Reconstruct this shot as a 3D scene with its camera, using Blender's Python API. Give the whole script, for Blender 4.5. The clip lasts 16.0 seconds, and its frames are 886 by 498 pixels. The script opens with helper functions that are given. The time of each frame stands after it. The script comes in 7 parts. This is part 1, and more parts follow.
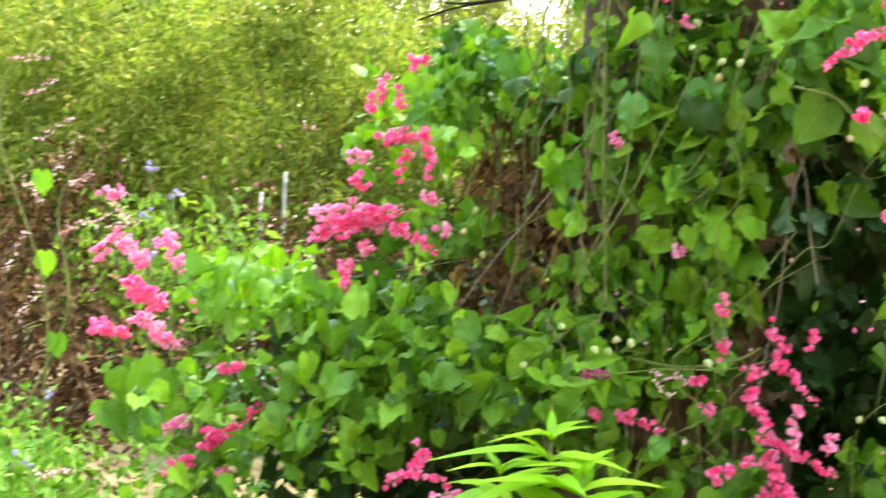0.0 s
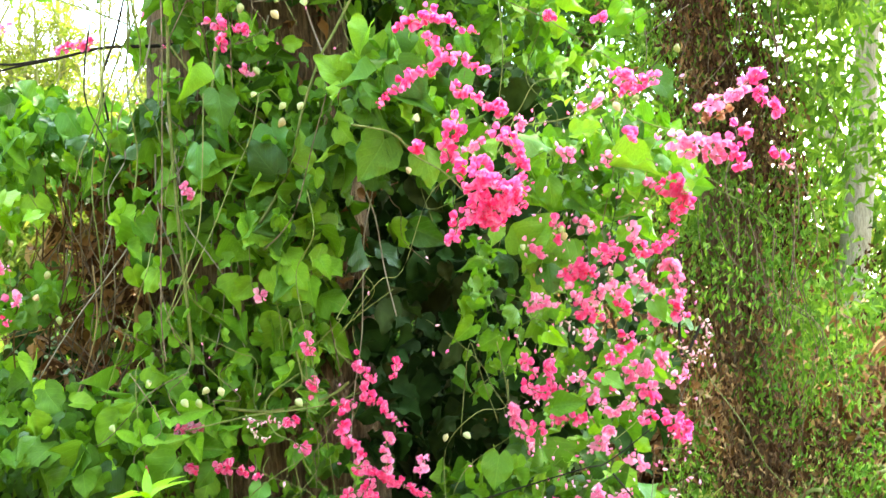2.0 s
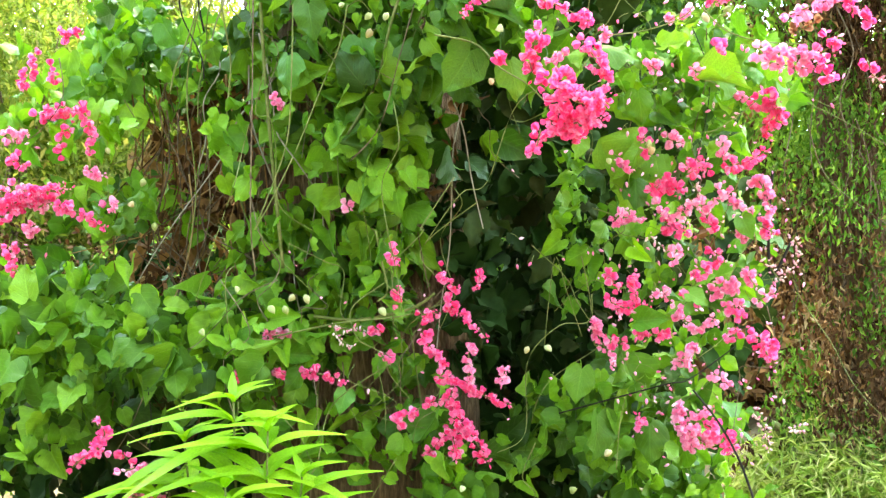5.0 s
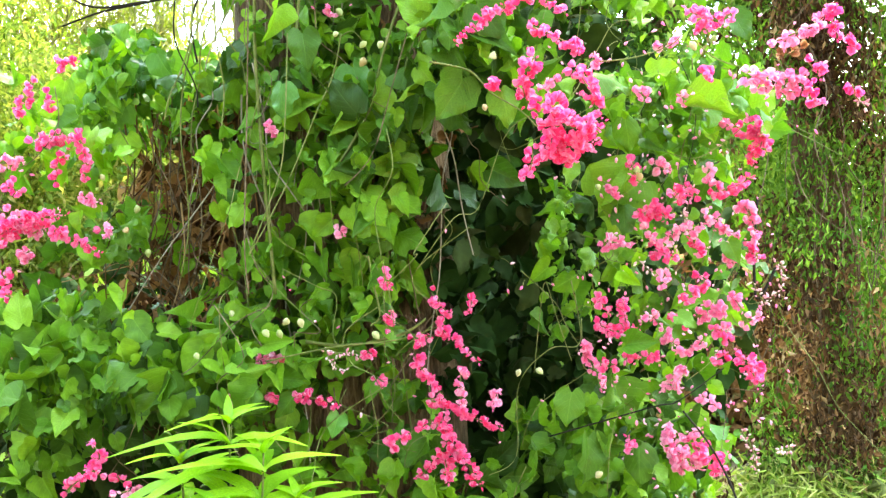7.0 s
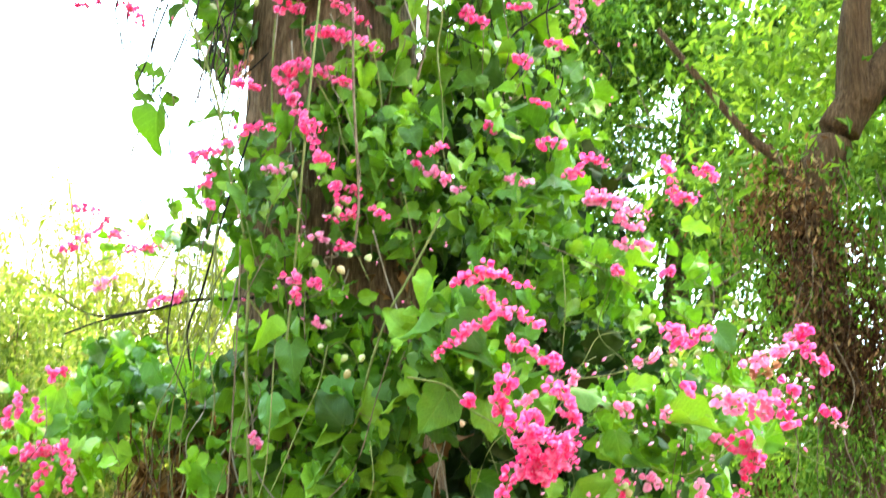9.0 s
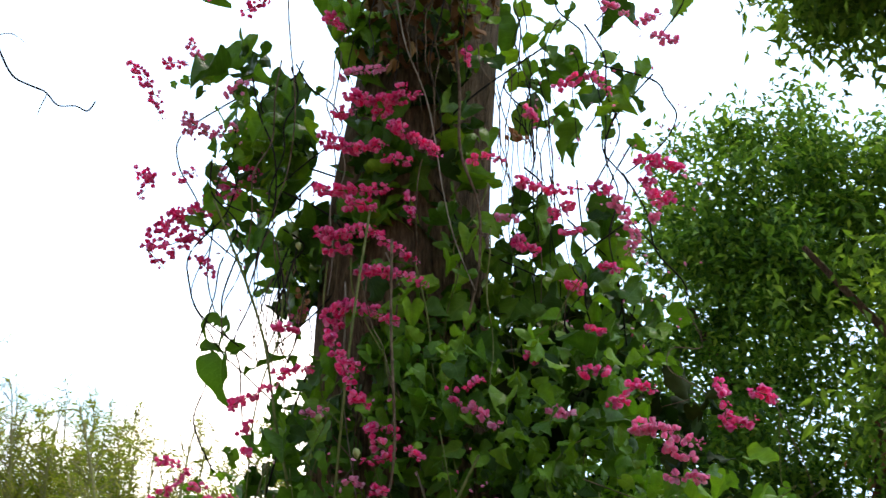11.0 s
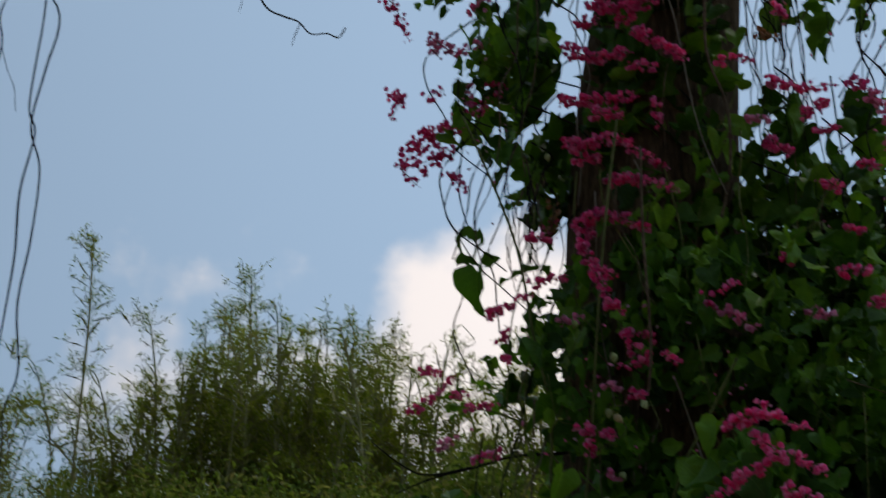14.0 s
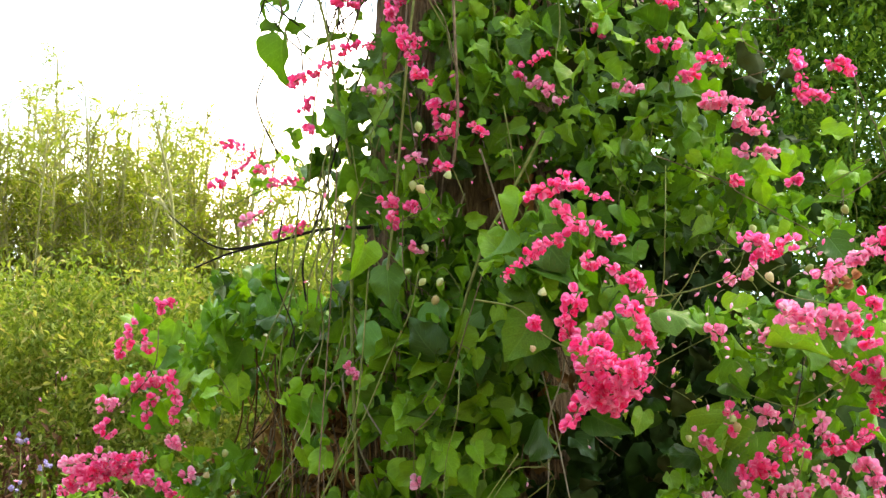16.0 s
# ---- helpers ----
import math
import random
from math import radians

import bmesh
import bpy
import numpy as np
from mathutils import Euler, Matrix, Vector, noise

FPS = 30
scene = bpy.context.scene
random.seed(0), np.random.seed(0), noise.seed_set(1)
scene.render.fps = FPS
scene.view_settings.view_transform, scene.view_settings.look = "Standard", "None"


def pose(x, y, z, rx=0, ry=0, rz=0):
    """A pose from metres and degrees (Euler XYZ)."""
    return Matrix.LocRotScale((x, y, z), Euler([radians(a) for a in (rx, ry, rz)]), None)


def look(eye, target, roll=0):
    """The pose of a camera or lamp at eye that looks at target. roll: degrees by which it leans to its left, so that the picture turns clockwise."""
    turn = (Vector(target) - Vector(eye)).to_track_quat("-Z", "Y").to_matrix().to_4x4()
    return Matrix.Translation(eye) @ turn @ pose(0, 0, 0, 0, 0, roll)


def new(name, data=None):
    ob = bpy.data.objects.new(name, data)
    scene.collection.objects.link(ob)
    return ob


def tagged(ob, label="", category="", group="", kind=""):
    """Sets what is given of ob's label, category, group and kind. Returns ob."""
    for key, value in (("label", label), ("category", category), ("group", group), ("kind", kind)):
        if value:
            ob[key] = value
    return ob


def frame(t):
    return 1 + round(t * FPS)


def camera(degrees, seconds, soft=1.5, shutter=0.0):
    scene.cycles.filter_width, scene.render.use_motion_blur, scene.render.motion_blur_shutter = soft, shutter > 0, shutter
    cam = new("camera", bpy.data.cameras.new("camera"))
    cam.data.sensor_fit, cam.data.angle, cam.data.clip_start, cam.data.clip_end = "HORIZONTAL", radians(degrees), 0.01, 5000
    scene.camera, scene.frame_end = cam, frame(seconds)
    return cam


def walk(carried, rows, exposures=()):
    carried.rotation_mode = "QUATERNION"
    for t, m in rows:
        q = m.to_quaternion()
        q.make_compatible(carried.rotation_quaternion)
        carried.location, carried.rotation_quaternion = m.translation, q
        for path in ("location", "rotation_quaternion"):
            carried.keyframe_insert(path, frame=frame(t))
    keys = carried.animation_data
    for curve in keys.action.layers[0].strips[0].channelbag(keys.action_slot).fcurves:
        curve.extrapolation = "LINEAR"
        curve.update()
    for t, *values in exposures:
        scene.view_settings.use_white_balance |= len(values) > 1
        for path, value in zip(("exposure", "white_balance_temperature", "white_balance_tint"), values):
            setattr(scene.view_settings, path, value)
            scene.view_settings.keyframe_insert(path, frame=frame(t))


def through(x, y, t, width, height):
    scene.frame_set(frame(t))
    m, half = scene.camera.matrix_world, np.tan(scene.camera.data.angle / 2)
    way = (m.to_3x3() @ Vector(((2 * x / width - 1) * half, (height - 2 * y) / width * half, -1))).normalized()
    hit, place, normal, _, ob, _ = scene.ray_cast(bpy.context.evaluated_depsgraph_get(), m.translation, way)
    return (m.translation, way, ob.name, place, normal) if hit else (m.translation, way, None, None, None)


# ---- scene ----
cam = camera(38.0, 16.0, soft=1.4, shutter=0.3)
PATH = [
    (0, (-0.057, -0.025, 1.562), (-0.531, 1.918, 1.59), 3.4),
    (0.5, (-0.082, -0.047, 1.559), (-0.278, 1.939, 1.683), 3.2),
    (1, (-0.034, -0.042, 1.556), (-0.096, 1.948, 1.744), 1.9),
    (1.5, (-0.043, -0.035, 1.52), (0.072, 1.953, 1.708), 0.7),
    (2, (-0.027, -0.026, 1.527), (0.118, 1.965, 1.659), -2.9),
    (2.5, (-0.073, -0.021, 1.502), (0.026, 1.975, 1.58), -2.4),
    (3, (-0.117, -0.02, 1.522), (-0.06, 1.979, 1.574), -2.2),
    (3.5, (-0.168, -0.029, 1.508), (-0.118, 1.97, 1.499), -1.9),
    (4, (-0.067, -0.031, 1.505), (-0.063, 1.969, 1.487), -1.8),
    (4.2, (0.011, -0.022, 1.503), (-0.04, 1.978, 1.506), -1.7),
    (6.3, (0.055, -0.065, 1.521), (0.027, 1.935, 1.55), -2.0),
    (6.5, (0.002, -0.068, 1.515), (-0.002, 1.931, 1.555), -1.9),
    (7, (0.0, -0.068, 1.467), (0.0, 1.93, 1.554), -1.8),
    (7.5, (0.156, -0.035, 1.506), (0.068, 1.962, 1.582), -1.3),
    (8, (0.215, -0.049, 1.538), (0.106, 1.939, 1.73), -1.5),
    (8.5, (0.15, -0.068, 1.54), (0.049, 1.899, 1.888), -1.0),
    (9, (0.147, -0.045, 1.528), (0.068, 1.885, 2.046), -1.3),
    (9.2, (0.147, -0.041, 1.52), (0.095, 1.871, 2.105), -1.4),
    (11.3, (0.548, 0.133, 1.555), (0.072, 1.865, 2.436), 0.2),
    (11.5, (0.537, 0.134, 1.561), (0.025, 1.855, 2.442), 0.7),
    (12, (0.511, 0.147, 1.575), (-0.074, 1.839, 2.466), 0.7),
    (12.5, (0.5, 0.129, 1.556), (-0.256, 1.814, 2.324), 3.0),
    (13, (0.506, 0.083, 1.548), (-0.37, 1.706, 2.321), 3.8),
    (13.5, (0.51, 0.069, 1.533), (-0.371, 1.681, 2.324), 3.8),
    (14, (0.523, 0.088, 1.52), (-0.258, 1.769, 2.27), 1.9),
    (14.5, (0.55, 0.132, 1.509), (-0.119, 1.914, 2.122), 0.8),
    (15, (0.556, 0.14, 1.503), (-0.05, 1.965, 2.054), 0.4),
    (15.5, (0.542, 0.166, 1.506), (-0.041, 2.025, 1.96), 0.4),
    (16, (0.519, 0.197, 1.51), (-0.031, 2.067, 1.956), 0.4),
]
EXPOSURES = [(0, 1.9, 8200, 10), (1, 2.2, 8100, 8), (2, 2.25, 8000, 7), (7.5, 2.25, 8000, 7), (9.2, 2.15, 7700, 8), (10.2, 1.0, 7300, 10), (11.3, -0.9, 7200, 22), (11.6, -1.32, 7100, 21), (12, -1.6, 7300, 19), (13, -1.95, 6700, 15), (13.5, -2.25, 6700, 15), (14, -2.4, 6800, 16), (14.5, -1.9, 7200, 18), (15, -0.55, 7900, 16), (15.5, 0.5, 8600, 17), (16, 1.05, 8800, 16)]
walk(cam, [(t, look(eye, target, roll)) for t, eye, target, roll in PATH], EXPOSURES)

SKY, HAZE, CLOUD, VEIL, SUN = 0.13, 5.4, 4.9, 0.08, 3.6
THICK, BLOOM, PETAL = 1.15, 2.3, 0.88

# ---- sky and light ----
world = bpy.data.worlds.new("sky")
scene.world = world
world.use_nodes = True
SUN_ELEVATION, SUN_AZIMUTH = radians(64), radians(20)
wn, wl = world.node_tree.nodes, world.node_tree.links
wn.clear()
sky = wn.new("ShaderNodeTexSky")
sky.sky_type, sky.sun_disc = "NISHITA", False
sky.sun_elevation, sky.sun_rotation = SUN_ELEVATION, SUN_AZIMUTH
sky.air_density, sky.dust_density, sky.ozone_density = 1.0, 0.8, 1.5
clear_sky = wn.new("ShaderNodeBackground")
clear_sky.inputs["Strength"].default_value = SKY
wl.new(sky.outputs[0], clear_sky.inputs["Color"])
haze = wn.new("ShaderNodeBackground")
haze.inputs["Color"].default_value = (0.42, 0.70, 1.0, 1)
hazy = wn.new("ShaderNodeMixShader")
hazy.inputs[0].default_value = 0.6
wl.new(clear_sky.outputs[0], hazy.inputs[1])
wl.new(haze.outputs[0], hazy.inputs[2])
cloud = wn.new("ShaderNodeBackground")
cloud.inputs["Color"].default_value = (1.0, 0.985, 0.97, 1)
coord = wn.new("ShaderNodeTexCoord")
# the hazy sky is brighter towards the sun
sunward = wn.new("ShaderNodeVectorMath")
sunward.operation = "DOT_PRODUCT"
sunward.inputs[1].default_value = (math.sin(SUN_AZIMUTH) * 0.85, math.cos(SUN_AZIMUTH) * 0.85, 0.5)
wl.new(coord.outputs["Generated"], sunward.inputs[0])
for shader, most in ((haze, HAZE), (cloud, CLOUD)):
    fall = wn.new("ShaderNodeMapRange")
    fall.inputs["From Min"].default_value, fall.inputs["From Max"].default_value = -0.4, 0.75
    fall.inputs["To Min"].default_value, fall.inputs["To Max"].default_value = 0.11 * most, most
    wl.new(sunward.outputs["Value"], fall.inputs["Value"])
    wl.new(fall.outputs[0], shader.inputs["Strength"])
puffs = wn.new("ShaderNodeTexNoise")
puffs.inputs["Scale"].default_value, puffs.inputs["Detail"].default_value, puffs.inputs["Roughness"].default_value = 3.2, 7.0, 0.52
wl.new(coord.outputs["Generated"], puffs.inputs["Vector"])
split = wn.new("ShaderNodeSeparateXYZ")
wl.new(coord.outputs["Generated"], split.inputs[0])
# more cloud low over the horizon, thin veils higher up
low = wn.new("ShaderNodeMapRange")
low.inputs["From Min"].default_value, low.inputs["From Max"].default_value = 0.16, 0.32
low.inputs["To Min"].default_value, low.inputs["To Max"].default_value = 0.08, -0.05
wl.new(split.outputs["Z"], low.inputs["Value"])
add = wn.new("ShaderNodeMath")
wl.new(puffs.outputs["Fac"], add.inputs[0])
wl.new(low.outputs[0], add.inputs[1])
# a cumulus low behind the tree
bank = wn.new("ShaderNodeVectorMath")
bank.operation, bank.inputs[1].default_value = "DOT_PRODUCT", (-0.345, 0.885, 0.32)
wl.new(coord.outputs["Generated"], bank.inputs[0])
heap = wn.new("ShaderNodeMapRange")
heap.inputs["From Min"].default_value, heap.inputs["From Max"].default_value = 0.993, 0.9995
heap.inputs["To Min"].default_value, heap.inputs["To Max"].default_value = 0.0, 0.20
wl.new(bank.outputs["Value"], heap.inputs["Value"])
more = wn.new("ShaderNodeMath")
wl.new(add.outputs[0], more.inputs[0])
wl.new(heap.outputs[0], more.inputs[1])
edge = wn.new("ShaderNodeMapRange")
edge.interpolation_type = "SMOOTHSTEP"
edge.inputs["From Min"].default_value, edge.inputs["From Max"].default_value = 0.55, 0.66
edge.inputs["To Min"].default_value, edge.inputs["To Max"].default_value = VEIL, 1.0
wl.new(more.outputs[0], edge.inputs["Value"])
blend = wn.new("ShaderNodeMixShader")
wl.new(edge.outputs[0], blend.inputs[0])
wl.new(hazy.outputs[0], blend.inputs[1])
wl.new(cloud.outputs[0], blend.inputs[2])
world_out = wn.new("ShaderNodeOutputWorld")
wl.new(blend.outputs[0], world_out.inputs["Surface"])

sun = new("sun", bpy.data.lights.new("sun", "SUN"))
sun.data.energy, sun.data.angle, sun.data.color = SUN, radians(9), (1.0, 0.96, 0.88)
toward_sun = Vector((math.sin(SUN_AZIMUTH) * math.cos(SUN_ELEVATION), math.cos(SUN_AZIMUTH) * math.cos(SUN_ELEVATION), math.sin(SUN_ELEVATION)))
sun.matrix_world = look(toward_sun * 30, (0, 0, 0))


# ---- materials ----
def material(name, rough=0.6, spec=0.4):
    m = bpy.data.materials.new(name)
    m.use_nodes = True
    p = m.node_tree.nodes["Principled BSDF"]
    p.inputs["Roughness"].default_value = rough
    p.inputs["Specular IOR Level"].default_value = spec
    return m, m.node_tree.nodes, m.node_tree.links, p


def ramp(nodes, stops):
    r = nodes.new("ShaderNodeValToRGB")
    while len(r.color_ramp.elements) < len(stops):
        r.color_ramp.elements.new(0.5)
    for e, (at, colour) in zip(r.color_ramp.elements, stops):
        e.position, e.color = at, (*colour, 1)
    return r


def noise_node(nodes, scale, detail=4.0, rough=0.6):
    n = nodes.new("ShaderNodeTexNoise")
    n.inputs["Scale"].default_value, n.inputs["Detail"].default_value, n.inputs["Roughness"].default_value = scale, detail, rough
    return n


def chance(nodes, links):
    """A number of its own for every loose piece of a mesh and for every object."""
    a, b, s, f = nodes.new("ShaderNodeNewGeometry"), nodes.new("ShaderNodeObjectInfo"), nodes.new("ShaderNodeMath"), nodes.new("ShaderNodeMath")
    f.operation = "FRACT"
    links.new(a.outputs["Random Per Island"], s.inputs[0])
    links.new(b.outputs["Random"], s.inputs[1])
    links.new(s.outputs[0], f.inputs[0])
    return f.outputs[0]


def leafy(name, stops, rough=0.45, through=0.24, glow=(1.1, 1.15, 0.5), veins=True, spec=0.35):
    """Thin living tissue: a ramp of colours from piece to piece, blotches, veins, and light that shines through."""
    m, nodes, links, p = material(name, rough, spec)
    colour = ramp(nodes, stops)
    links.new(chance(nodes, links), colour.inputs[0])
    place = nodes.new("ShaderNodeTexCoord")
    blotch = noise_node(nodes, 38.0, 4.0)
    links.new(place.outputs["Object"], blotch.inputs["Vector"])
    tone = nodes.new("ShaderNodeMapRange")
    tone.inputs["From Min"].default_value, tone.inputs["From Max"].default_value = 0.3, 0.7
    tone.inputs["To Min"].default_value, tone.inputs["To Max"].default_value = 0.78, 1.22
    links.new(blotch.outputs["Fac"], tone.inputs["Value"])
    shade = nodes.new("ShaderNodeVectorMath")
    shade.operation = "SCALE"
    links.new(colour.outputs[0], shade.inputs[0])
    links.new(tone.outputs[0], shade.inputs["Scale"])
    base = shade.outputs[0]
    if veins:
        uv = nodes.new("ShaderNodeUVMap")
        part_uv = nodes.new("ShaderNodeSeparateXYZ")
        links.new(uv.outputs[0], part_uv.inputs[0])
        across = nodes.new("ShaderNodeMath")
        across.operation = "ABSOLUTE"
        links.new(part_uv.outputs["Y"], across.inputs[0])
        slant = nodes.new("ShaderNodeMath")
        slant.operation, slant.inputs[1].default_value = "MULTIPLY_ADD", -0.42
        links.new(across.outputs[0], slant.inputs[0])
        links.new(part_uv.outputs["X"], slant.inputs[2])
        comb = nodes.new("ShaderNodeMath")
        comb.operation, comb.inputs[1].default_value = "PINGPONG", 0.085
        links.new(slant.outputs[0], comb.inputs[0])
        side = nodes.new("ShaderNodeMapRange")
        side.inputs["From Min"].default_value, side.inputs["From Max"].default_value = 0.0, 0.018
        side.inputs["To Min"].default_value, side.inputs["To Max"].default_value = 0.55, 0.0
        links.new(comb.outputs[0], side.inputs["Value"])
        mid = nodes.new("ShaderNodeMapRange")
        mid.inputs["From Min"].default_value, mid.inputs["From Max"].default_value = 0.015, 0.06
        mid.inputs["To Min"].default_value, mid.inputs["To Max"].default_value = 0.9, 0.0
        links.new(across.outputs[0], mid.inputs["Value"])
        vein = nodes.new("ShaderNodeMath")
        vein.operation = "MAXIMUM"
        links.new(side.outputs[0], vein.inputs[0])
        links.new(mid.outputs[0], vein.inputs[1])
        mixed = nodes.new("ShaderNodeMix")
        mixed.data_type = "RGBA"
        pale = nodes.new("ShaderNodeVectorMath")
        pale.operation, pale.inputs[1].default_value = "MULTIPLY_ADD", (1.25, 1.2, 1.2)
        pale.inputs[2].default_value = (0.012, 0.02, 0.008)
        links.new(base, pale.inputs[0])
        links.new(vein.outputs[0], mixed.inputs["Factor"])
        links.new(base, mixed.inputs["A"])
        links.new(pale.outputs[0], mixed.inputs["B"])
        base = mixed.outputs["Result"]
        bump = nodes.new("ShaderNodeBump")
        bump.inputs["Strength"].default_value, bump.inputs["Distance"].default_value, bump.invert = 0.35, 0.003, True
        links.new(vein.outputs[0], bump.inputs["Height"])
        links.new(bump.outputs[0], p.inputs["Normal"])
    links.new(base, p.inputs["Base Color"])
    lit = nodes.new("ShaderNodeBsdfTranslucent")
    warm = nodes.new("ShaderNodeVectorMath")
    warm.operation, warm.inputs[1].default_value = "MULTIPLY", glow
    links.new(base, warm.inputs[0])
    links.new(warm.outputs[0], lit.inputs["Color"])
    mix = nodes.new("ShaderNodeMixShader")
    mix.inputs[0].default_value = through
    links.new(p.outputs[0], mix.inputs[1])
    links.new(lit.outputs[0], mix.inputs[2])
    links.new(mix.outputs[0], nodes["Material Output"].inputs["Surface"])
    return m


def rough_stuff(name, stops, scale=6.0, stretch=(1, 1, 1), rough=0.9, bump=0.6, deep=0.02, fine=4.0):
    """Bark, soil and the like: a coloured noise, a finer one over it, and relief."""
    m, nodes, links, p = material(name, rough, 0.2)
    place, shape = nodes.new("ShaderNodeTexCoord"), nodes.new("ShaderNodeMapping")
    shape.inputs["Scale"].default_value = stretch
    links.new(place.outputs["Object"], shape.inputs["Vector"])
    big, small = noise_node(nodes, scale, 6.0, 0.65), noise_node(nodes, scale * fine, 5.0, 0.7)
    links.new(shape.outputs[0], big.inputs["Vector"])
    links.new(shape.outputs[0], small.inputs["Vector"])
    both = nodes.new("ShaderNodeMath")
    both.operation = "MULTIPLY_ADD"
    both.inputs[1].default_value = 0.55
    links.new(small.outputs["Fac"], both.inputs[0])
    half = nodes.new("ShaderNodeMath")
    half.operation, half.inputs[1].default_value = "MULTIPLY", 0.5
    links.new(big.outputs["Fac"], half.inputs[0])
    links.new(half.outputs[0], both.inputs[2])
    colour = ramp(nodes, stops)
    links.new(both.outputs[0], colour.inputs[0])
    links.new(colour.outputs[0], p.inputs["Base Color"])
    relief = nodes.new("ShaderNodeBump")
    relief.inputs["Strength"].default_value, relief.inputs["Distance"].default_value = bump, deep
    links.new(both.outputs[0], relief.inputs["Height"])
    links.new(relief.outputs[0], p.inputs["Normal"])
    return m


leaf_green = leafy("vine_leaf", [(0.0, (0.026, 0.075, 0.010)), (0.3, (0.055, 0.145, 0.014)), (0.7, (0.110, 0.250, 0.022)), (1.0, (0.205, 0.385, 0.032))], rough=0.45, spec=0.25)
leaf_cool = leafy("vine_leaf_bluish", [(0.0, (0.034, 0.120, 0.020)), (0.5, (0.078, 0.235, 0.034)), (1.0, (0.16, 0.37, 0.045))], rough=0.42, spec=0.32)
leaf_fresh = leafy("vine_leaf_young", [(0.0, (0.068, 0.19, 0.018)), (0.55, (0.14, 0.32, 0.024)), (1.0, (0.22, 0.42, 0.032))], through=0.34, spec=0.25)
weed_leaf = leafy("weed_leaf", [(0.0, (0.17, 0.40, 0.015)), (0.6, (0.26, 0.50, 0.022)), (1.0, (0.36, 0.58, 0.035))], through=0.35)
herb_leaf = leafy("herb_leaf", [(0.0, (0.05, 0.15, 0.015)), (0.5, (0.10, 0.24, 0.028)), (1.0, (0.20, 0.34, 0.06))], veins=False, rough=0.65, spec=0.12)
bamboo_leaf = leafy("bamboo_leaf", [(0.0, (0.17, 0.23, 0.030)), (0.5, (0.35, 0.43, 0.07)), (0.85, (0.52, 0.54, 0.14)), (1.0, (0.62, 0.50, 0.24))], veins=False, rough=0.65, spec=0.12, through=0.5)
brush_leaf = leafy("brush_leaf", [(0.0, (0.095, 0.150, 0.024)), (0.5, (0.20, 0.275, 0.052)), (0.85, (0.32, 0.36, 0.095)), (1.0, (0.44, 0.36, 0.16))], veins=False, rough=0.65, spec=0.12, through=0.42)
tree_leaf = leafy("tree_leaf", [(0.0, (0.032, 0.095, 0.018)), (0.5, (0.11, 0.25, 0.036)), (0.9, (0.24, 0.42, 0.07)), (1.0, (0.36, 0.50, 0.09))], veins=False, rough=0.6, spec=0.2, through=0.42)
light_leaf = leafy("feathery_leaf", [(0.0, (0.055, 0.125, 0.018)), (0.5, (0.125, 0.24, 0.036)), (1.0, (0.25, 0.38, 0.07))], veins=False, rough=0.65, spec=0.12, through=0.46)
dry_grass = leafy("pale_grass", [(0.0, (0.22, 0.34, 0.06)), (0.5, (0.42, 0.50, 0.13)), (1.0, (0.66, 0.60, 0.30))], veins=False, rough=0.7, spec=0.1, through=0.35)
# near-black leaves: shade between the front leaves is put into their colour
shade_leaf = leafy("vine_leaf_shade", [(0.0, (0.014, 0.030, 0.008)), (0.6, (0.022, 0.060, 0.012)), (1.0, (0.045, 0.050, 0.016))], rough=0.8, through=0.1, veins=False, spec=0.1)
dry_dark = leafy("withered_leaf_dark", [(0.0, (0.030, 0.015, 0.008)), (0.6, (0.075, 0.036, 0.018)), (1.0, (0.15, 0.085, 0.04))], rough=0.9, through=0.1, glow=(1.1, 0.9, 0.6), veins=False, spec=0.05)
faded = leafy("faded_blossom", [(0.0, (0.30, 0.13, 0.07)), (0.5, (0.50, 0.26, 0.14)), (1.0, (0.66, 0.48, 0.32))], rough=0.8, through=0.3, glow=(1.1, 0.95, 0.7), veins=False, spec=0.1)
dead_leaf = leafy("dead_leaf", [(0.0, (0.06, 0.028, 0.013)), (0.5, (0.19, 0.095, 0.042)), (0.85, (0.33, 0.18, 0.075)), (1.0, (0.45, 0.31, 0.16))], rough=0.85, through=0.15, glow=(1.1, 0.9, 0.6), veins=False, spec=0.1)
rose = leafy("rose_petal", [(0.0, (0.95, 0.06, 0.27)), (0.3, (0.95, 0.15, 0.41)), (0.65, (0.96, 0.28, 0.55)), (1.0, (0.97, 0.54, 0.74))], rough=0.6, through=0.62, glow=(1.04, 0.84, 0.97), veins=False, spec=0.15)
blush = leafy("blush_petal", [(0.0, (0.88, 0.20, 0.44)), (0.4, (0.92, 0.38, 0.60)), (0.8, (0.94, 0.56, 0.73)), (1.0, (0.94, 0.72, 0.80))], rough=0.6, through=0.52, glow=(1.10, 0.88, 0.97), veins=False, spec=0.15)
pale = leafy("pale_bud", [(0.0, (0.72, 0.22, 0.34)), (0.5, (0.84, 0.50, 0.54)), (1.0, (0.88, 0.74, 0.68))], rough=0.6, through=0.25, glow=(1.05, 0.95, 0.95), veins=False, spec=0.15)
violet = leafy("violet_petal", [(0.0, (0.30, 0.22, 0.62)), (1.0, (0.50, 0.42, 0.80))], veins=False)
pod_skin = leafy("papery_pod", [(0.0, (0.36, 0.42, 0.14)), (0.6, (0.52, 0.54, 0.28)), (1.0, (0.58, 0.36, 0.20))], rough=0.7, through=0.3, glow=(1, 1, 0.8), veins=False)
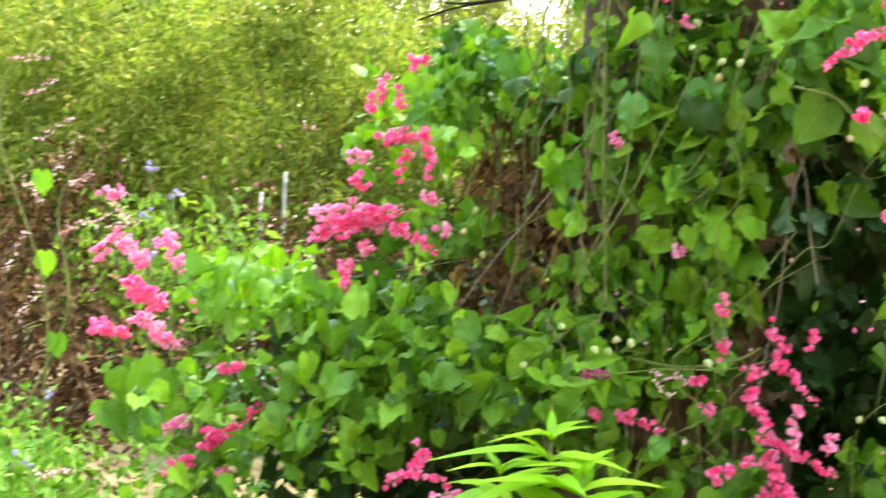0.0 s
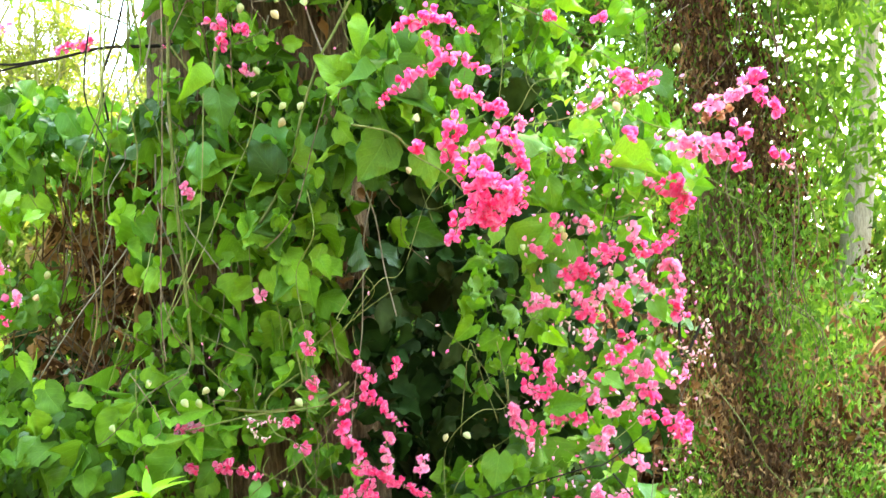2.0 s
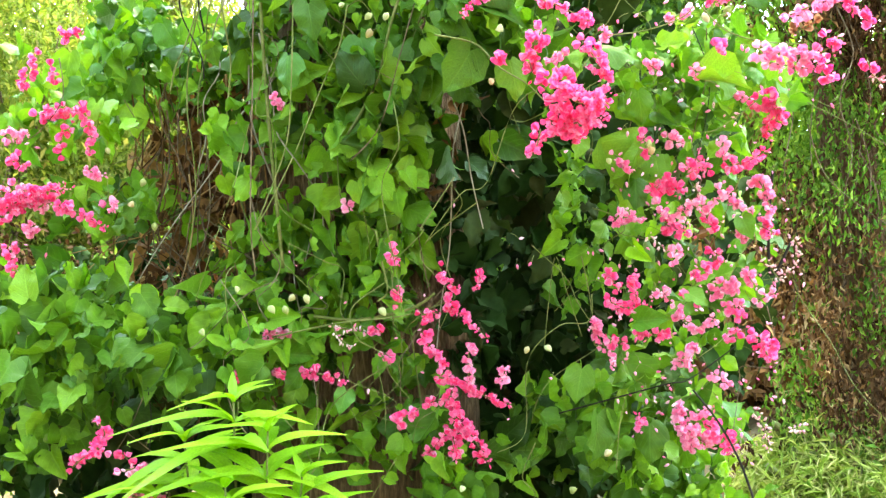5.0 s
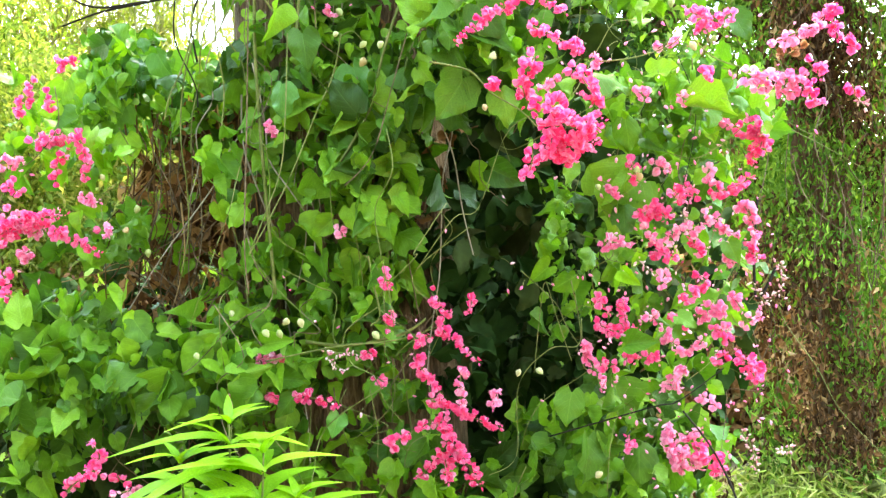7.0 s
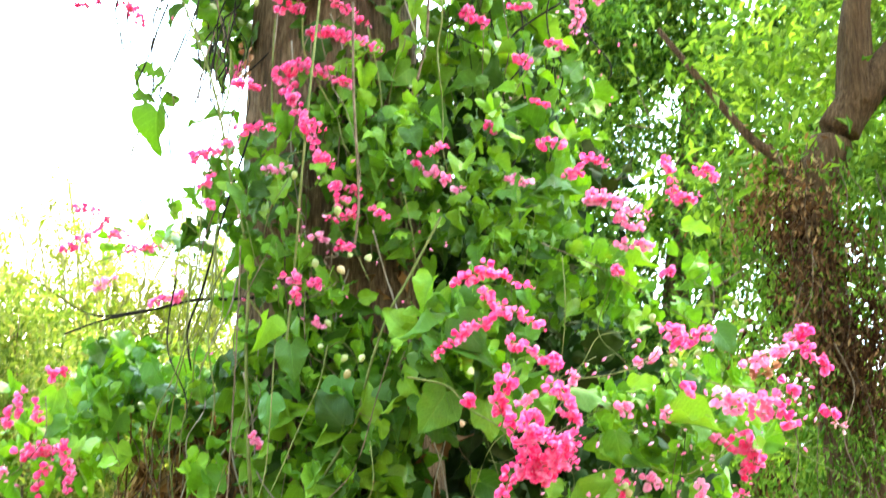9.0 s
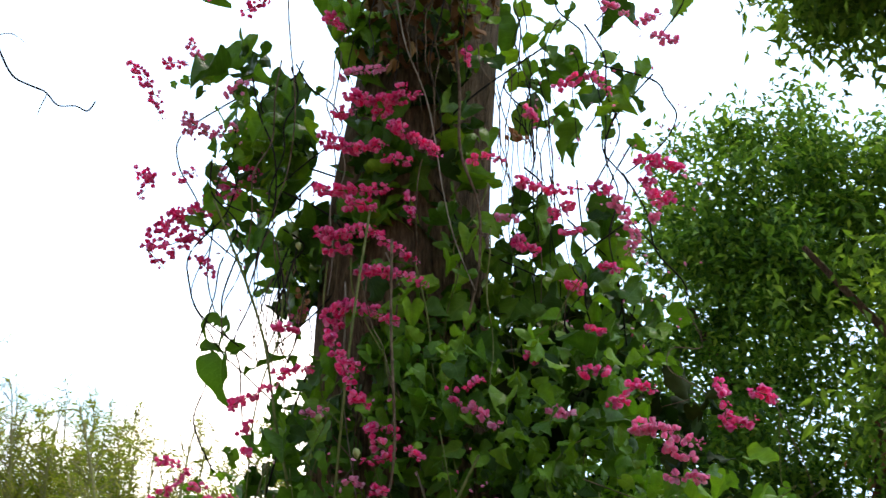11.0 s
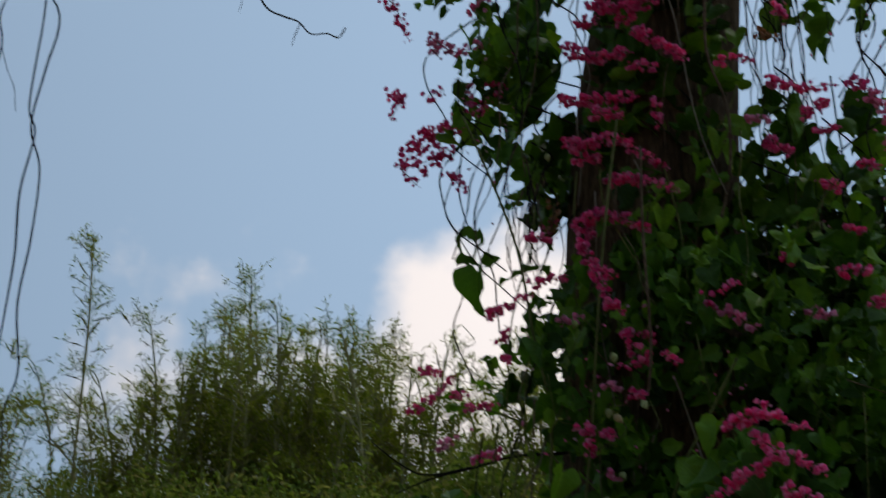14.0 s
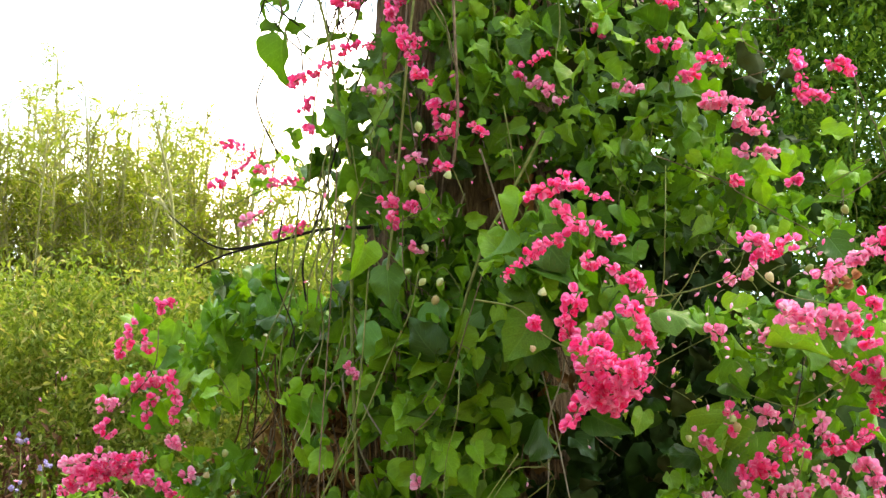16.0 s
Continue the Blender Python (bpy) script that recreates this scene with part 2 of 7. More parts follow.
bark = rough_stuff("bark", [(0.30, (0.025, 0.016, 0.009)), (0.5, (0.13, 0.080, 0.043)), (0.72, (0.33, 0.22, 0.125))], 5.0, (6, 6, 1.0), bump=1.0, deep=0.04)
bark_brown = rough_stuff("brown_bark", [(0.30, (0.028, 0.014, 0.007)), (0.52, (0.125, 0.066, 0.030)), (0.75, (0.27, 0.165, 0.085))], 4.0, (7, 7, 0.8), bump=1.0, deep=0.05)
bark_pale = rough_stuff("pale_bark", [(0.3, (0.14, 0.11, 0.08)), (0.5, (0.30, 0.25, 0.19)), (0.72, (0.46, 0.41, 0.34))], 5.0, (5, 5, 1.0), bump=0.6)
vine_skin = rough_stuff("vine_stem", [(0.3, (0.05, 0.06, 0.015)), (0.5, (0.13, 0.16, 0.04)), (0.72, (0.25, 0.24, 0.09))], 14.0, rough=0.7, bump=0.3, deep=0.003)
dry_skin = rough_stuff("dry_stem", [(0.3, (0.035, 0.022, 0.013)), (0.5, (0.12, 0.08, 0.05)), (0.72, (0.30, 0.22, 0.14))], 14.0, rough=0.9, bump=0.4, deep=0.004)
dark_skin = rough_stuff("dark_twig", [(0.3, (0.006, 0.005, 0.004)), (0.7, (0.03, 0.024, 0.019))], 14.0, rough=0.9, bump=0.4, deep=0.004)
culm_skin = rough_stuff("bamboo_culm", [(0.3, (0.16, 0.17, 0.05)), (0.5, (0.34, 0.33, 0.13)), (0.72, (0.52, 0.45, 0.25))], 3.0, (4, 4, 0.6), rough=0.5, bump=0.2)
stake_wood = rough_stuff("weathered_stake", [(0.3, (0.30, 0.28, 0.24)), (0.7, (0.62, 0.60, 0.54))], 8.0, (4, 4, 0.8))
soil = rough_stuff("soil", [(0.34, (0.040, 0.028, 0.014)), (0.46, (0.095, 0.072, 0.034)), (0.56, (0.17, 0.13, 0.07)), (0.70, (0.34, 0.27, 0.18))], 0.9, rough=0.95, bump=0.8, deep=0.06, fine=9.0)
rubble = rough_stuff("pale_rubble", [(0.3, (0.22, 0.20, 0.15)), (0.5, (0.42, 0.40, 0.34)), (0.7, (0.62, 0.60, 0.54))], 7.0, rough=0.95)

# ---- mesh tools ----
rng = np.random.default_rng(7)


def mesh(name, verts, tris, mat, uv=None, smooth=True):
    verts, tris = np.asarray(verts, np.float32).reshape(-1, 3), np.asarray(tris, np.int32).reshape(-1, 3)
    me = bpy.data.meshes.new(name)
    me.vertices.add(len(verts))
    me.vertices.foreach_set("co", verts.ravel())
    me.loops.add(tris.size)
    me.loops.foreach_set("vertex_index", tris.ravel())
    me.polygons.add(len(tris))
    me.polygons.foreach_set("loop_start", np.arange(0, tris.size, 3, dtype=np.int32))
    if smooth:
        me.polygons.foreach_set("use_smooth", np.ones(len(tris), bool))
    if uv is not None:
        layer = me.uv_layers.new(name="UVMap")
        layer.data.foreach_set("uv", np.asarray(uv, np.float32)[tris.ravel()].ravel())
    me.materials.append(mat)
    me.update(calc_edges=True)
    return me


def thing(name, place, label, category, group="", kind=""):
    ob = new(name)
    ob.location = place
    return tagged(ob, label, category, group, kind)


def part(name, me, parent, label="", kind="", m=None):
    """One mesh object under a thing or a part; the mesh is in world places unless a pose m is given."""
    ob = new(name, me)
    ob.parent = parent
    up = Matrix.Translation(parent.location)
    if parent.parent:
        up = Matrix.Translation(parent.parent.location) @ up
    ob.matrix_parent_inverse = Matrix.Identity(4)
    if m is None:
        m = Matrix.Identity(4)
    ob.matrix_basis = up.inverted() @ m
    return tagged(ob, label, kind=kind)


def heart_leaf(stations, across, broad=0.84, wave=0.05, fold=0.16, tip_curl=0.12, seed=0):
    """A cordate leaf of length 1 along +y, hung from the notch at the origin, face towards +z."""
    r = np.random.default_rng(seed)
    ph = r.uniform(0, 6.28, 4)
    verts, uv, tris = [], [], []
    for i in range(stations + 1):
        s = i / stations
        half = 0.5 * broad * (math.sin(math.pi * min(1, (s * 0.93 + 0.07)) ** 0.62) ** 0.82) * (1 - 0.10 * s)
        if i == stations:
            half = 0.004
        for j in range(-across, across + 1):
            q = j / across
            back = -0.17 * math.sin(math.pi * 0.84 * abs(q)) * max(0.0, 1 - s * 3.6)
            ripple = wave * (math.sin(9 * s + ph[0] + 2 * q) + math.sin(15 * s * (1 if q > 0 else -1) + ph[1])) * abs(q) ** 1.5
            x = half * q * (1 + 0.05 * math.sin(11 * s + ph[2] + 2 * q) + 0.025 * math.sin(23 * s + ph[3] * (1 if q > 0 else -1)))
            verts.append((x, s * 0.98 + back, fold * half * abs(q) * 1.6 - tip_curl * s * s + ripple))
            uv.append((s, q))
    w = 2 * across + 1
    for i in range(stations):
        for j in range(w - 1):
            a = i * w + j
            tris += [(a, a + 1, a + w + 1), (a, a + w + 1, a + w)]
    return np.array(verts), np.array(tris), np.array(uv)


def blade_leaf(stations=3, broad=0.14, curl=0.25, notch=0.0):
    """A narrow leaf of length 1 along +y, folded a little along its midrib."""
    verts, uv, tris = [], [], []
    for i in range(stations + 1):
        s = i / stations
        half = 0.5 * broad * (math.sin(math.pi * (0.04 + 0.93 * s) ** 0.75) + 0.02)
        half *= 1 + notch * (1 if i % 2 else -1)
        for q in (-1, 0, 1):
            verts.append((half * q, s, -curl * s * s + 0.3 * half * abs(q)))
            uv.append((s, q))
    for i in range(stations):
        for j in range(2):
            a = i * 3 + j
            tris += [(a, a + 1, a + 4), (a, a + 4, a + 3)]
    return np.array(verts), np.array(tris), np.array(uv)


def turns(along, face):
    """Turn matrices whose y lies along and whose z is near face."""
    y = along / np.linalg.norm(along, axis=1, keepdims=True)
    x = np.cross(y, face)
    x /= np.linalg.norm(x, axis=1, keepdims=True) + 1e-9
    return np.stack([x, y, np.cross(x, y)], 2)


def scatter(template, rot, size, at):
    """The template set down many times, as one set of verts, triangles and uv."""
    v, t, uv = template
    size = np.asarray(size, float).reshape(-1, 1, 1)
    verts = np.einsum("nij,kj->nki", rot, v) * size + at[:, None, :]
    tris = t[None] + (np.arange(len(at)) * len(v))[:, None, None]
    return verts.reshape(-1, 3), tris.reshape(-1, 3), np.tile(uv, (len(at), 1))


def join(pieces):
    verts, tris, uvs, n = [], [], [], 0
    for v, t, u in pieces:
        verts.append(v), tris.append(t + n), uvs.append(u)
        n += len(v)
    return np.concatenate(verts), np.concatenate(tris), np.concatenate(uvs)


def smooth_line(points, steps=6):
    """A Catmull-Rom line through the points."""
    p = np.array([points[0], *points, points[-1]], float)
    out = []
    for i in range(1, len(p) - 2):
        for k in range(steps):
            u = k / steps
            out.append(0.5 * (2 * p[i] + (p[i + 1] - p[i - 1]) * u + (2 * p[i - 1] - 5 * p[i] + 4 * p[i + 1] - p[i + 2]) * u * u + (3 * p[i] - p[i - 1] - 3 * p[i + 1] + p[i + 2]) * u**3))
    out.append(p[-2])
    return np.array(out)


def tube(points, r0, r1, sides=6, steps=6, lumps=0.0, seed=0):
    """A tapered round stem through the points, closed at both ends."""
    line = smooth_line(points, steps)
    n = len(line)
    way = np.gradient(line, axis=0)
    way /= np.linalg.norm(way, axis=1, keepdims=True) + 1e-9
    side = np.cross(way, np.where(np.abs(way[:, 2:]) > 0.9, [[1.0, 0, 0]], [[0, 0, 1.0]]))
    side /= np.linalg.norm(side, axis=1, keepdims=True) + 1e-9
    up = np.cross(way, side)
    a = np.arange(sides) * 2 * math.pi / sides
    radius = np.linspace(r0, r1, n)[:, None] * np.ones(sides)
    if lumps:
        r = np.random.default_rng(seed)
        f, g = r.uniform(0, 6.28, 6), np.arange(n)[:, None] / n
        radius *= 1 + lumps * (np.sin(3 * a + f[0] + 5 * g) + 0.6 * np.sin(5 * a + f[1] - 9 * g) + 0.5 * np.sin(2 * a + f[2] + 21 * g)) * 0.5
    verts = line[:, None] + radius[..., None] * (np.cos(a)[None, :, None] * side[:, None] + np.sin(a)[None, :, None] * up[:, None])
    verts = np.concatenate([verts.reshape(-1, 3), line[:1], line[-1:]])
    tris = []
    for i in range(n - 1):
        for j in range(sides):
            p, q = i * sides + j, i * sides + (j + 1) % sides
            tris += [(p, q, q + sides), (p, q + sides, p + sides)]
    for j in range(sides):
        tris += [((j + 1) % sides, j, n * sides), ((n - 1) * sides + j, (n - 1) * sides + (j + 1) % sides, n * sides + 1)]
    return verts, np.array(tris), np.zeros((len(verts), 2))


def unit(n):
    v = rng.normal(size=(n, 3))
    return v / np.linalg.norm(v, axis=1, keepdims=True)


def inside(n, centre, radii):
    return np.array(centre) + unit(n) * np.cbrt(rng.uniform(0.02, 1, (n, 1))) * np.array(radii)


# ---- ground ----
def ground_height(x, y):
    d = np.hypot(x - 0.3, y - 1.0)
    bank = np.clip((y - 3.5) / 1.5, 0, 1) * np.clip((x - 0.5) / 0.7, 0, 1)
    rise = 0.30 * np.clip((y - 3.5) / 4.0, 0, 1) + 0.55 * bank * bank * (3 - 2 * bank) + 0.5 * np.clip((-x - 2.0) / 3.0, 0, 1) * np.clip((y - 2.0) / 3.0, 0, 1)
    return (rise + 0.05 * np.sin(1.3 * x + 0.7) * np.cos(1.1 * y) + 0.03 * np.sin(3.1 * x + 2.0 * y)) * np.clip((d - 0.8) / 2.0, 0, 1)


def build_ground():
    """One sheet out to the horizon, finer near the tree."""
    steps = np.concatenate([np.linspace(0, 14, 57), np.geomspace(15, 900, 22)])
    line = np.concatenate([-steps[:0:-1], steps])
    gx, gy = np.meshgrid(line, line + 3.0)
    gz = ground_height(gx, gy) + 0.02 * np.sin(7.3 * gx + 1) * np.sin(6.1 * gy)
    n = len(line)
    i, j = np.meshgrid(np.arange(n - 1), np.arange(n - 1))
    a = (j * n + i).ravel()
    tris = np.concatenate([np.stack([a, a + 1, a + n + 1], 1), np.stack([a, a + n + 1, a + n], 1)])
    ob = new("ground", mesh("ground", np.stack([gx, gy, gz], -1), tris, soil))
    return tagged(ob, "uneven brown soil with dry litter and sparse grass", "ground", kind="structure")


build_ground()


# ---- the vine-clad tree ----
def build_host_tree():
    tree = thing("tree", (-0.24, 3.0, 0), "grey-brown old tree trunk wrapped in flowering vine", "tree")
    part("trunk", mesh("trunk", *tube([(-0.20, 3.05, -0.1), (-0.21, 3.02, 0.5), (-0.22, 3.0, 1.4), (-0.24, 3.0, 2.4), (-0.23, 3.0, 3.1), (-0.15, 3.02, 3.9), (-0.08, 3.05, 4.8), (0.0, 3.1, 6.2)], 0.30, 0.13, 28, 8, 0.10, 3)[:2], bark), tree)
    limbs = [
        ([(-0.10, 3.05, 4.5), (-0.7, 2.9, 5.0), (-1.5, 2.75, 5.3), (-2.6, 2.6, 5.5)], 0.09, 0.03),
        ([(-0.05, 3.05, 5.0), (0.6, 3.3, 5.7), (1.2, 3.6, 6.6)], 0.08, 0.03),
        ([(0.0, 3.1, 5.6), (-0.4, 3.6, 6.5), (-0.7, 4.1, 7.3)], 0.07, 0.02),
        ([(0.0, 3.1, 6.0), (0.2, 2.9, 6.8), (0.3, 2.6, 7.6)], 0.08, 0.02),
    ]
    for i, (line, r0, r1) in enumerate(limbs):
        part("limb", mesh("limb", *tube(line, r0, r1, 10, 6, 0.08, i)[:2], bark), tree)
    # crown out of view, added over the trunk; it also shades the vine
    clumps = np.concatenate([inside(60, (-0.2, 2.9, 7.1), (2.7, 2.2, 1.15)), inside(24, (1.9, 4.6, 6.5), (0.9, 0.7, 0.4))])
    at = np.concatenate([c + rng.normal(size=(110, 3)) * (0.24, 0.24, 0.15) for c in clumps])
    rot = turns(rng.normal(size=(len(at), 3)) + (0, 0, -0.6), rng.normal(size=(len(at), 3)) * 0.6 + (0, 0, 1))
    part("crown", mesh("crown", *scatter(blade_leaf(2, 0.42), rot, rng.uniform(0.08, 0.14, len(at)), at)[:2], tree_leaf), tree, kind="stuff")
    return tree


build_host_tree()

LEAF_SHAPES = [heart_leaf(10, 3, b, w, f, c, k) for k, (b, w, f, c) in enumerate(((0.92, 0.055, 0.30, 0.25), (0.86, 0.075, 0.60, 0.45), (0.98, 0.065, 0.15, 0.15), (0.88, 0.08, 0.85, 0.50), (0.96, 0.07, -0.28, 0.40), (0.82, 0.085, 1.0, 0.25), (0.92, 0.085, 0.40, -0.25)))]
vine = thing("coral_vine", (-0.2, 2.9, 0), "coral vine with heart-shaped leaves and pink sprays climbing a trunk", "climbing vine")
loose = {}


def hang(at, spread=0.95, out=(0, -1, 0.25)):
    """Leaf blades hang tip down and turn their faces outwards, each a little its own way."""
    n = len(at)
    along = np.array((0.0, -0.5, -0.8)) + rng.normal(size=(n, 3)) * (0.5 + 0.4 * spread)
    face = np.array(out) + rng.normal(size=(n, 3)) * spread
    face[:, 2] += 0.5
    return turns(along, face)


HOLLOW = (0.065, 1.52)
DRY_HOLLOW = (-0.55, 1.63)
BARE_TRUNK = (-0.34, 1.85)


def sprigs(centre, radii, n, size):
    """Small young leaves between the grown ones."""
    at = inside(n, centre, np.array(radii) * (1.1, 1.4, 1.1)) - (0, 0.03, 0)
    at = at[((at[:, 0] - HOLLOW[0]) / 0.15) ** 2 + ((at[:, 2] - HOLLOW[1]) / 0.35) ** 2 > 1]
    n = len(at)
    loose.setdefault(leaf_fresh.name, (leaf_fresh, [], [], []))
    _, ats, rots, sizes = loose[leaf_fresh.name]
    ats.append(at), rots.append(hang(at, 0.9)), sizes.append(size * rng.uniform(0.6, 1.3, n))


def patch(centre, radii, n, size, mat):
    """A drift of vine leaves over a patch of the vine; those high up are fewer and larger."""
    if centre[2] > 2.75 and mat is leaf_green:
        n, size = n * 0.6, size * 1.4
    n = max(1, int(n * THICK))
    at = inside(n, centre, np.array(radii) * (1, 2.2, 1)) + (0, 0.075, 0)
    loose.setdefault(mat.name, (mat, [], [], []))
    _, ats, rots, sizes = loose[mat.name]
    if mat is not shade_leaf:
        deep = ((at[:, 0] - HOLLOW[0]) / 0.155) ** 2 + ((at[:, 2] - HOLLOW[1]) / 0.36) ** 2 < 1
        brown = ((at[:, 0] - DRY_HOLLOW[0]) / 0.095) ** 2 + ((at[:, 2] - DRY_HOLLOW[1]) / 0.18) ** 2 < 1
        bare = ((at[:, 0] - BARE_TRUNK[0]) / 0.10) ** 2 + ((at[:, 2] - BARE_TRUNK[1]) / 0.17) ** 2 < 1
        under = (at[:, 2] < np.where(at[:, 0] < -0.5, 1.26, 1.17)) & (at[:, 0] < 0.2)
        at = at[~(deep & (rng.uniform(size=n) > 0.07)) & ~(brown & (rng.uniform(size=n) > 0.2)) & ~(bare & (rng.uniform(size=n) > 0.4)) & ~(under & (rng.uniform(size=n) > 0.45))]
        at[:, 1] += np.where(at[:, 2] < 1.17, 0.12, 0.0)
        n = len(at)
    if n and mat is leaf_green and size < 0.12:
        sprigs(centre, radii, int(n * 0.45), size * 0.45)
    ats.append(at), rots.append(hang(at)), sizes.append(size * 0.56 * np.clip(rng.lognormal(-0.08, 0.38, n), 0.36, 1.5))


# mound beside the trunk
patch((-0.63, 2.95, 2.01), (0.18, 0.16, 0.10), 80, 0.085, leaf_cool)
patch((-0.56, 2.88, 1.89), (0.14, 0.12, 0.05), 26, 0.085, leaf_green)
patch((-0.71, 2.85, 2.04), (0.08, 0.08, 0.04), 16, 0.080, leaf_fresh)
patch((-0.81, 2.70, 1.36), (0.25, 0.20, 0.18), 190, 0.100, leaf_green)
patch((-0.47, 2.65, 1.34), (0.23, 0.15, 0.14), 140, 0.100, leaf_green)
patch((-0.61, 3.00, 1.68), (0.14, 0.12, 0.18), 22, 0.085, leaf_green)
patch((-0.62, 2.75, 1.64), (0.07, 0.05, 0.07), 8, 0.100, leaf_fresh)
patch((-0.67, 2.88, 2.03), (0.14, 0.16, 0.06), 50, 0.085, leaf_cool)
patch((-0.76, 2.75, 1.95), (0.10, 0.12, 0.05), 36, 0.080, leaf_fresh)
patch((-0.54, 2.80, 1.95), (0.10, 0.12, 0.06), 24, 0.085, leaf_green)
patch((-0.73, 2.85, 2.09), (0.09, 0.10, 0.03), 18, 0.080, leaf_green)
patch((-0.81, 2.65, 1.91), (0.08, 0.08, 0.03), 16, 0.070, leaf_fresh)
patch((-0.57, 2.85, 2.42), (0.04, 0.06, 0.08), 10, 0.090, leaf_green)
patch((-0.81, 2.65, 1.83), (0.14, 0.12, 0.07), 40, 0.080, leaf_fresh)
patch((-0.73, 2.70, 1.65), (0.13, 0.12, 0.05), 40, 0.085, leaf_green)
patch((-1.12, 2.65, 1.50), (0.16, 0.18, 0.09), 110, 0.085, leaf_fresh)
patch((-1.21, 2.50, 1.21), (0.19, 0.18, 0.14), 130, 0.090, leaf_green)
patch((-0.89, 2.70, 1.37), (0.15, 0.15, 0.14), 90, 0.100, leaf_green)
patch((-0.74, 2.95, 1.99), (0.14, 0.15, 0.10), 36, 0.090, leaf_cool)
patch((-0.89, 2.75, 1.90), (0.08, 0.12, 0.11), 24, 0.075, leaf_fresh)
patch((-0.95, 2.60, 1.18), (0.17, 0.20, 0.11), 80, 0.100, leaf_green)
# column over the trunk
patch((-0.34, 2.72, 1.71), (0.07, 0.05, 0.20), 26, 0.095, leaf_green)
patch((-0.15, 2.62, 1.76), (0.12, 0.12, 0.25), 120, 0.110, leaf_green)
patch((0.08, 2.92, 1.72), (0.13, 0.05, 0.12), 30, 0.120, leaf_green)
patch((0.09, 2.50, 1.93), (0.16, 0.12, 0.10), 75, 0.115, leaf_green)
patch((0.28, 2.80, 1.57), (0.07, 0.12, 0.21), 70, 0.065, leaf_fresh)
patch((0.53, 2.50, 1.85), (0.19, 0.12, 0.13), 100, 0.075, leaf_fresh)
patch((0.50, 2.68, 1.52), (0.20, 0.12, 0.24), 80, 0.085, leaf_green)
patch((0.37, 2.62, 1.19), (0.17, 0.12, 0.13), 100, 0.100, leaf_green)
patch((0.03, 2.75, 1.15), (0.24, 0.12, 0.12), 110, 0.110, leaf_green)
patch((-0.25, 2.68, 1.16), (0.16, 0.12, 0.09), 60, 0.110, leaf_green)
patch((-0.48, 2.80, 2.29), (0.05, 0.05, 0.18), 16, 0.085, leaf_fresh)
patch((-0.79, 3.10, 2.44), (0.11, 0.05, 0.08), 12, 0.060, leaf_fresh)
patch((-0.33, 2.68, 2.37), (0.08, 0.12, 0.22), 70, 0.090, leaf_green)
patch((-0.07, 2.68, 2.40), (0.14, 0.12, 0.20), 110, 0.085, leaf_green)
patch((0.20, 2.68, 2.38), (0.16, 0.15, 0.20), 150, 0.085, leaf_green)
patch((0.09, 2.42, 2.03), (0.13, 0.06, 0.11), 60, 0.110, leaf_green)
patch((0.30, 2.68, 2.19), (0.14, 0.12, 0.09), 70, 0.080, leaf_green)
patch((0.49, 2.70, 2.20), (0.14, 0.12, 0.11), 50, 0.075, leaf_fresh)
patch((0.29, 2.25, 1.87), (0.09, 0.03, 0.02), 9, 0.085, leaf_fresh)
patch((-0.29, 2.72, 1.83), (0.13, 0.12, 0.13), 80, 0.110, leaf_green)
patch((-0.07, 2.75, 1.76), (0.14, 0.12, 0.13), 80, 0.120, leaf_green)
patch((0.50, 2.50, 1.86), (0.11, 0.12, 0.09), 34, 0.090, leaf_green)
patch((0.36, 2.45, 1.68), (0.06, 0.02, 0.06), 8, 0.120, leaf_green)
patch((-0.18, 2.66, 1.47), (0.12, 0.08, 0.14), 60, 0.105, leaf_green)
patch((-0.07, 2.72, 1.62), (0.05, 0.05, 0.18), 28, 0.110, leaf_green)
patch((-0.11, 2.70, 1.35), (0.13, 0.08, 0.07), 40, 0.100, leaf_green)
patch((-0.12, 2.68, 1.96), (0.11, 0.06, 0.13), 60, 0.100, leaf_green)
patch((-0.16, 2.68, 2.51), (0.09, 0.05, 0.18), 46, 0.095, leaf_green)
patch((-0.45, 2.75, 1.51), (0.08, 0.06, 0.08), 24, 0.090, leaf_fresh)
patch((-0.21, 2.66, 2.05), (0.08, 0.05, 0.15), 46, 0.095, leaf_green)
patch((-0.28, 2.66, 2.17), (0.06, 0.05, 0.12), 30, 0.090, leaf_green)
patch((-0.20, 2.66, 2.05), (0.11, 0.05, 0.16), 50, 0.095, leaf_green)
patch((-0.26, 2.66, 1.96), (0.07, 0.05, 0.14), 24, 0.090, leaf_green)
patch((-0.19, 2.66, 1.06), (0.18, 0.06, 0.09), 60, 0.100, leaf_green)
# upper part against the sky
patch((-0.66, 2.95, 3.56), (0.14, 0.10, 0.17), 52, 0.100, leaf_green)
patch((-0.56, 2.92, 3.06), (0.10, 0.08, 0.10), 30, 0.105, leaf_green)
patch((-0.64, 2.92, 3.32), (0.08, 0.06, 0.08), 16, 0.115, leaf_green)
patch((-0.78, 2.95, 3.53), (0.10, 0.08, 0.10), 14, 0.060, leaf_green)
patch((-0.26, 2.74, 3.07), (0.11, 0.03, 0.30), 110, 0.090, leaf_green)
patch((-0.12, 2.72, 2.62), (0.16, 0.06, 0.20), 85, 0.100, leaf_green)
patch((0.19, 2.95, 3.42), (0.16, 0.12, 0.18), 36, 0.085, leaf_green)
patch((0.33, 2.90, 3.31), (0.09, 0.10, 0.14), 18, 0.085, leaf_green)
patch((0.19, 2.85, 2.91), (0.15, 0.12, 0.16), 55, 0.090, leaf_green)
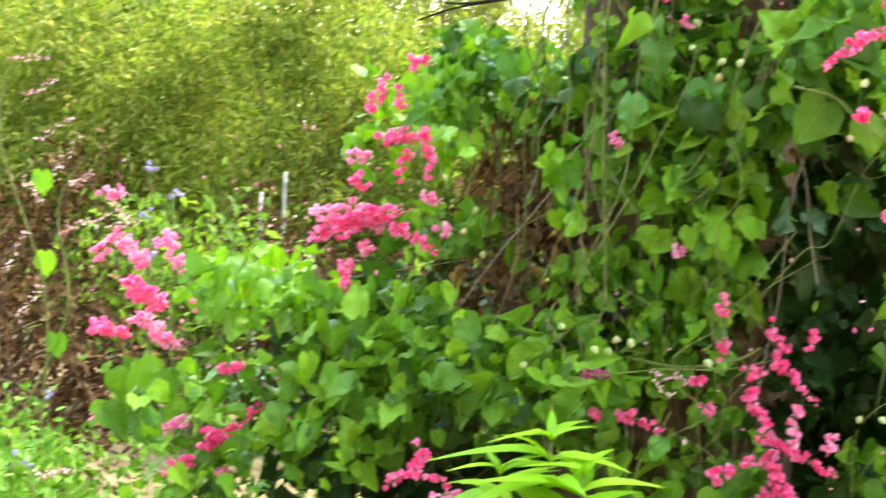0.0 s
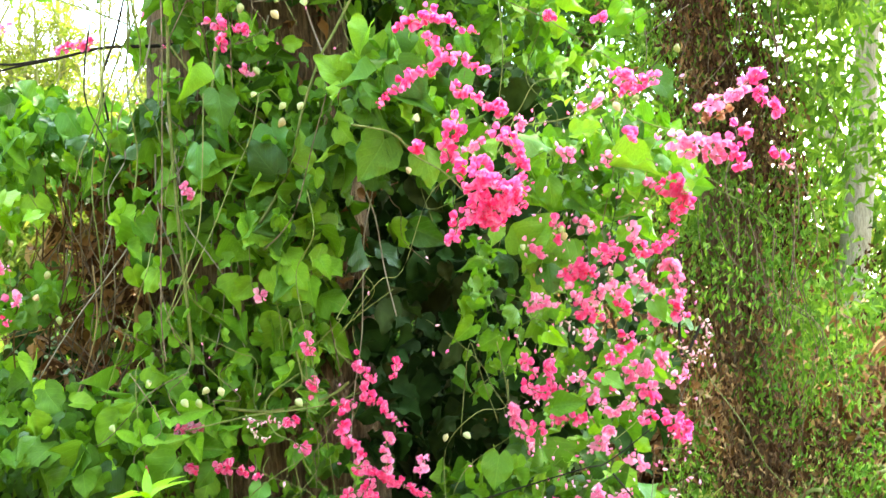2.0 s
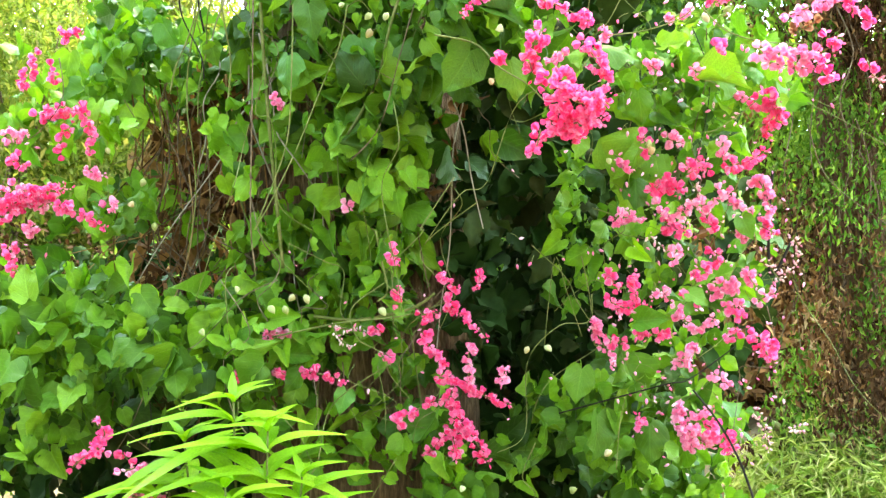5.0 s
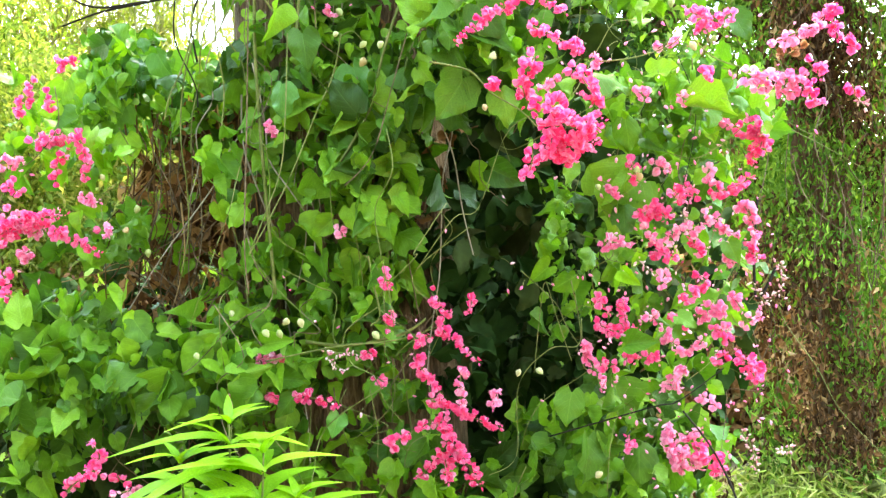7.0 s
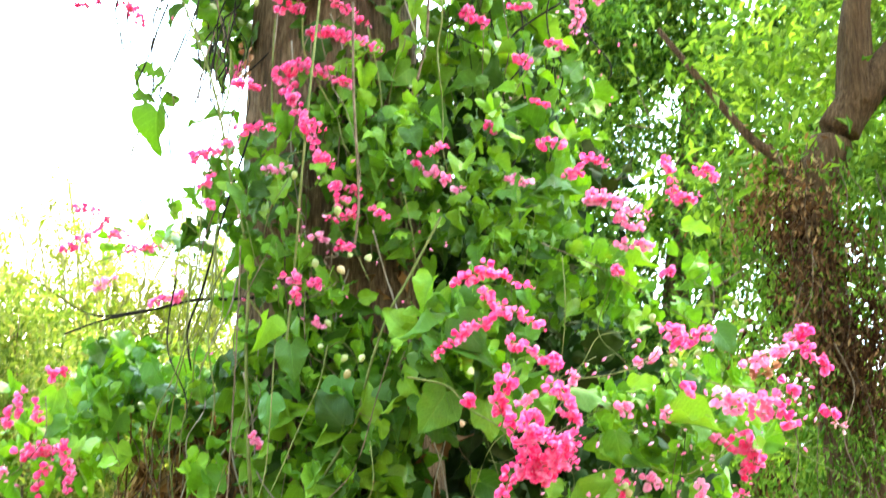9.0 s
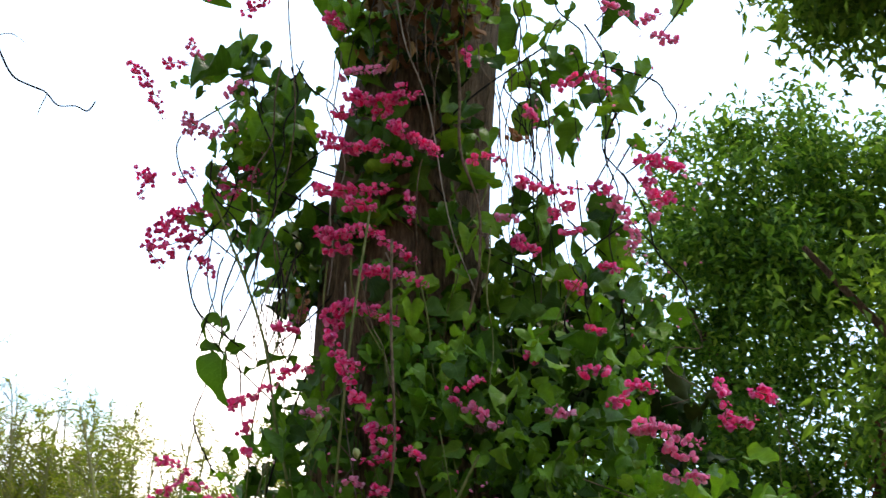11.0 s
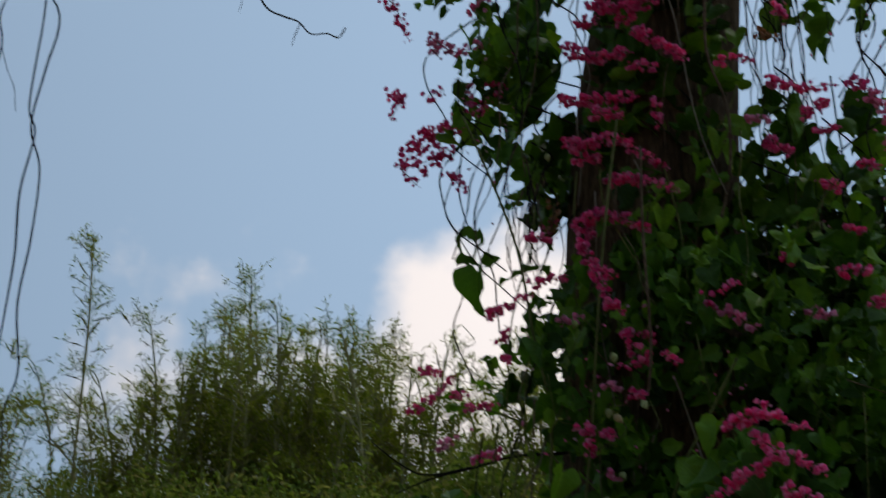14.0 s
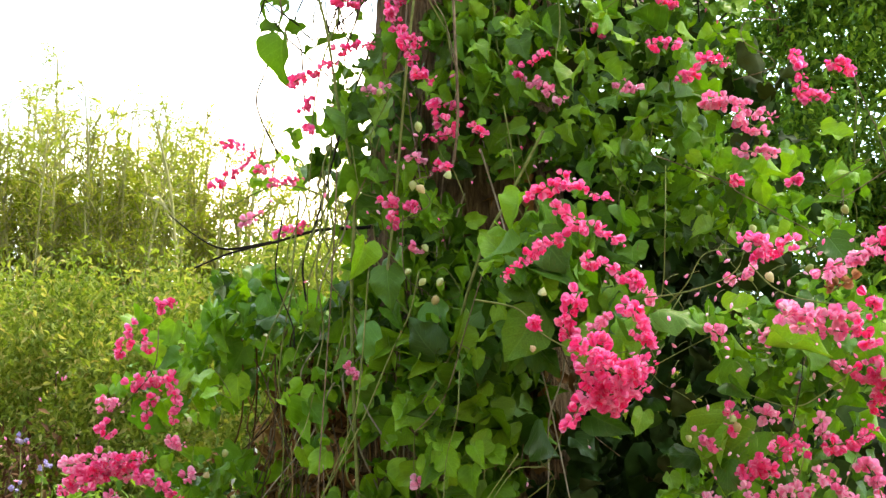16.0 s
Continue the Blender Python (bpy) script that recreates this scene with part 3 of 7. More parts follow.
patch((0.26, 2.85, 2.66), (0.18, 0.12, 0.14), 80, 0.085, leaf_green)
patch((-0.08, 2.76, 3.18), (0.10, 0.03, 0.30), 46, 0.090, leaf_green)
patch((-0.47, 2.80, 2.49), (0.06, 0.08, 0.14), 20, 0.090, leaf_green)
patch((-0.72, 3.10, 2.02), (0.08, 0.05, 0.05), 18, 0.100, leaf_green)
patch((0.10, 2.90, 2.87), (0.09, 0.08, 0.15), 46, 0.090, leaf_green)
# the near-black patches from here on paint shade behind gaps
patch((0.12, 3.20, 2.81), (0.21, 0.06, 0.18), 120, 0.120, shade_leaf)
patch((-0.04, 3.20, 2.67), (0.17, 0.06, 0.14), 60, 0.120, shade_leaf)
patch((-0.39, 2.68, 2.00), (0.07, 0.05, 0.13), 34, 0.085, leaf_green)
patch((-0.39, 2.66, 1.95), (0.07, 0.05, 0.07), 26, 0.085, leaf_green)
patch((0.02, 2.78, 1.59), (0.07, 0.05, 0.15), 40, 0.110, shade_leaf)
patch((-0.03, 2.62, 1.04), (0.10, 0.05, 0.08), 36, 0.100, leaf_green)
patch((-0.37, 2.68, 1.99), (0.07, 0.05, 0.11), 20, 0.080, leaf_fresh)
patch((-0.28, 2.72, 3.50), (0.08, 0.05, 0.11), 44, 0.085, leaf_green)
patch((-0.04, 2.72, 3.48), (0.10, 0.05, 0.11), 34, 0.080, leaf_green)
patch((-0.15, 2.76, 3.39), (0.13, 0.04, 0.13), 50, 0.090, shade_leaf)
patch((-0.03, 2.74, 2.90), (0.07, 0.04, 0.24), 30, 0.090, leaf_green)
patch((0.53, 2.70, 0.99), (0.11, 0.05, 0.07), 40, 0.090, leaf_green)
patch((0.56, 2.50, 1.15), (0.05, 0.05, 0.04), 14, 0.070, leaf_fresh)
patch((-0.58, 2.85, 3.29), (0.10, 0.06, 0.16), 60, 0.085, leaf_green)
patch((-0.50, 2.85, 2.94), (0.08, 0.06, 0.15), 36, 0.085, leaf_green)
patch((-0.03, 3.20, 2.36), (0.13, 0.05, 0.10), 70, 0.120, shade_leaf)
patch((0.16, 3.20, 2.21), (0.15, 0.05, 0.11), 90, 0.120, shade_leaf)
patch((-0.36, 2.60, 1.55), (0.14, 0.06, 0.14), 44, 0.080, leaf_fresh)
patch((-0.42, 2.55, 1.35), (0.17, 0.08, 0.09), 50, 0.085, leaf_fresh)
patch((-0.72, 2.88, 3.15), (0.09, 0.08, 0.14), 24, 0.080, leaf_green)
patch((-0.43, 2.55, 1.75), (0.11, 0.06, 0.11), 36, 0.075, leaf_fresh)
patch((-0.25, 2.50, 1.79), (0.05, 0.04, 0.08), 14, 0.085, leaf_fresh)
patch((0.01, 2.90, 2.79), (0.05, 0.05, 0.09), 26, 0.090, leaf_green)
patch((0.01, 2.72, 1.35), (0.07, 0.04, 0.11), 26, 0.100, shade_leaf)
patch((-0.06, 3.25, 2.49), (0.10, 0.04, 0.09), 50, 0.120, shade_leaf)
patch((-1.23, 2.50, 1.05), (0.14, 0.08, 0.04), 46, 0.085, leaf_green)
patch((-0.06, 3.00, 2.67), (0.07, 0.04, 0.05), 20, 0.100, leaf_green)

# big leaves in the hollow, its shade put into their dark colour
patch((0.14, 3.0, 1.46), (0.22, 0.05, 0.30), 40, 0.14, shade_leaf)
# inside leaves coloured for shade, then the vine's foot and top
patch((0.12, 3.10, 1.45), (0.62, 0.12, 0.70), 900, 0.11, shade_leaf)
patch((0.22, 3.35, 1.50), (0.60, 0.12, 0.80), 520, 0.14, shade_leaf)
patch((-0.75, 3.10, 1.12), (0.60, 0.12, 0.46), 520, 0.11, shade_leaf)
patch((-0.75, 3.32, 1.15), (0.56, 0.10, 0.50), 360, 0.14, shade_leaf)
patch((0.20, 3.05, 2.35), (0.34, 0.10, 0.45), 200, 0.11, shade_leaf)
patch((-0.35, 2.75, 0.55), (1.15, 0.45, 0.50), 620, 0.105, leaf_green)
patch((0.40, 2.75, 0.70), (0.34, 0.30, 0.45), 180, 0.105, leaf_green)
patch((-0.30, 2.85, 4.05), (0.55, 0.30, 0.45), 110, 0.10, leaf_green)
patch((0.25, 2.95, 4.0), (0.40, 0.30, 0.40), 60, 0.09, leaf_green)


def build_vine_leaves(singles=300):
    """The leaves that stand out most, before the rest, are pieces of their own; the others are joined."""
    shared = {}
    living = [v for v in loose.values() if v[0] is not shade_leaf]
    total = sum(len(a) for _, ats, _, _ in living for a in ats)
    for mat, ats, rots, sizes in loose.values():
        at, rot, size = np.concatenate(ats), np.concatenate(rots), np.concatenate(sizes)
        order = np.argsort(at[:, 1] + 0.25 * np.abs(at[:, 2] - 1.8) - 2.5 * size)
        n = 0 if mat is shade_leaf else int(singles * len(at) / total)
        for k, i in enumerate(order[:n]):
            key = (mat.name, k % len(LEAF_SHAPES))
            if key not in shared:
                v, t, uv = LEAF_SHAPES[key[1]]
                shared[key] = mesh("leaf", v, t, mat, uv)
            m = Matrix(rot[i].tolist()).to_4x4()
            part("leaf", shared[key], vine, m=Matrix.Translation(at[i]) @ m @ Matrix.Scale(size[i], 4))
        rest = order[n:]
        pieces = [scatter(s, rot[rest[k :: len(LEAF_SHAPES)]], size[rest[k :: len(LEAF_SHAPES)]], at[rest[k :: len(LEAF_SHAPES)]]) for k, s in enumerate(LEAF_SHAPES)]
        v, t, uv = join(pieces)
        part("foliage", mesh("foliage", v, t, mat, uv), vine, "leaves coloured dark for the shade inside the vine" if mat is shade_leaf else "", "stuff")


build_vine_leaves()


# ---- flowers ----
def petal(long, broad, lift, turn):
    """One cupped heart-shaped sepal with a rounded blunt end, from the flower's base outwards."""
    shape = [(0, 0, 0), (-0.36, 0.22, 0.12), (0, 0.25, 0.0), (0.36, 0.22, 0.12), (-0.56, 0.60, 0.30), (0, 0.62, 0.10), (0.56, 0.60, 0.30), (-0.40, 0.93, 0.34), (0, 1.0, 0.26), (0.40, 0.93, 0.34)]
    tris = [(0, 2, 1), (0, 3, 2), (1, 2, 5), (1, 5, 4), (2, 3, 6), (2, 6, 5), (4, 5, 8), (4, 8, 7), (5, 6, 9), (5, 9, 8)]
    v = np.array(shape) * (broad, long, long)
    c, s = math.cos(lift), math.sin(lift)
    v = np.stack([v[:, 0], v[:, 1] * c - v[:, 2] * s, v[:, 1] * s + v[:, 2] * c], 1)
    c, s = math.cos(turn), math.sin(turn)
    return np.stack([v[:, 0] * c - v[:, 1] * s, v[:, 0] * s + v[:, 1] * c, v[:, 2]], 1), np.array(tris), np.zeros((len(shape), 2))


def blossom(lift):
    """A nodding flower of three broad and two narrow sepals; its mouth is towards +z."""
    return join([petal(1.0, 1.05, lift, k * 2.094) for k in range(3)] + [petal(0.85, 0.7, lift + 0.2, 1.05 + k * 2.5) for k in range(2)])


def bud_shape():
    a = np.arange(5) * 2 * math.pi / 5
    rings = [(0.0, 0.0), (0.24, 0.25), (0.30, 0.60), (0.14, 1.05)]
    v = [(0, 0, 0)] + [(r * math.cos(x), r * math.sin(x), z) for r, z in rings[1:] for x in a] + [(0, 0, 1.25)]
    t = [(0, 1 + (k + 1) % 5, 1 + k) for k in range(5)]
    for ring in range(2):
        for k in range(5):
            p, q = 1 + ring * 5 + k, 1 + ring * 5 + (k + 1) % 5
            t += [(p, q, q + 5), (p, q + 5, p + 5)]
    t += [(11 + k, 11 + (k + 1) % 5, 16) for k in range(5)]
    return np.array(v), np.array(t), np.zeros((17, 2))


OPEN, HALF, BUD = blossom(1.0), blossom(1.36), bud_shape()
ROSE, BLUSH, PALE, FADED = rose, blush, pale, faded
flower_shapes, singles_left = {}, [4500]


def spray(points, thick, n, mat):
    """A raceme along the points: nodding heart-shaped flowers crowd the stalk and dwindle to buds at its end."""
    points = np.array(points, float) + rng.normal(size=(len(points), 3)) * (0, 0.012, 0)
    n = int(n * BLOOM) + 2
    line = smooth_line(points, 8)
    s = (np.arange(n) + rng.uniform(0, 1, n)) / n
    heart = np.stack([np.interp(s * (len(line) - 1), np.arange(len(line)), line[:, k]) for k in range(3)], 1)
    off = unit(n) * (thick + 0.002) * (1.2 - 0.5 * s)[:, None] * np.cbrt(rng.uniform(0.05, 1, (n, 1)))
    at = heart + off
    face = off / (np.linalg.norm(off, axis=1, keepdims=True) + 1e-6) * 0.8 + (0, -0.35, -0.15) + rng.normal(size=(n, 3)) * 0.5
    rot = turns(np.cross(face, rng.normal(size=(n, 3))), face)
    size = rng.uniform(0.0095, 0.0150, n) * PETAL * (1.06 - 0.24 * s)
    young = (s > 0.88) | (rng.uniform(size=n) < 0.15) | (mat is PALE)
    half = ~young & (rng.uniform(size=n) < 0.65)
    full = ~young & ~half
    ob = part("flower_spray", mesh("flower_spray", *tube(points, 0.0016, 0.0008, 4, 4)[:2], vine_skin), vine)
    kinds = [(name, shape, np.flatnonzero(pick), scale) for name, shape, pick, scale in (("flower", OPEN, full, 1.0), ("flower", HALF, half, 1.22), ("bud", BUD, young, 0.72)) if pick.any()]
    if singles_left[0] > n and points[0][2] < 3.0:
        singles_left[0] -= n
        for name, shape, pick, scale in kinds:
            key = (mat.name, name, len(shape[0]), float(shape[0][3][2]))
            if key not in flower_shapes:
                flower_shapes[key] = mesh(name, shape[0], shape[1], mat)
            for i in pick:
                part(name, flower_shapes[key], ob, m=Matrix.Translation(at[i]) @ Matrix(rot[i].tolist()).to_4x4() @ Matrix.Scale(float(size[i] * scale), 4))
    else:
        v, t, uv = join([scatter(shape, rot[pick], size[pick] * scale, at[pick]) for _, shape, pick, scale in kinds])
        part("blossom", mesh("blossom", v, t, mat), ob, kind="stuff")


# star-shaped sprays and the big cluster on the front of the vine
spray([(0.135, 2.20, 1.995), (0.089, 2.20, 1.977), (0.031, 2.20, 1.930)], 0.004, 17, ROSE)
spray([(0.167, 2.20, 1.959), (0.214, 2.20, 1.940), (0.253, 2.20, 1.909)], 0.003, 13, ROSE)
spray([(0.240, 2.20, 1.926), (0.258, 2.20, 1.902)], 0.003, 5, ROSE)
spray([(0.080, 2.20, 2.069), (0.137, 2.20, 2.083), (0.215, 2.20, 2.050)], 0.003, 19, ROSE)
spray([(0.131, 2.20, 2.103), (0.146, 2.20, 2.073)], 0.003, 5, ROSE)
spray([(0.123, 2.20, 2.042), (0.157, 2.20, 2.024)], 0.005, 8, ROSE)
spray([(0.155, 2.20, 2.011), (0.192, 2.20, 2.006), (0.232, 2.20, 1.976)], 0.003, 12, ROSE)
spray([(0.172, 2.20, 1.951), (0.192, 2.20, 1.946)], 0.003, 4, ROSE)
spray([(0.168, 2.15, 1.891), (0.147, 2.15, 1.845), (0.156, 2.15, 1.810)], 0.008, 20, ROSE)
spray([(0.183, 2.13, 1.801), (0.226, 2.13, 1.761), (0.275, 2.13, 1.774)], 0.023, 67, ROSE)
spray([(0.180, 2.12, 1.741), (0.214, 2.12, 1.729), (0.272, 2.12, 1.750)], 0.018, 48, ROSE)
spray([(0.243, 2.15, 1.873), (0.259, 2.15, 1.831), (0.278, 2.15, 1.801)], 0.009, 21, ROSE)
spray([(0.163, 2.15, 1.726), (0.155, 2.15, 1.697), (0.144, 2.15, 1.679)], 0.003, 7, ROSE)
spray([(0.200, 2.13, 1.724), (0.228, 2.13, 1.707)], 0.008, 10, ROSE)
spray([(0.183, 2.17, 1.847), (0.208, 2.17, 1.856)], 0.004, 5, BLUSH)
spray([(0.091, 2.15, 1.851), (0.101, 2.15, 1.841)], 0.003, 4, ROSE)
spray([(0.271, 2.15, 1.885), (0.283, 2.15, 1.880)], 0.003, 4, BLUSH)
# sprays of the side branch
spray([(0.427, 2.07, 1.946), (0.463, 2.07, 1.931), (0.498, 2.07, 1.939)], 0.008, 18, ROSE)
spray([(0.434, 2.07, 1.915), (0.464, 2.07, 1.912)], 0.003, 5, ROSE)
spray([(0.530, 1.92, 1.862), (0.579, 1.92, 1.880), (0.615, 1.92, 1.905)], 0.005, 17, BLUSH)
spray([(0.616, 1.92, 1.910), (0.622, 1.92, 1.861)], 0.003, 8, ROSE)
spray([(0.640, 1.92, 1.867), (0.644, 1.92, 1.841)], 0.003, 4, ROSE)
spray([(0.479, 1.92, 1.812), (0.531, 1.92, 1.795), (0.572, 1.92, 1.809)], 0.007, 20, BLUSH)
spray([(0.542, 1.92, 1.839), (0.574, 1.92, 1.854)], 0.003, 4, FADED)
spray([(0.568, 1.92, 1.785), (0.589, 1.92, 1.763)], 0.003, 5, ROSE)
spray([(0.496, 1.92, 1.792), (0.553, 1.92, 1.778)], 0.004, 8, BLUSH)
spray([(0.586, 1.92, 1.828), (0.593, 1.92, 1.798)], 0.003, 5, ROSE)
spray([(0.641, 1.92, 1.789), (0.646, 1.92, 1.774)], 0.003, 4, ROSE)
spray([(0.649, 1.92, 1.767), (0.666, 1.92, 1.753)], 0.003, 4, PALE)
spray([(0.419, 2.20, 1.926), (0.393, 2.20, 1.911)], 0.003, 5, BLUSH)
spray([(0.440, 2.25, 1.837), (0.452, 2.25, 1.816)], 0.003, 4, BLUSH)
spray([(0.467, 2.20, 1.863), (0.489, 2.20, 1.860)], 0.003, 4, ROSE)
spray([(0.361, 2.25, 1.840), (0.378, 2.25, 1.829)], 0.003, 4, BLUSH)
# curtain of blossom beside the hollow
spray([(0.536, 2.42, 1.818), (0.563, 2.42, 1.795)], 0.004, 6, BLUSH)
spray([(0.596, 2.42, 1.797), (0.622, 2.42, 1.779), (0.615, 2.42, 1.738)], 0.014, 30, ROSE)
spray([(0.605, 2.42, 1.744), (0.609, 2.42, 1.720)], 0.006, 6, ROSE)
spray([(0.448, 2.42, 1.661), (0.476, 2.42, 1.680), (0.489, 2.42, 1.658)], 0.007, 13, ROSE)
spray([(0.525, 2.42, 1.667), (0.569, 2.42, 1.679), (0.602, 2.42, 1.695)], 0.006, 15, ROSE)
spray([(0.516, 2.42, 1.714), (0.520, 2.42, 1.681)], 0.004, 6, BLUSH)
spray([(0.386, 2.42, 1.628), (0.420, 2.42, 1.644), (0.437, 2.42, 1.617)], 0.009, 20, ROSE)
spray([(0.391, 2.42, 1.602), (0.417, 2.42, 1.574)], 0.004, 7, BLUSH)
spray([(0.434, 2.42, 1.585), (0.472, 2.42, 1.594), (0.506, 2.42, 1.604)], 0.006, 13, BLUSH)
spray([(0.512, 2.42, 1.626), (0.544, 2.42, 1.603), (0.565, 2.42, 1.581)], 0.006, 13, BLUSH)
spray([(0.579, 2.42, 1.646), (0.599, 2.42, 1.612), (0.608, 2.42, 1.568)], 0.006, 17, BLUSH)
spray([(0.308, 2.42, 1.576), (0.335, 2.42, 1.582), (0.364, 2.42, 1.574)], 0.004, 10, BLUSH)
spray([(0.411, 2.42, 1.563), (0.445, 2.42, 1.545)], 0.008, 11, ROSE)
spray([(0.542, 2.42, 1.559), (0.563, 2.42, 1.526)], 0.007, 10, BLUSH)
spray([(0.586, 2.42, 1.558), (0.612, 2.42, 1.540)], 0.006, 7, ROSE)
spray([(0.377, 2.42, 1.543), (0.398, 2.42, 1.518)], 0.004, 6, PALE)
spray([(0.496, 2.42, 1.508), (0.513, 2.42, 1.482)], 0.004, 6, ROSE)
spray([(0.298, 2.42, 1.474), (0.315, 2.42, 1.444)], 0.006, 7, ROSE)
spray([(0.342, 2.42, 1.467), (0.347, 2.42, 1.421)], 0.004, 8, ROSE)
spray([(0.296, 2.42, 1.419), (0.339, 2.42, 1.402), (0.375, 2.42, 1.412)], 0.007, 17, ROSE)
spray([(0.395, 2.42, 1.438), (0.426, 2.42, 1.399), (0.436, 2.42, 1.375)], 0.004, 12, BLUSH)
spray([(0.459, 2.42, 1.461), (0.487, 2.42, 1.485)], 0.004, 7, ROSE)
spray([(0.482, 2.42, 1.428), (0.527, 2.42, 1.445), (0.546, 2.42, 1.395)], 0.006, 18, BLUSH)
spray([(0.525, 2.42, 1.407), (0.546, 2.42, 1.382)], 0.007, 8, ROSE)
spray([(0.580, 2.42, 1.414), (0.610, 2.42, 1.426)], 0.004, 6, BLUSH)
spray([(0.594, 2.42, 1.492), (0.620, 2.42, 1.453), (0.648, 2.42, 1.479)], 0.004, 13, PALE)
spray([(0.651, 2.42, 1.490), (0.656, 2.42, 1.514), (0.639, 2.42, 1.530)], 0.004, 8, PALE)
spray([(0.566, 2.42, 1.346), (0.587, 2.42, 1.329), (0.616, 2.42, 1.317)], 0.010, 20, ROSE)
spray([(0.587, 2.42, 1.318), (0.597, 2.42, 1.294)], 0.006, 6, ROSE)
spray([(0.458, 2.42, 1.366), (0.493, 2.42, 1.384)], 0.004, 7, BLUSH)
spray([(0.349, 2.42, 1.364), (0.381, 2.42, 1.352), (0.416, 2.42, 1.356)], 0.004, 11, ROSE)
spray([(0.294, 2.42, 1.349), (0.323, 2.42, 1.342)], 0.006, 6, ROSE)
spray([(0.262, 2.42, 1.380), (0.277, 2.42, 1.349), (0.303, 2.42, 1.294)], 0.004, 15, BLUSH)
spray([(0.434, 2.42, 1.325), (0.446, 2.42, 1.290)], 0.004, 7, BLUSH)
spray([(0.419, 2.42, 1.213), (0.439, 2.42, 1.171), (0.481, 2.42, 1.137)], 0.011, 32, BLUSH)
spray([(0.472, 2.42, 1.181), (0.504, 2.42, 1.158), (0.524, 2.42, 1.123)], 0.013, 28, ROSE)
spray([(0.428, 2.42, 1.169), (0.449, 2.42, 1.136)], 0.006, 8, BLUSH)
spray([(0.487, 2.42, 1.278), (0.521, 2.42, 1.253)], 0.004, 7, BLUSH)
spray([(0.560, 2.42, 1.211), (0.580, 2.42, 1.167), (0.585, 2.42, 1.132)], 0.004, 13, PALE)
spray([(0.635, 2.42, 1.165), (0.659, 2.42, 1.170)], 0.004, 5, PALE)
spray([(0.348, 2.42, 1.201), (0.354, 2.42, 1.177)], 0.004, 5, ROSE)
spray([(0.451, 2.42, 1.201), (0.487, 2.42, 1.213)], 0.004, 7, BLUSH)
spray([(0.456, 2.42, 1.322), (0.422, 2.42, 1.291)], 0.004, 8, BLUSH)
spray([(0.414, 2.42, 1.498), (0.437, 2.42, 1.519)], 0.004, 6, BLUSH)
spray([(0.444, 2.42, 1.431), (0.465, 2.42, 1.409)], 0.004, 6, ROSE)
spray([(0.555, 2.42, 1.471), (0.570, 2.42, 1.444)], 0.004, 6, BLUSH)
spray([(0.483, 2.42, 1.583), (0.498, 2.42, 1.550)], 0.004, 7, ROSE)
spray([(0.463, 2.42, 1.633), (0.473, 2.42, 1.614)], 0.004, 5, PALE)
spray([(0.522, 2.42, 1.342), (0.545, 2.42, 1.357)], 0.004, 5, ROSE)
spray([(0.374, 2.42, 1.735), (0.377, 2.42, 1.696)], 0.004, 7, ROSE)
spray([(0.417, 2.42, 1.728), (0.450, 2.42, 1.716)], 0.004, 6, BLUSH)
spray([(0.317, 2.42, 1.698), (0.349, 2.42, 1.670)], 0.004, 7, BLUSH)
# drooping raceme before the hollow, and buds strung along its stem
spray([(-0.024, 2.45, 1.490), (-0.003, 2.45, 1.462), (0.010, 2.45, 1.449)], 0.004, 9, ROSE)
spray([(-0.015, 2.45, 1.429), (0.012, 2.45, 1.401), (0.066, 2.45, 1.353)], 0.003, 15, ROSE)
spray([(0.054, 2.45, 1.474), (0.047, 2.45, 1.452)], 0.003, 4, ROSE)
spray([(-0.060, 2.45, 1.403), (-0.030, 2.45, 1.407)], 0.005, 7, ROSE)
spray([(-0.061, 2.45, 1.370), (-0.040, 2.45, 1.331), (-0.008, 2.45, 1.291)], 0.004, 15, ROSE)
spray([(0.027, 2.45, 1.340), (0.025, 2.45, 1.290), (0.030, 2.45, 1.266)], 0.003, 10, BLUSH)
spray([(0.019, 2.45, 1.274), (0.051, 2.45, 1.245), (0.108, 2.45, 1.225)], 0.003, 13, ROSE)
spray([(-0.115, 2.45, 1.196), (-0.082, 2.45, 1.217), (-0.026, 2.45, 1.242)], 0.003, 13, ROSE)
spray([(-0.030, 2.45, 1.281), (0.008, 2.45, 1.267)], 0.004, 7, ROSE)
spray([(-0.015, 2.45, 1.248), (0.006, 2.45, 1.212)], 0.008, 12, ROSE)
spray([(-0.062, 2.45, 1.127), (-0.040, 2.45, 1.155), (-0.017, 2.45, 1.182)], 0.004, 11, ROSE)
spray([(0.000, 2.45, 1.203), (0.027, 2.45, 1.170), (0.060, 2.45, 1.112)], 0.008, 25, ROSE)
spray([(-0.011, 2.45, 1.182), (-0.002, 2.45, 1.125)], 0.006, 12, ROSE)
spray([(-0.117, 2.45, 1.532), (-0.106, 2.45, 1.501)], 0.003, 5, ROSE)
spray([(-0.114, 2.45, 1.424), (-0.105, 2.45, 1.463)], 0.003, 6, ROSE)
spray([(0.097, 2.45, 1.299), (0.087, 2.45, 1.266)], 0.003, 5, BLUSH)
spray([(-0.429, 2.50, 1.292), (-0.382, 2.50, 1.297)], 0.003, 7, ROSE)
spray([(-0.294, 2.50, 1.294), (-0.261, 2.50, 1.290), (-0.214, 2.50, 1.275)], 0.003, 11, ROSE)
spray([(-0.343, 2.50, 1.374), (-0.324, 2.50, 1.369)], 0.003, 4, BLUSH)
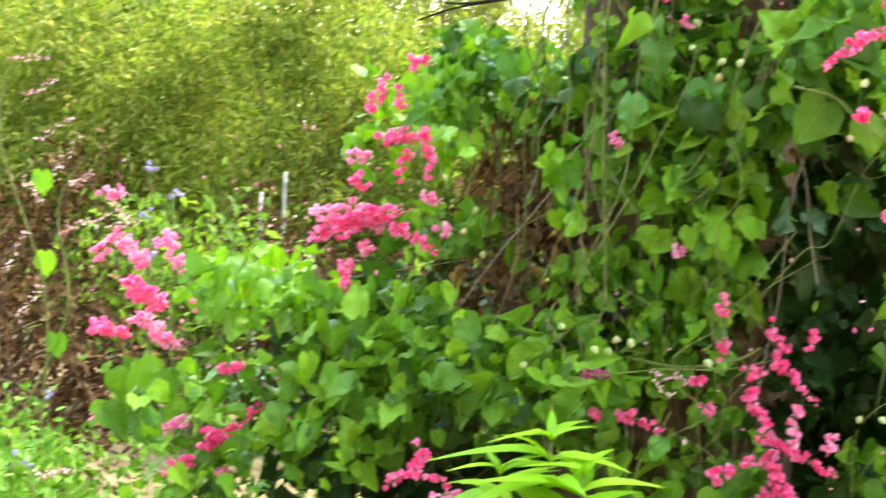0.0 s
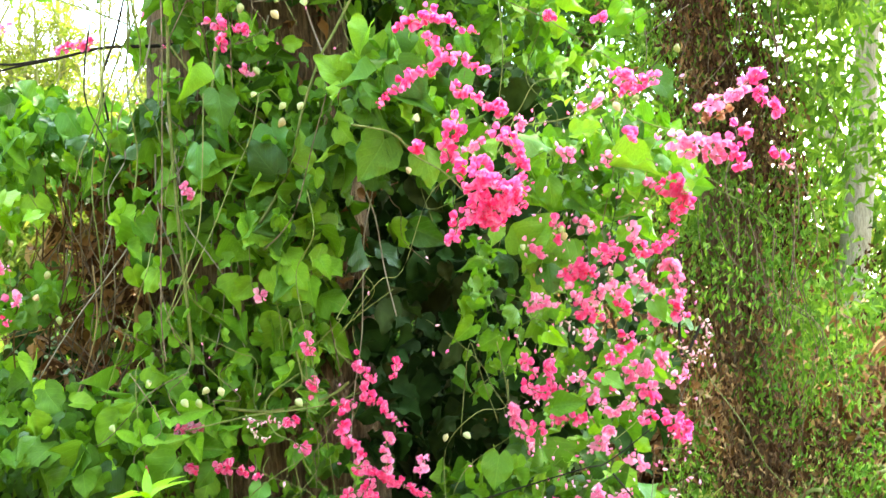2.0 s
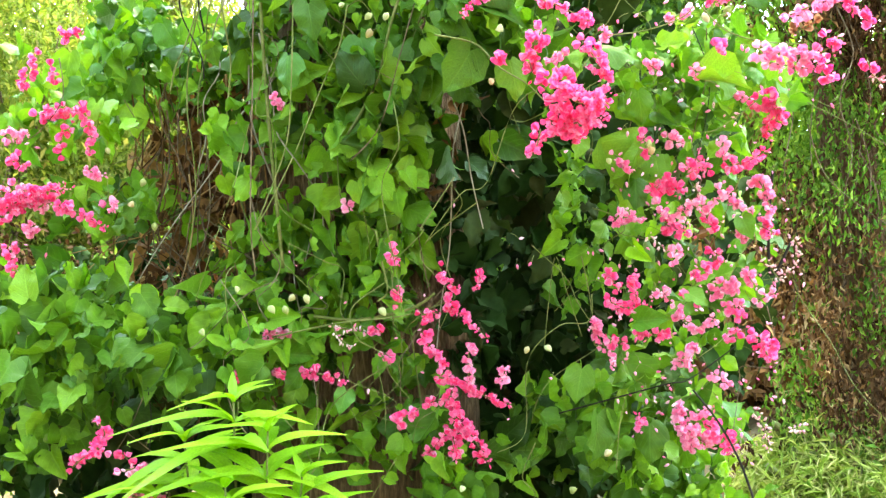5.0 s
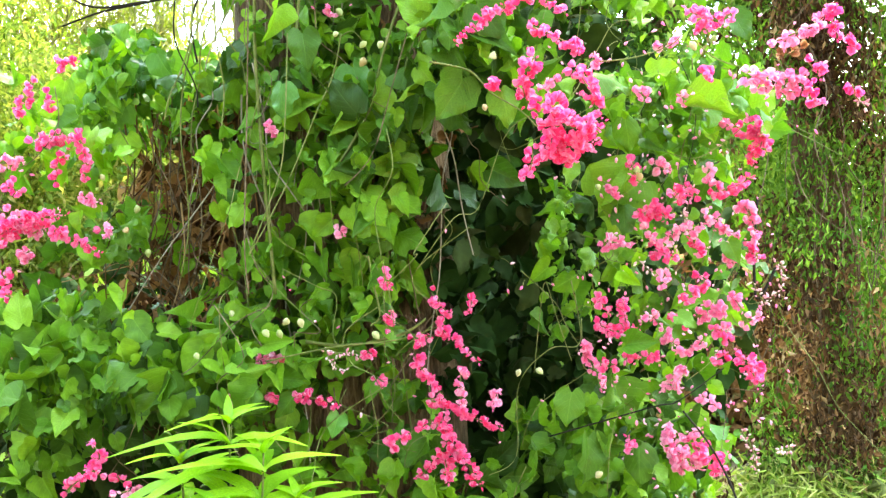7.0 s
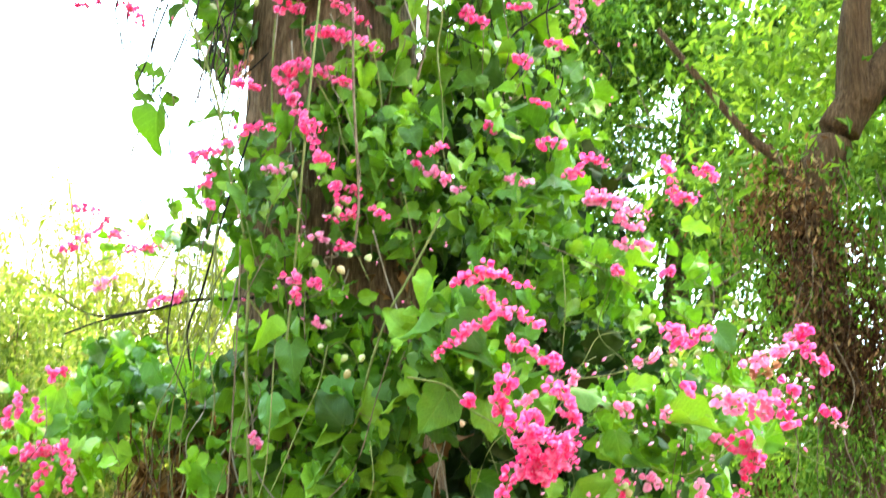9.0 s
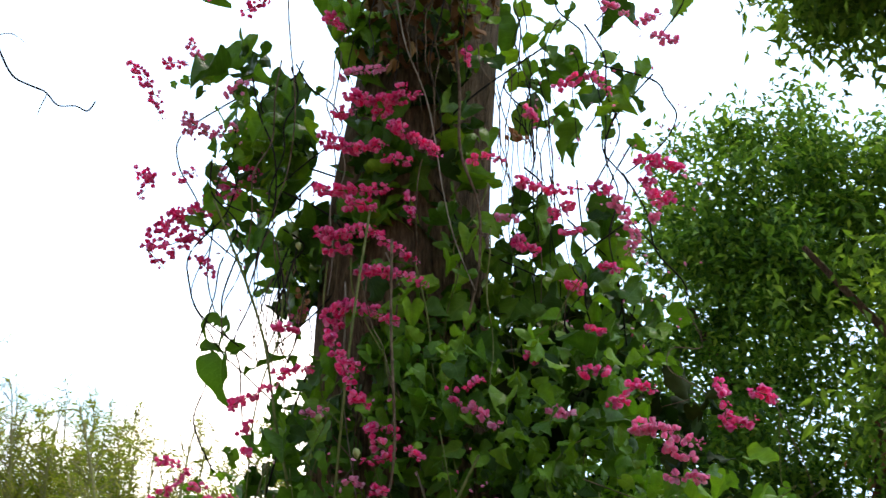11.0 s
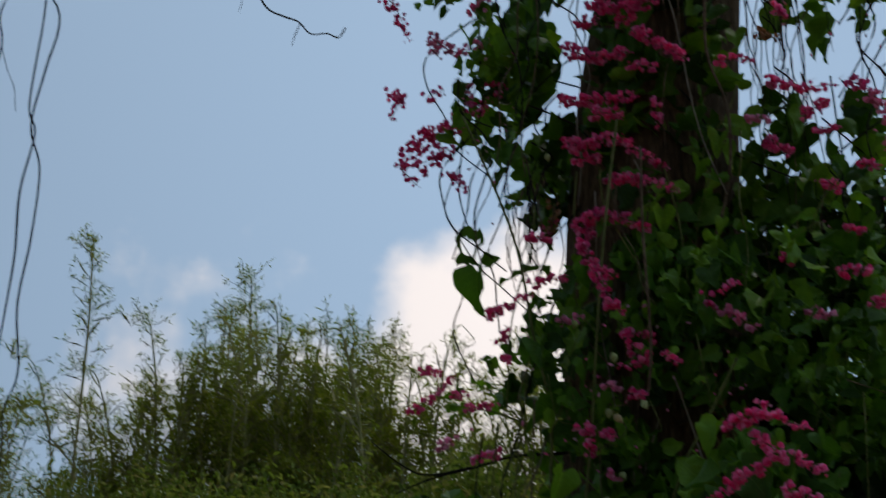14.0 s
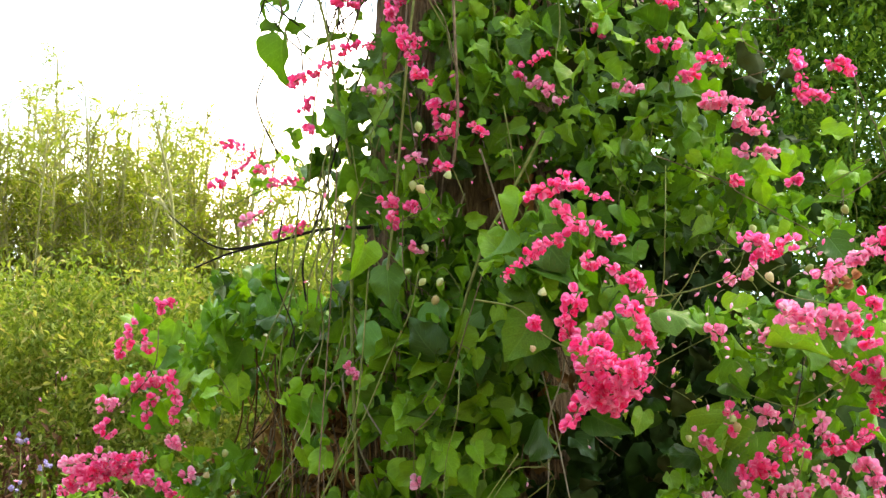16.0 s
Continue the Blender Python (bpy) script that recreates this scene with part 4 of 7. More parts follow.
spray([(-0.241, 2.50, 1.385), (-0.225, 2.50, 1.362), (-0.201, 2.50, 1.342)], 0.003, 8, PALE)
spray([(-0.230, 2.50, 1.382), (-0.169, 2.50, 1.369)], 0.003, 9, PALE)
spray([(-0.138, 2.50, 1.325), (-0.125, 2.50, 1.318)], 0.003, 4, ROSE)
spray([(-0.157, 2.50, 1.380), (-0.146, 2.50, 1.373)], 0.003, 4, ROSE)
spray([(-0.369, 2.50, 1.369), (-0.363, 2.50, 1.357)], 0.003, 4, BLUSH)
spray([(-0.351, 2.50, 1.298), (-0.337, 2.50, 1.291)], 0.003, 4, ROSE)
spray([(-0.207, 2.50, 1.623), (-0.196, 2.50, 1.611)], 0.003, 4, BLUSH)
spray([(-0.342, 2.50, 1.838), (-0.330, 2.50, 1.823)], 0.003, 4, BLUSH)
spray([(-0.217, 2.50, 2.071), (-0.204, 2.50, 2.059)], 0.003, 4, BLUSH)
spray([(-0.651, 2.30, 1.229), (-0.641, 2.30, 1.206), (-0.668, 2.30, 1.186)], 0.004, 10, ROSE)
spray([(-0.707, 2.30, 1.147), (-0.678, 2.30, 1.168), (-0.658, 2.30, 1.178)], 0.004, 9, ROSE)
spray([(-0.611, 2.30, 1.178), (-0.600, 2.30, 1.153)], 0.003, 4, ROSE)
spray([(-0.590, 2.25, 1.151), (-0.556, 2.25, 1.154)], 0.003, 5, BLUSH)
spray([(-0.577, 2.25, 1.105), (-0.518, 2.25, 1.091)], 0.005, 12, BLUSH)
spray([(-0.639, 2.25, 1.192), (-0.624, 2.25, 1.182)], 0.003, 4, ROSE)
# sprays on the mound
spray([(-0.847, 2.50, 1.874), (-0.829, 2.50, 1.913), (-0.805, 2.50, 1.952)], 0.005, 16, ROSE)
spray([(-0.789, 2.50, 1.909), (-0.783, 2.50, 1.893)], 0.005, 5, ROSE)
spray([(-0.765, 2.50, 1.980), (-0.723, 2.50, 1.976)], 0.005, 8, ROSE)
spray([(-0.808, 2.50, 1.819), (-0.774, 2.50, 1.831), (-0.732, 2.50, 1.823)], 0.009, 21, ROSE)
spray([(-0.775, 2.50, 1.740), (-0.763, 2.50, 1.774), (-0.746, 2.50, 1.802)], 0.005, 12, ROSE)
spray([(-0.728, 2.50, 1.828), (-0.712, 2.50, 1.784), (-0.713, 2.50, 1.736)], 0.005, 16, ROSE)
spray([(-0.860, 2.50, 1.732), (-0.836, 2.50, 1.717)], 0.005, 7, ROSE)
spray([(-0.882, 2.50, 1.778), (-0.837, 2.50, 1.782)], 0.005, 9, BLUSH)
spray([(-0.719, 2.50, 1.705), (-0.683, 2.50, 1.697)], 0.005, 8, BLUSH)
spray([(-0.885, 2.50, 1.630), (-0.839, 2.50, 1.657), (-0.757, 2.50, 1.672)], 0.014, 50, ROSE)
spray([(-0.856, 2.50, 1.666), (-0.803, 2.50, 1.639)], 0.015, 29, BLUSH)
spray([(-0.771, 2.50, 1.638), (-0.727, 2.50, 1.620), (-0.685, 2.50, 1.588)], 0.005, 18, ROSE)
spray([(-0.874, 2.50, 1.562), (-0.864, 2.50, 1.492)], 0.005, 12, ROSE)
spray([(-0.840, 2.50, 1.595), (-0.820, 2.50, 1.599)], 0.006, 7, BLUSH)
spray([(-0.681, 2.50, 1.638), (-0.670, 2.50, 1.628)], 0.005, 5, BLUSH)
spray([(-0.953, 2.50, 1.610), (-0.896, 2.50, 1.631), (-0.851, 2.50, 1.643)], 0.006, 23, ROSE)
spray([(-0.941, 2.50, 1.655), (-0.884, 2.50, 1.664)], 0.011, 21, BLUSH)
spray([(-1.449, 2.50, 1.539), (-1.391, 2.50, 1.607)], 0.005, 16, BLUSH)
spray([(-1.364, 2.50, 1.572), (-1.319, 2.50, 1.528)], 0.014, 26, BLUSH)
spray([(-1.286, 2.50, 1.588), (-1.227, 2.50, 1.519)], 0.010, 28, BLUSH)
spray([(-1.359, 2.50, 1.487), (-1.274, 2.50, 1.446)], 0.016, 42, ROSE)
spray([(-1.435, 2.50, 1.393), (-1.349, 2.50, 1.381)], 0.009, 23, ROSE)
spray([(-1.341, 2.50, 1.418), (-1.242, 2.50, 1.362)], 0.014, 42, BLUSH)
spray([(-1.145, 2.50, 1.324), (-1.086, 2.50, 1.334)], 0.006, 14, ROSE)
spray([(-1.240, 2.50, 1.098), (-1.187, 2.50, 1.124)], 0.011, 22, ROSE)
spray([(-1.167, 2.50, 1.171), (-1.117, 2.50, 1.184), (-1.043, 2.50, 1.255)], 0.009, 37, ROSE)
spray([(-1.018, 2.50, 1.219), (-0.992, 2.50, 1.236)], 0.005, 7, ROSE)
spray([(-1.271, 2.50, 1.168), (-1.206, 2.50, 1.212)], 0.007, 18, BLUSH)
spray([(-1.558, 2.50, 1.056), (-1.478, 2.50, 1.076)], 0.006, 16, PALE)
spray([(-1.205, 2.50, 1.451), (-1.168, 2.50, 1.465)], 0.005, 8, BLUSH)
spray([(-1.419, 2.50, 1.199), (-1.378, 2.50, 1.191)], 0.006, 9, BLUSH)
spray([(-1.125, 2.50, 1.112), (-1.099, 2.50, 1.108)], 0.005, 5, ROSE)
spray([(-1.425, 2.50, 1.675), (-1.379, 2.50, 1.683)], 0.005, 9, BLUSH)
spray([(-1.390, 2.50, 1.646), (-1.361, 2.50, 1.623)], 0.005, 8, PALE)
# sprays on the twig that leans out
spray([(-0.950, 3.10, 2.404), (-0.904, 3.10, 2.446), (-0.827, 3.10, 2.497)], 0.003, 19, ROSE)
spray([(-0.840, 3.10, 2.441), (-0.790, 3.10, 2.437)], 0.003, 7, ROSE)
spray([(-0.776, 3.10, 2.391), (-0.704, 3.10, 2.408)], 0.003, 10, ROSE)
spray([(-0.923, 3.10, 2.516), (-0.859, 3.10, 2.494)], 0.003, 9, ROSE)
spray([(-0.866, 3.10, 2.301), (-0.817, 3.10, 2.327)], 0.003, 8, BLUSH)
spray([(-0.638, 2.80, 2.187), (-0.556, 2.80, 2.202)], 0.003, 11, ROSE)
# chains hanging down the column
spray([(-0.485, 2.50, 2.423), (-0.430, 2.50, 2.442), (-0.379, 2.50, 2.462)], 0.003, 14, ROSE)
spray([(-0.458, 2.50, 2.360), (-0.433, 2.50, 2.394)], 0.003, 6, ROSE)
spray([(-0.382, 2.50, 2.480), (-0.307, 2.50, 2.495)], 0.004, 12, ROSE)
spray([(-0.451, 2.50, 2.329), (-0.438, 2.50, 2.316)], 0.003, 4, ROSE)
spray([(-0.274, 2.50, 2.560), (-0.255, 2.50, 2.521), (-0.205, 2.50, 2.485)], 0.006, 21, ROSE)
spray([(-0.243, 2.50, 2.496), (-0.219, 2.50, 2.443)], 0.004, 9, ROSE)
spray([(-0.213, 2.50, 2.421), (-0.181, 2.50, 2.394)], 0.005, 8, ROSE)
spray([(-0.177, 2.50, 2.362), (-0.128, 2.50, 2.342)], 0.005, 10, ROSE)
spray([(-0.171, 2.50, 2.328), (-0.142, 2.50, 2.291), (-0.194, 2.50, 2.283)], 0.004, 14, ROSE)
spray([(-0.107, 2.50, 2.300), (-0.071, 2.50, 2.273)], 0.003, 7, ROSE)
spray([(-0.331, 2.50, 2.402), (-0.275, 2.50, 2.403)], 0.003, 8, BLUSH)
spray([(-0.176, 2.50, 2.231), (-0.145, 2.50, 2.217)], 0.003, 5, ROSE)
spray([(-0.273, 2.50, 2.162), (-0.201, 2.50, 2.140)], 0.004, 12, ROSE)
spray([(-0.266, 2.50, 2.109), (-0.255, 2.50, 2.143)], 0.003, 5, ROSE)
spray([(-0.385, 2.50, 2.592), (-0.333, 2.50, 2.585)], 0.003, 8, ROSE)
spray([(-0.222, 2.50, 2.246), (-0.197, 2.50, 2.239)], 0.003, 4, BLUSH)
spray([(-0.017, 2.50, 2.419), (0.001, 2.50, 2.388)], 0.003, 5, ROSE)
spray([(0.017, 2.50, 2.419), (0.058, 2.50, 2.423)], 0.003, 6, ROSE)
spray([(0.017, 2.50, 2.384), (0.085, 2.50, 2.332)], 0.003, 11, BLUSH)
spray([(0.140, 2.50, 2.478), (0.169, 2.50, 2.469)], 0.003, 5, ROSE)
spray([(0.181, 2.50, 2.359), (0.225, 2.50, 2.349)], 0.003, 7, BLUSH)
spray([(0.247, 2.50, 2.432), (0.302, 2.50, 2.432)], 0.003, 8, ROSE)
spray([(0.297, 2.50, 2.364), (0.331, 2.50, 2.367)], 0.003, 5, ROSE)
spray([(0.340, 2.50, 2.394), (0.388, 2.50, 2.383)], 0.005, 9, ROSE)
spray([(0.342, 2.50, 2.310), (0.388, 2.50, 2.311), (0.468, 2.50, 2.261)], 0.009, 33, BLUSH)
spray([(0.397, 2.50, 2.272), (0.448, 2.50, 2.241)], 0.006, 12, BLUSH)
spray([(0.404, 2.50, 2.207), (0.475, 2.50, 2.201)], 0.003, 10, BLUSH)
spray([(0.392, 2.50, 2.157), (0.408, 2.50, 2.147)], 0.003, 4, ROSE)
spray([(0.508, 2.50, 2.393), (0.521, 2.50, 2.348), (0.508, 2.50, 2.293)], 0.003, 13, ROSE)
spray([(0.527, 2.50, 2.293), (0.569, 2.50, 2.305)], 0.005, 8, ROSE)
spray([(0.571, 2.50, 2.359), (0.611, 2.50, 2.344)], 0.006, 9, ROSE)
spray([(0.492, 2.50, 2.151), (0.499, 2.50, 2.136)], 0.003, 4, ROSE)
# pale buds on loose twigs
spray([(-1.67, 2.49, 1.96), (-1.58, 2.49, 1.97)], 0.004, 9, PALE)
spray([(-1.63, 2.49, 1.88), (-1.55, 2.49, 1.92)], 0.004, 9, PALE)
spray([(-1.59, 2.49, 1.79), (-1.51, 2.49, 1.84)], 0.004, 9, PALE)
spray([(-1.55, 2.49, 1.72), (-1.49, 2.49, 1.80)], 0.004, 9, PALE)
spray([(-1.64, 2.49, 1.70), (-1.55, 2.49, 1.65)], 0.004, 9, PALE)
spray([(-1.66, 2.49, 1.50), (-1.60, 2.49, 1.59)], 0.004, 9, PALE)
spray([(-1.62, 2.49, 1.39), (-1.56, 2.49, 1.47)], 0.004, 9, PALE)
spray([(-1.50, 2.49, 1.69), (-1.47, 2.49, 1.72)], 0.004, 9, PALE)
spray([(-1.52, 2.49, 1.59), (-1.47, 2.49, 1.62)], 0.004, 9, PALE)
spray([(-1.45, 2.49, 1.61), (-1.37, 2.49, 1.68)], 0.004, 9, PALE)
spray([(-1.40, 2.49, 1.61), (-1.33, 2.49, 1.62)], 0.004, 9, PALE)
# sprays high on the trunk
spray([(-0.276, 2.62, 3.229), (-0.212, 2.62, 3.210), (-0.106, 2.62, 3.208)], 0.011, 47, ROSE)
spray([(-0.219, 2.62, 3.177), (-0.140, 2.62, 3.230)], 0.009, 25, ROSE)
spray([(-0.318, 2.62, 3.187), (-0.273, 2.62, 3.189)], 0.006, 9, ROSE)
spray([(-0.337, 2.62, 3.113), (-0.266, 2.62, 3.087), (-0.194, 2.62, 3.083)], 0.011, 40, ROSE)
spray([(-0.170, 2.62, 3.125), (-0.116, 2.62, 3.086), (-0.060, 2.62, 3.033)], 0.009, 35, ROSE)
spray([(-0.190, 2.62, 3.034), (-0.126, 2.62, 3.028)], 0.004, 10, ROSE)
spray([(-0.361, 2.62, 2.984), (-0.278, 2.62, 2.975), (-0.180, 2.62, 2.969)], 0.009, 42, ROSE)
spray([(-0.277, 2.62, 2.938), (-0.220, 2.62, 2.920)], 0.010, 19, ROSE)
spray([(-0.343, 2.62, 2.864), (-0.288, 2.62, 2.846), (-0.206, 2.62, 2.857)], 0.012, 41, ROSE)
spray([(-0.315, 2.62, 2.826), (-0.265, 2.62, 2.815)], 0.008, 13, ROSE)
spray([(-0.201, 2.62, 2.835), (-0.120, 2.62, 2.783)], 0.005, 16, ROSE)
spray([(-0.253, 2.62, 2.764), (-0.181, 2.62, 2.749), (-0.088, 2.62, 2.711)], 0.006, 31, ROSE)
spray([(-0.323, 2.62, 2.660), (-0.271, 2.62, 2.677), (-0.197, 2.62, 2.656)], 0.014, 44, ROSE)
spray([(-0.309, 2.62, 2.625), (-0.280, 2.62, 2.631)], 0.006, 8, ROSE)
spray([(-0.193, 2.62, 2.642), (-0.158, 2.62, 2.630)], 0.003, 6, ROSE)
spray([(-0.129, 2.62, 2.933), (-0.132, 2.62, 2.866)], 0.003, 9, ROSE)
spray([(-0.299, 2.62, 3.289), (-0.182, 2.62, 3.293)], 0.003, 15, BLUSH)
spray([(-0.348, 2.62, 3.482), (-0.299, 2.62, 3.422)], 0.006, 15, ROSE)
spray([(0.010, 2.62, 3.022), (0.090, 2.62, 3.007)], 0.003, 11, ROSE)
spray([(0.003, 2.62, 3.316), (0.015, 2.62, 3.266)], 0.003, 7, ROSE)
# sprays that stand out against the sky
spray([(-0.976, 2.83, 3.560), (-0.928, 2.83, 3.505), (-0.893, 2.83, 3.404)], 0.014, 29, ROSE)
spray([(-0.882, 2.83, 3.562), (-0.819, 2.83, 3.560)], 0.011, 9, ROSE)
spray([(-0.816, 2.83, 3.386), (-0.746, 2.83, 3.331), (-0.638, 2.83, 3.322)], 0.013, 31, BLUSH)
spray([(-0.819, 2.83, 3.626), (-0.780, 2.83, 3.559)], 0.010, 10, BLUSH)
spray([(-0.934, 2.83, 3.229), (-0.900, 2.83, 3.216), (-0.917, 2.83, 3.138)], 0.014, 20, ROSE)
spray([(-0.817, 2.83, 3.202), (-0.766, 2.83, 3.208)], 0.011, 7, ROSE)
spray([(-0.872, 2.83, 3.017), (-0.821, 2.83, 3.062), (-0.741, 2.83, 3.093)], 0.023, 45, ROSE)
spray([(-0.790, 2.83, 3.074), (-0.714, 2.83, 3.114), (-0.634, 2.83, 3.135)], 0.022, 44, ROSE)
spray([(-0.815, 2.83, 2.993), (-0.735, 2.83, 3.018)], 0.023, 28, ROSE)
spray([(-0.878, 2.83, 2.988), (-0.838, 2.83, 2.940)], 0.010, 8, ROSE)
spray([(-0.749, 2.83, 2.956), (-0.695, 2.83, 2.899)], 0.010, 10, ROSE)
spray([(-0.625, 2.83, 3.184), (-0.589, 2.83, 3.162)], 0.014, 8, ROSE)
spray([(-0.688, 2.83, 3.433), (-0.629, 2.83, 3.454)], 0.011, 8, BLUSH)
spray([(-0.806, 2.83, 3.777), (-0.758, 2.83, 3.764)], 0.013, 9, ROSE)
spray([(-0.655, 2.83, 3.690), (-0.587, 2.83, 3.724)], 0.013, 12, ROSE)
spray([(-0.475, 2.83, 2.771), (-0.436, 2.83, 2.758)], 0.010, 5, ROSE)
spray([(-0.702, 2.83, 3.170), (-0.672, 2.83, 3.191)], 0.010, 5, BLUSH)
spray([(-0.813, 2.83, 3.350), (-0.795, 2.83, 3.326)], 0.010, 4, BLUSH)
spray([(0.114, 2.68, 2.973), (0.171, 2.68, 2.944), (0.255, 2.68, 2.932)], 0.004, 20, ROSE)
spray([(0.175, 2.68, 2.893), (0.240, 2.68, 2.898)], 0.006, 14, ROSE)
spray([(0.102, 2.68, 2.825), (0.147, 2.68, 2.791)], 0.007, 14, ROSE)
spray([(0.210, 2.68, 2.839), (0.248, 2.68, 2.820)], 0.003, 6, ROSE)
spray([(0.394, 2.68, 2.998), (0.436, 2.68, 2.977), (0.484, 2.68, 2.942)], 0.008, 23, ROSE)
spray([(0.397, 2.68, 2.951), (0.416, 2.68, 2.881), (0.456, 2.68, 2.896)], 0.009, 28, ROSE)
spray([(0.330, 2.68, 2.879), (0.362, 2.68, 2.819), (0.346, 2.68, 2.764)], 0.007, 26, BLUSH)
spray([(0.400, 2.68, 2.842), (0.428, 2.68, 2.859)], 0.004, 6, BLUSH)
spray([(0.284, 2.68, 2.935), (0.323, 2.68, 2.922)], 0.003, 6, ROSE)
spray([(0.278, 2.68, 2.741), (0.327, 2.68, 2.722)], 0.003, 7, ROSE)
spray([(0.215, 2.68, 2.713), (0.241, 2.68, 2.692)], 0.005, 7, ROSE)
spray([(0.210, 2.68, 3.226), (0.290, 2.68, 3.233), (0.329, 2.68, 3.187)], 0.003, 18, ROSE)
spray([(0.134, 2.68, 3.166), (0.156, 2.68, 3.136)], 0.005, 7, ROSE)
spray([(0.092, 2.68, 3.104), (0.134, 2.68, 3.082)], 0.003, 7, FADED)
spray([(0.335, 2.68, 3.417), (0.394, 2.68, 3.381)], 0.003, 9, BLUSH)
spray([(0.418, 2.68, 3.376), (0.472, 2.68, 3.374)], 0.003, 8, BLUSH)
spray([(0.451, 2.68, 3.306), (0.503, 2.68, 3.287)], 0.003, 8, BLUSH)
spray([(0.239, 2.68, 2.594), (0.288, 2.68, 2.582)], 0.003, 7, ROSE)
spray([(0.066, 2.68, 2.893), (0.104, 2.68, 2.881)], 0.003, 6, BLUSH)
# withered blossom between the fresh
spray([(-0.42, 2.73, 2.78), (-0.43, 2.73, 2.70)], 0.009, 6, FADED)


# ---- stems, pods and single leaves of the vine ----
def stem(points, r0, r1, mat, name="stem"):
    part(name, mesh(name, *tube(points, r0, r1, 6, 6)[:2], mat), vine)


stem([(-0.58, 2.55, 2.95), (-0.47, 2.60, 2.65), (-0.42, 2.60, 2.41), (-0.38, 2.60, 2.23), (-0.38, 2.60, 2.02), (-0.37, 2.60, 1.79), (-0.35, 2.60, 1.50)], 0.003, 0.004, vine_skin)
stem([(-0.22, 2.6, 2.9), (-0.24, 2.55, 2.60), (-0.26, 2.55, 2.36), (-0.27, 2.55, 2.21), (-0.28, 2.55, 2.10), (-0.29, 2.55, 2.01)], 0.003, 0.003, vine_skin)
stem([(-0.14, 2.50, 2.77), (-0.14, 2.50, 2.57), (-0.13, 2.50, 2.33), (-0.14, 2.50, 2.22)], 0.003, 0.003, dry_skin)
stem([(0.04, 2.50, 2.28), (-0.03, 2.50, 2.15), (-0.07, 2.50, 2.08), (-0.11, 2.50, 1.97), (-0.14, 2.50, 1.86), (-0.20, 2.50, 1.76)], 0.003, 0.003, vine_skin)
stem([(-0.06, 2.72, 3.6), (-0.03, 2.70, 3.29), (-0.03, 2.70, 3.09), (0.01, 2.70, 2.94), (0.01, 2.70, 2.79), (-0.01, 2.70, 2.69), (-0.04, 2.70, 2.60)], 0.0042, 0.003, dry_skin)
stem([(-0.372, 2.48, 2.226), (-0.374, 2.48, 2.089), (-0.382, 2.48, 1.862), (-0.393, 2.48, 1.603), (-0.387, 2.48, 1.502)], 0.0016, 0.0015, dry_skin)
stem([(-0.295, 2.46, 2.014), (-0.303, 2.46, 1.856), (-0.315, 2.46, 1.744), (-0.353, 2.46, 1.645), (-0.382, 2.46, 1.579)], 0.0015, 0.0012, vine_skin)
stem([(-0.187, 2.44, 2.006), (-0.204, 2.44, 1.928), (-0.240, 2.44, 1.851), (-0.293, 2.44, 1.730), (-0.345, 2.44, 1.632), (-0.379, 2.44, 1.576)], 0.0016, 0.0012, vine_skin)
stem([(-0.385, 2.50, 1.579), (-0.334, 2.50, 1.511), (-0.279, 2.50, 1.453)], 0.0011, 0.0008, vine_skin)
stem([(-0.057, 2.42, 1.998), (-0.088, 2.42, 1.899), (-0.130, 2.42, 1.767), (-0.187, 2.42, 1.703)], 0.0012, 0.0010, dry_skin)
stem([(-0.356, 2.47, 1.367), (-0.222, 2.47, 1.391), (-0.099, 2.47, 1.401), (-0.004, 2.47, 1.428)], 0.0020, 0.0011, vine_skin)
stem([(-0.014, 2.20, 1.899), (0.056, 2.20, 1.881), (0.095, 2.20, 1.840), (0.144, 2.20, 1.808), (0.183, 2.20, 1.766)], 0.0018, 0.0012, vine_skin)
stem([(-0.501, 2.60, 2.217), (-0.509, 2.60, 2.098), (-0.517, 2.60, 2.027), (-0.538, 2.60, 1.968), (-0.560, 2.60, 1.921), (-0.573, 2.60, 1.868)], 0.0020, 0.0018, vine_skin)
stem([(-0.533, 2.60, 2.194), (-0.547, 2.60, 2.099), (-0.544, 2.60, 2.027), (-0.507, 2.60, 1.943), (-0.502, 2.60, 1.895)], 0.0018, 0.0015, dark_skin)
stem([(0.177, 2.55, 1.324), (0.192, 2.55, 1.438), (0.206, 2.55, 1.507), (0.226, 2.55, 1.437), (0.254, 2.55, 1.345)], 0.0010, 0.0008, vine_skin)
stem([(-0.141, 2.50, 1.562), (-0.128, 2.50, 1.527), (-0.119, 2.50, 1.448), (-0.122, 2.50, 1.415)], 0.0010, 0.0007, vine_skin)
stem([(0.579, 2.35, 1.790), (0.524, 2.35, 1.749), (0.470, 2.35, 1.729), (0.375, 2.35, 1.764)], 0.0011, 0.0008, vine_skin)
stem([(0.275, 2.10, 1.871), (0.342, 2.10, 1.878), (0.410, 2.10, 1.905), (0.427, 2.10, 1.963)], 0.0012, 0.0010, vine_skin)
stem([(0.430, 2.10, 1.914), (0.467, 2.10, 1.874), (0.523, 2.10, 1.853), (0.590, 2.10, 1.846)], 0.0012, 0.0010, vine_skin)
stem([(0.466, 2.40, 1.933), (0.495, 2.40, 1.844), (0.486, 2.40, 1.756), (0.461, 2.40, 1.670)], 0.0010, 0.0007, dark_skin)
stem([(0.664, 2.35, 1.777), (0.726, 2.35, 1.743), (0.799, 2.35, 1.698)], 0.0011, 0.0007, vine_skin)
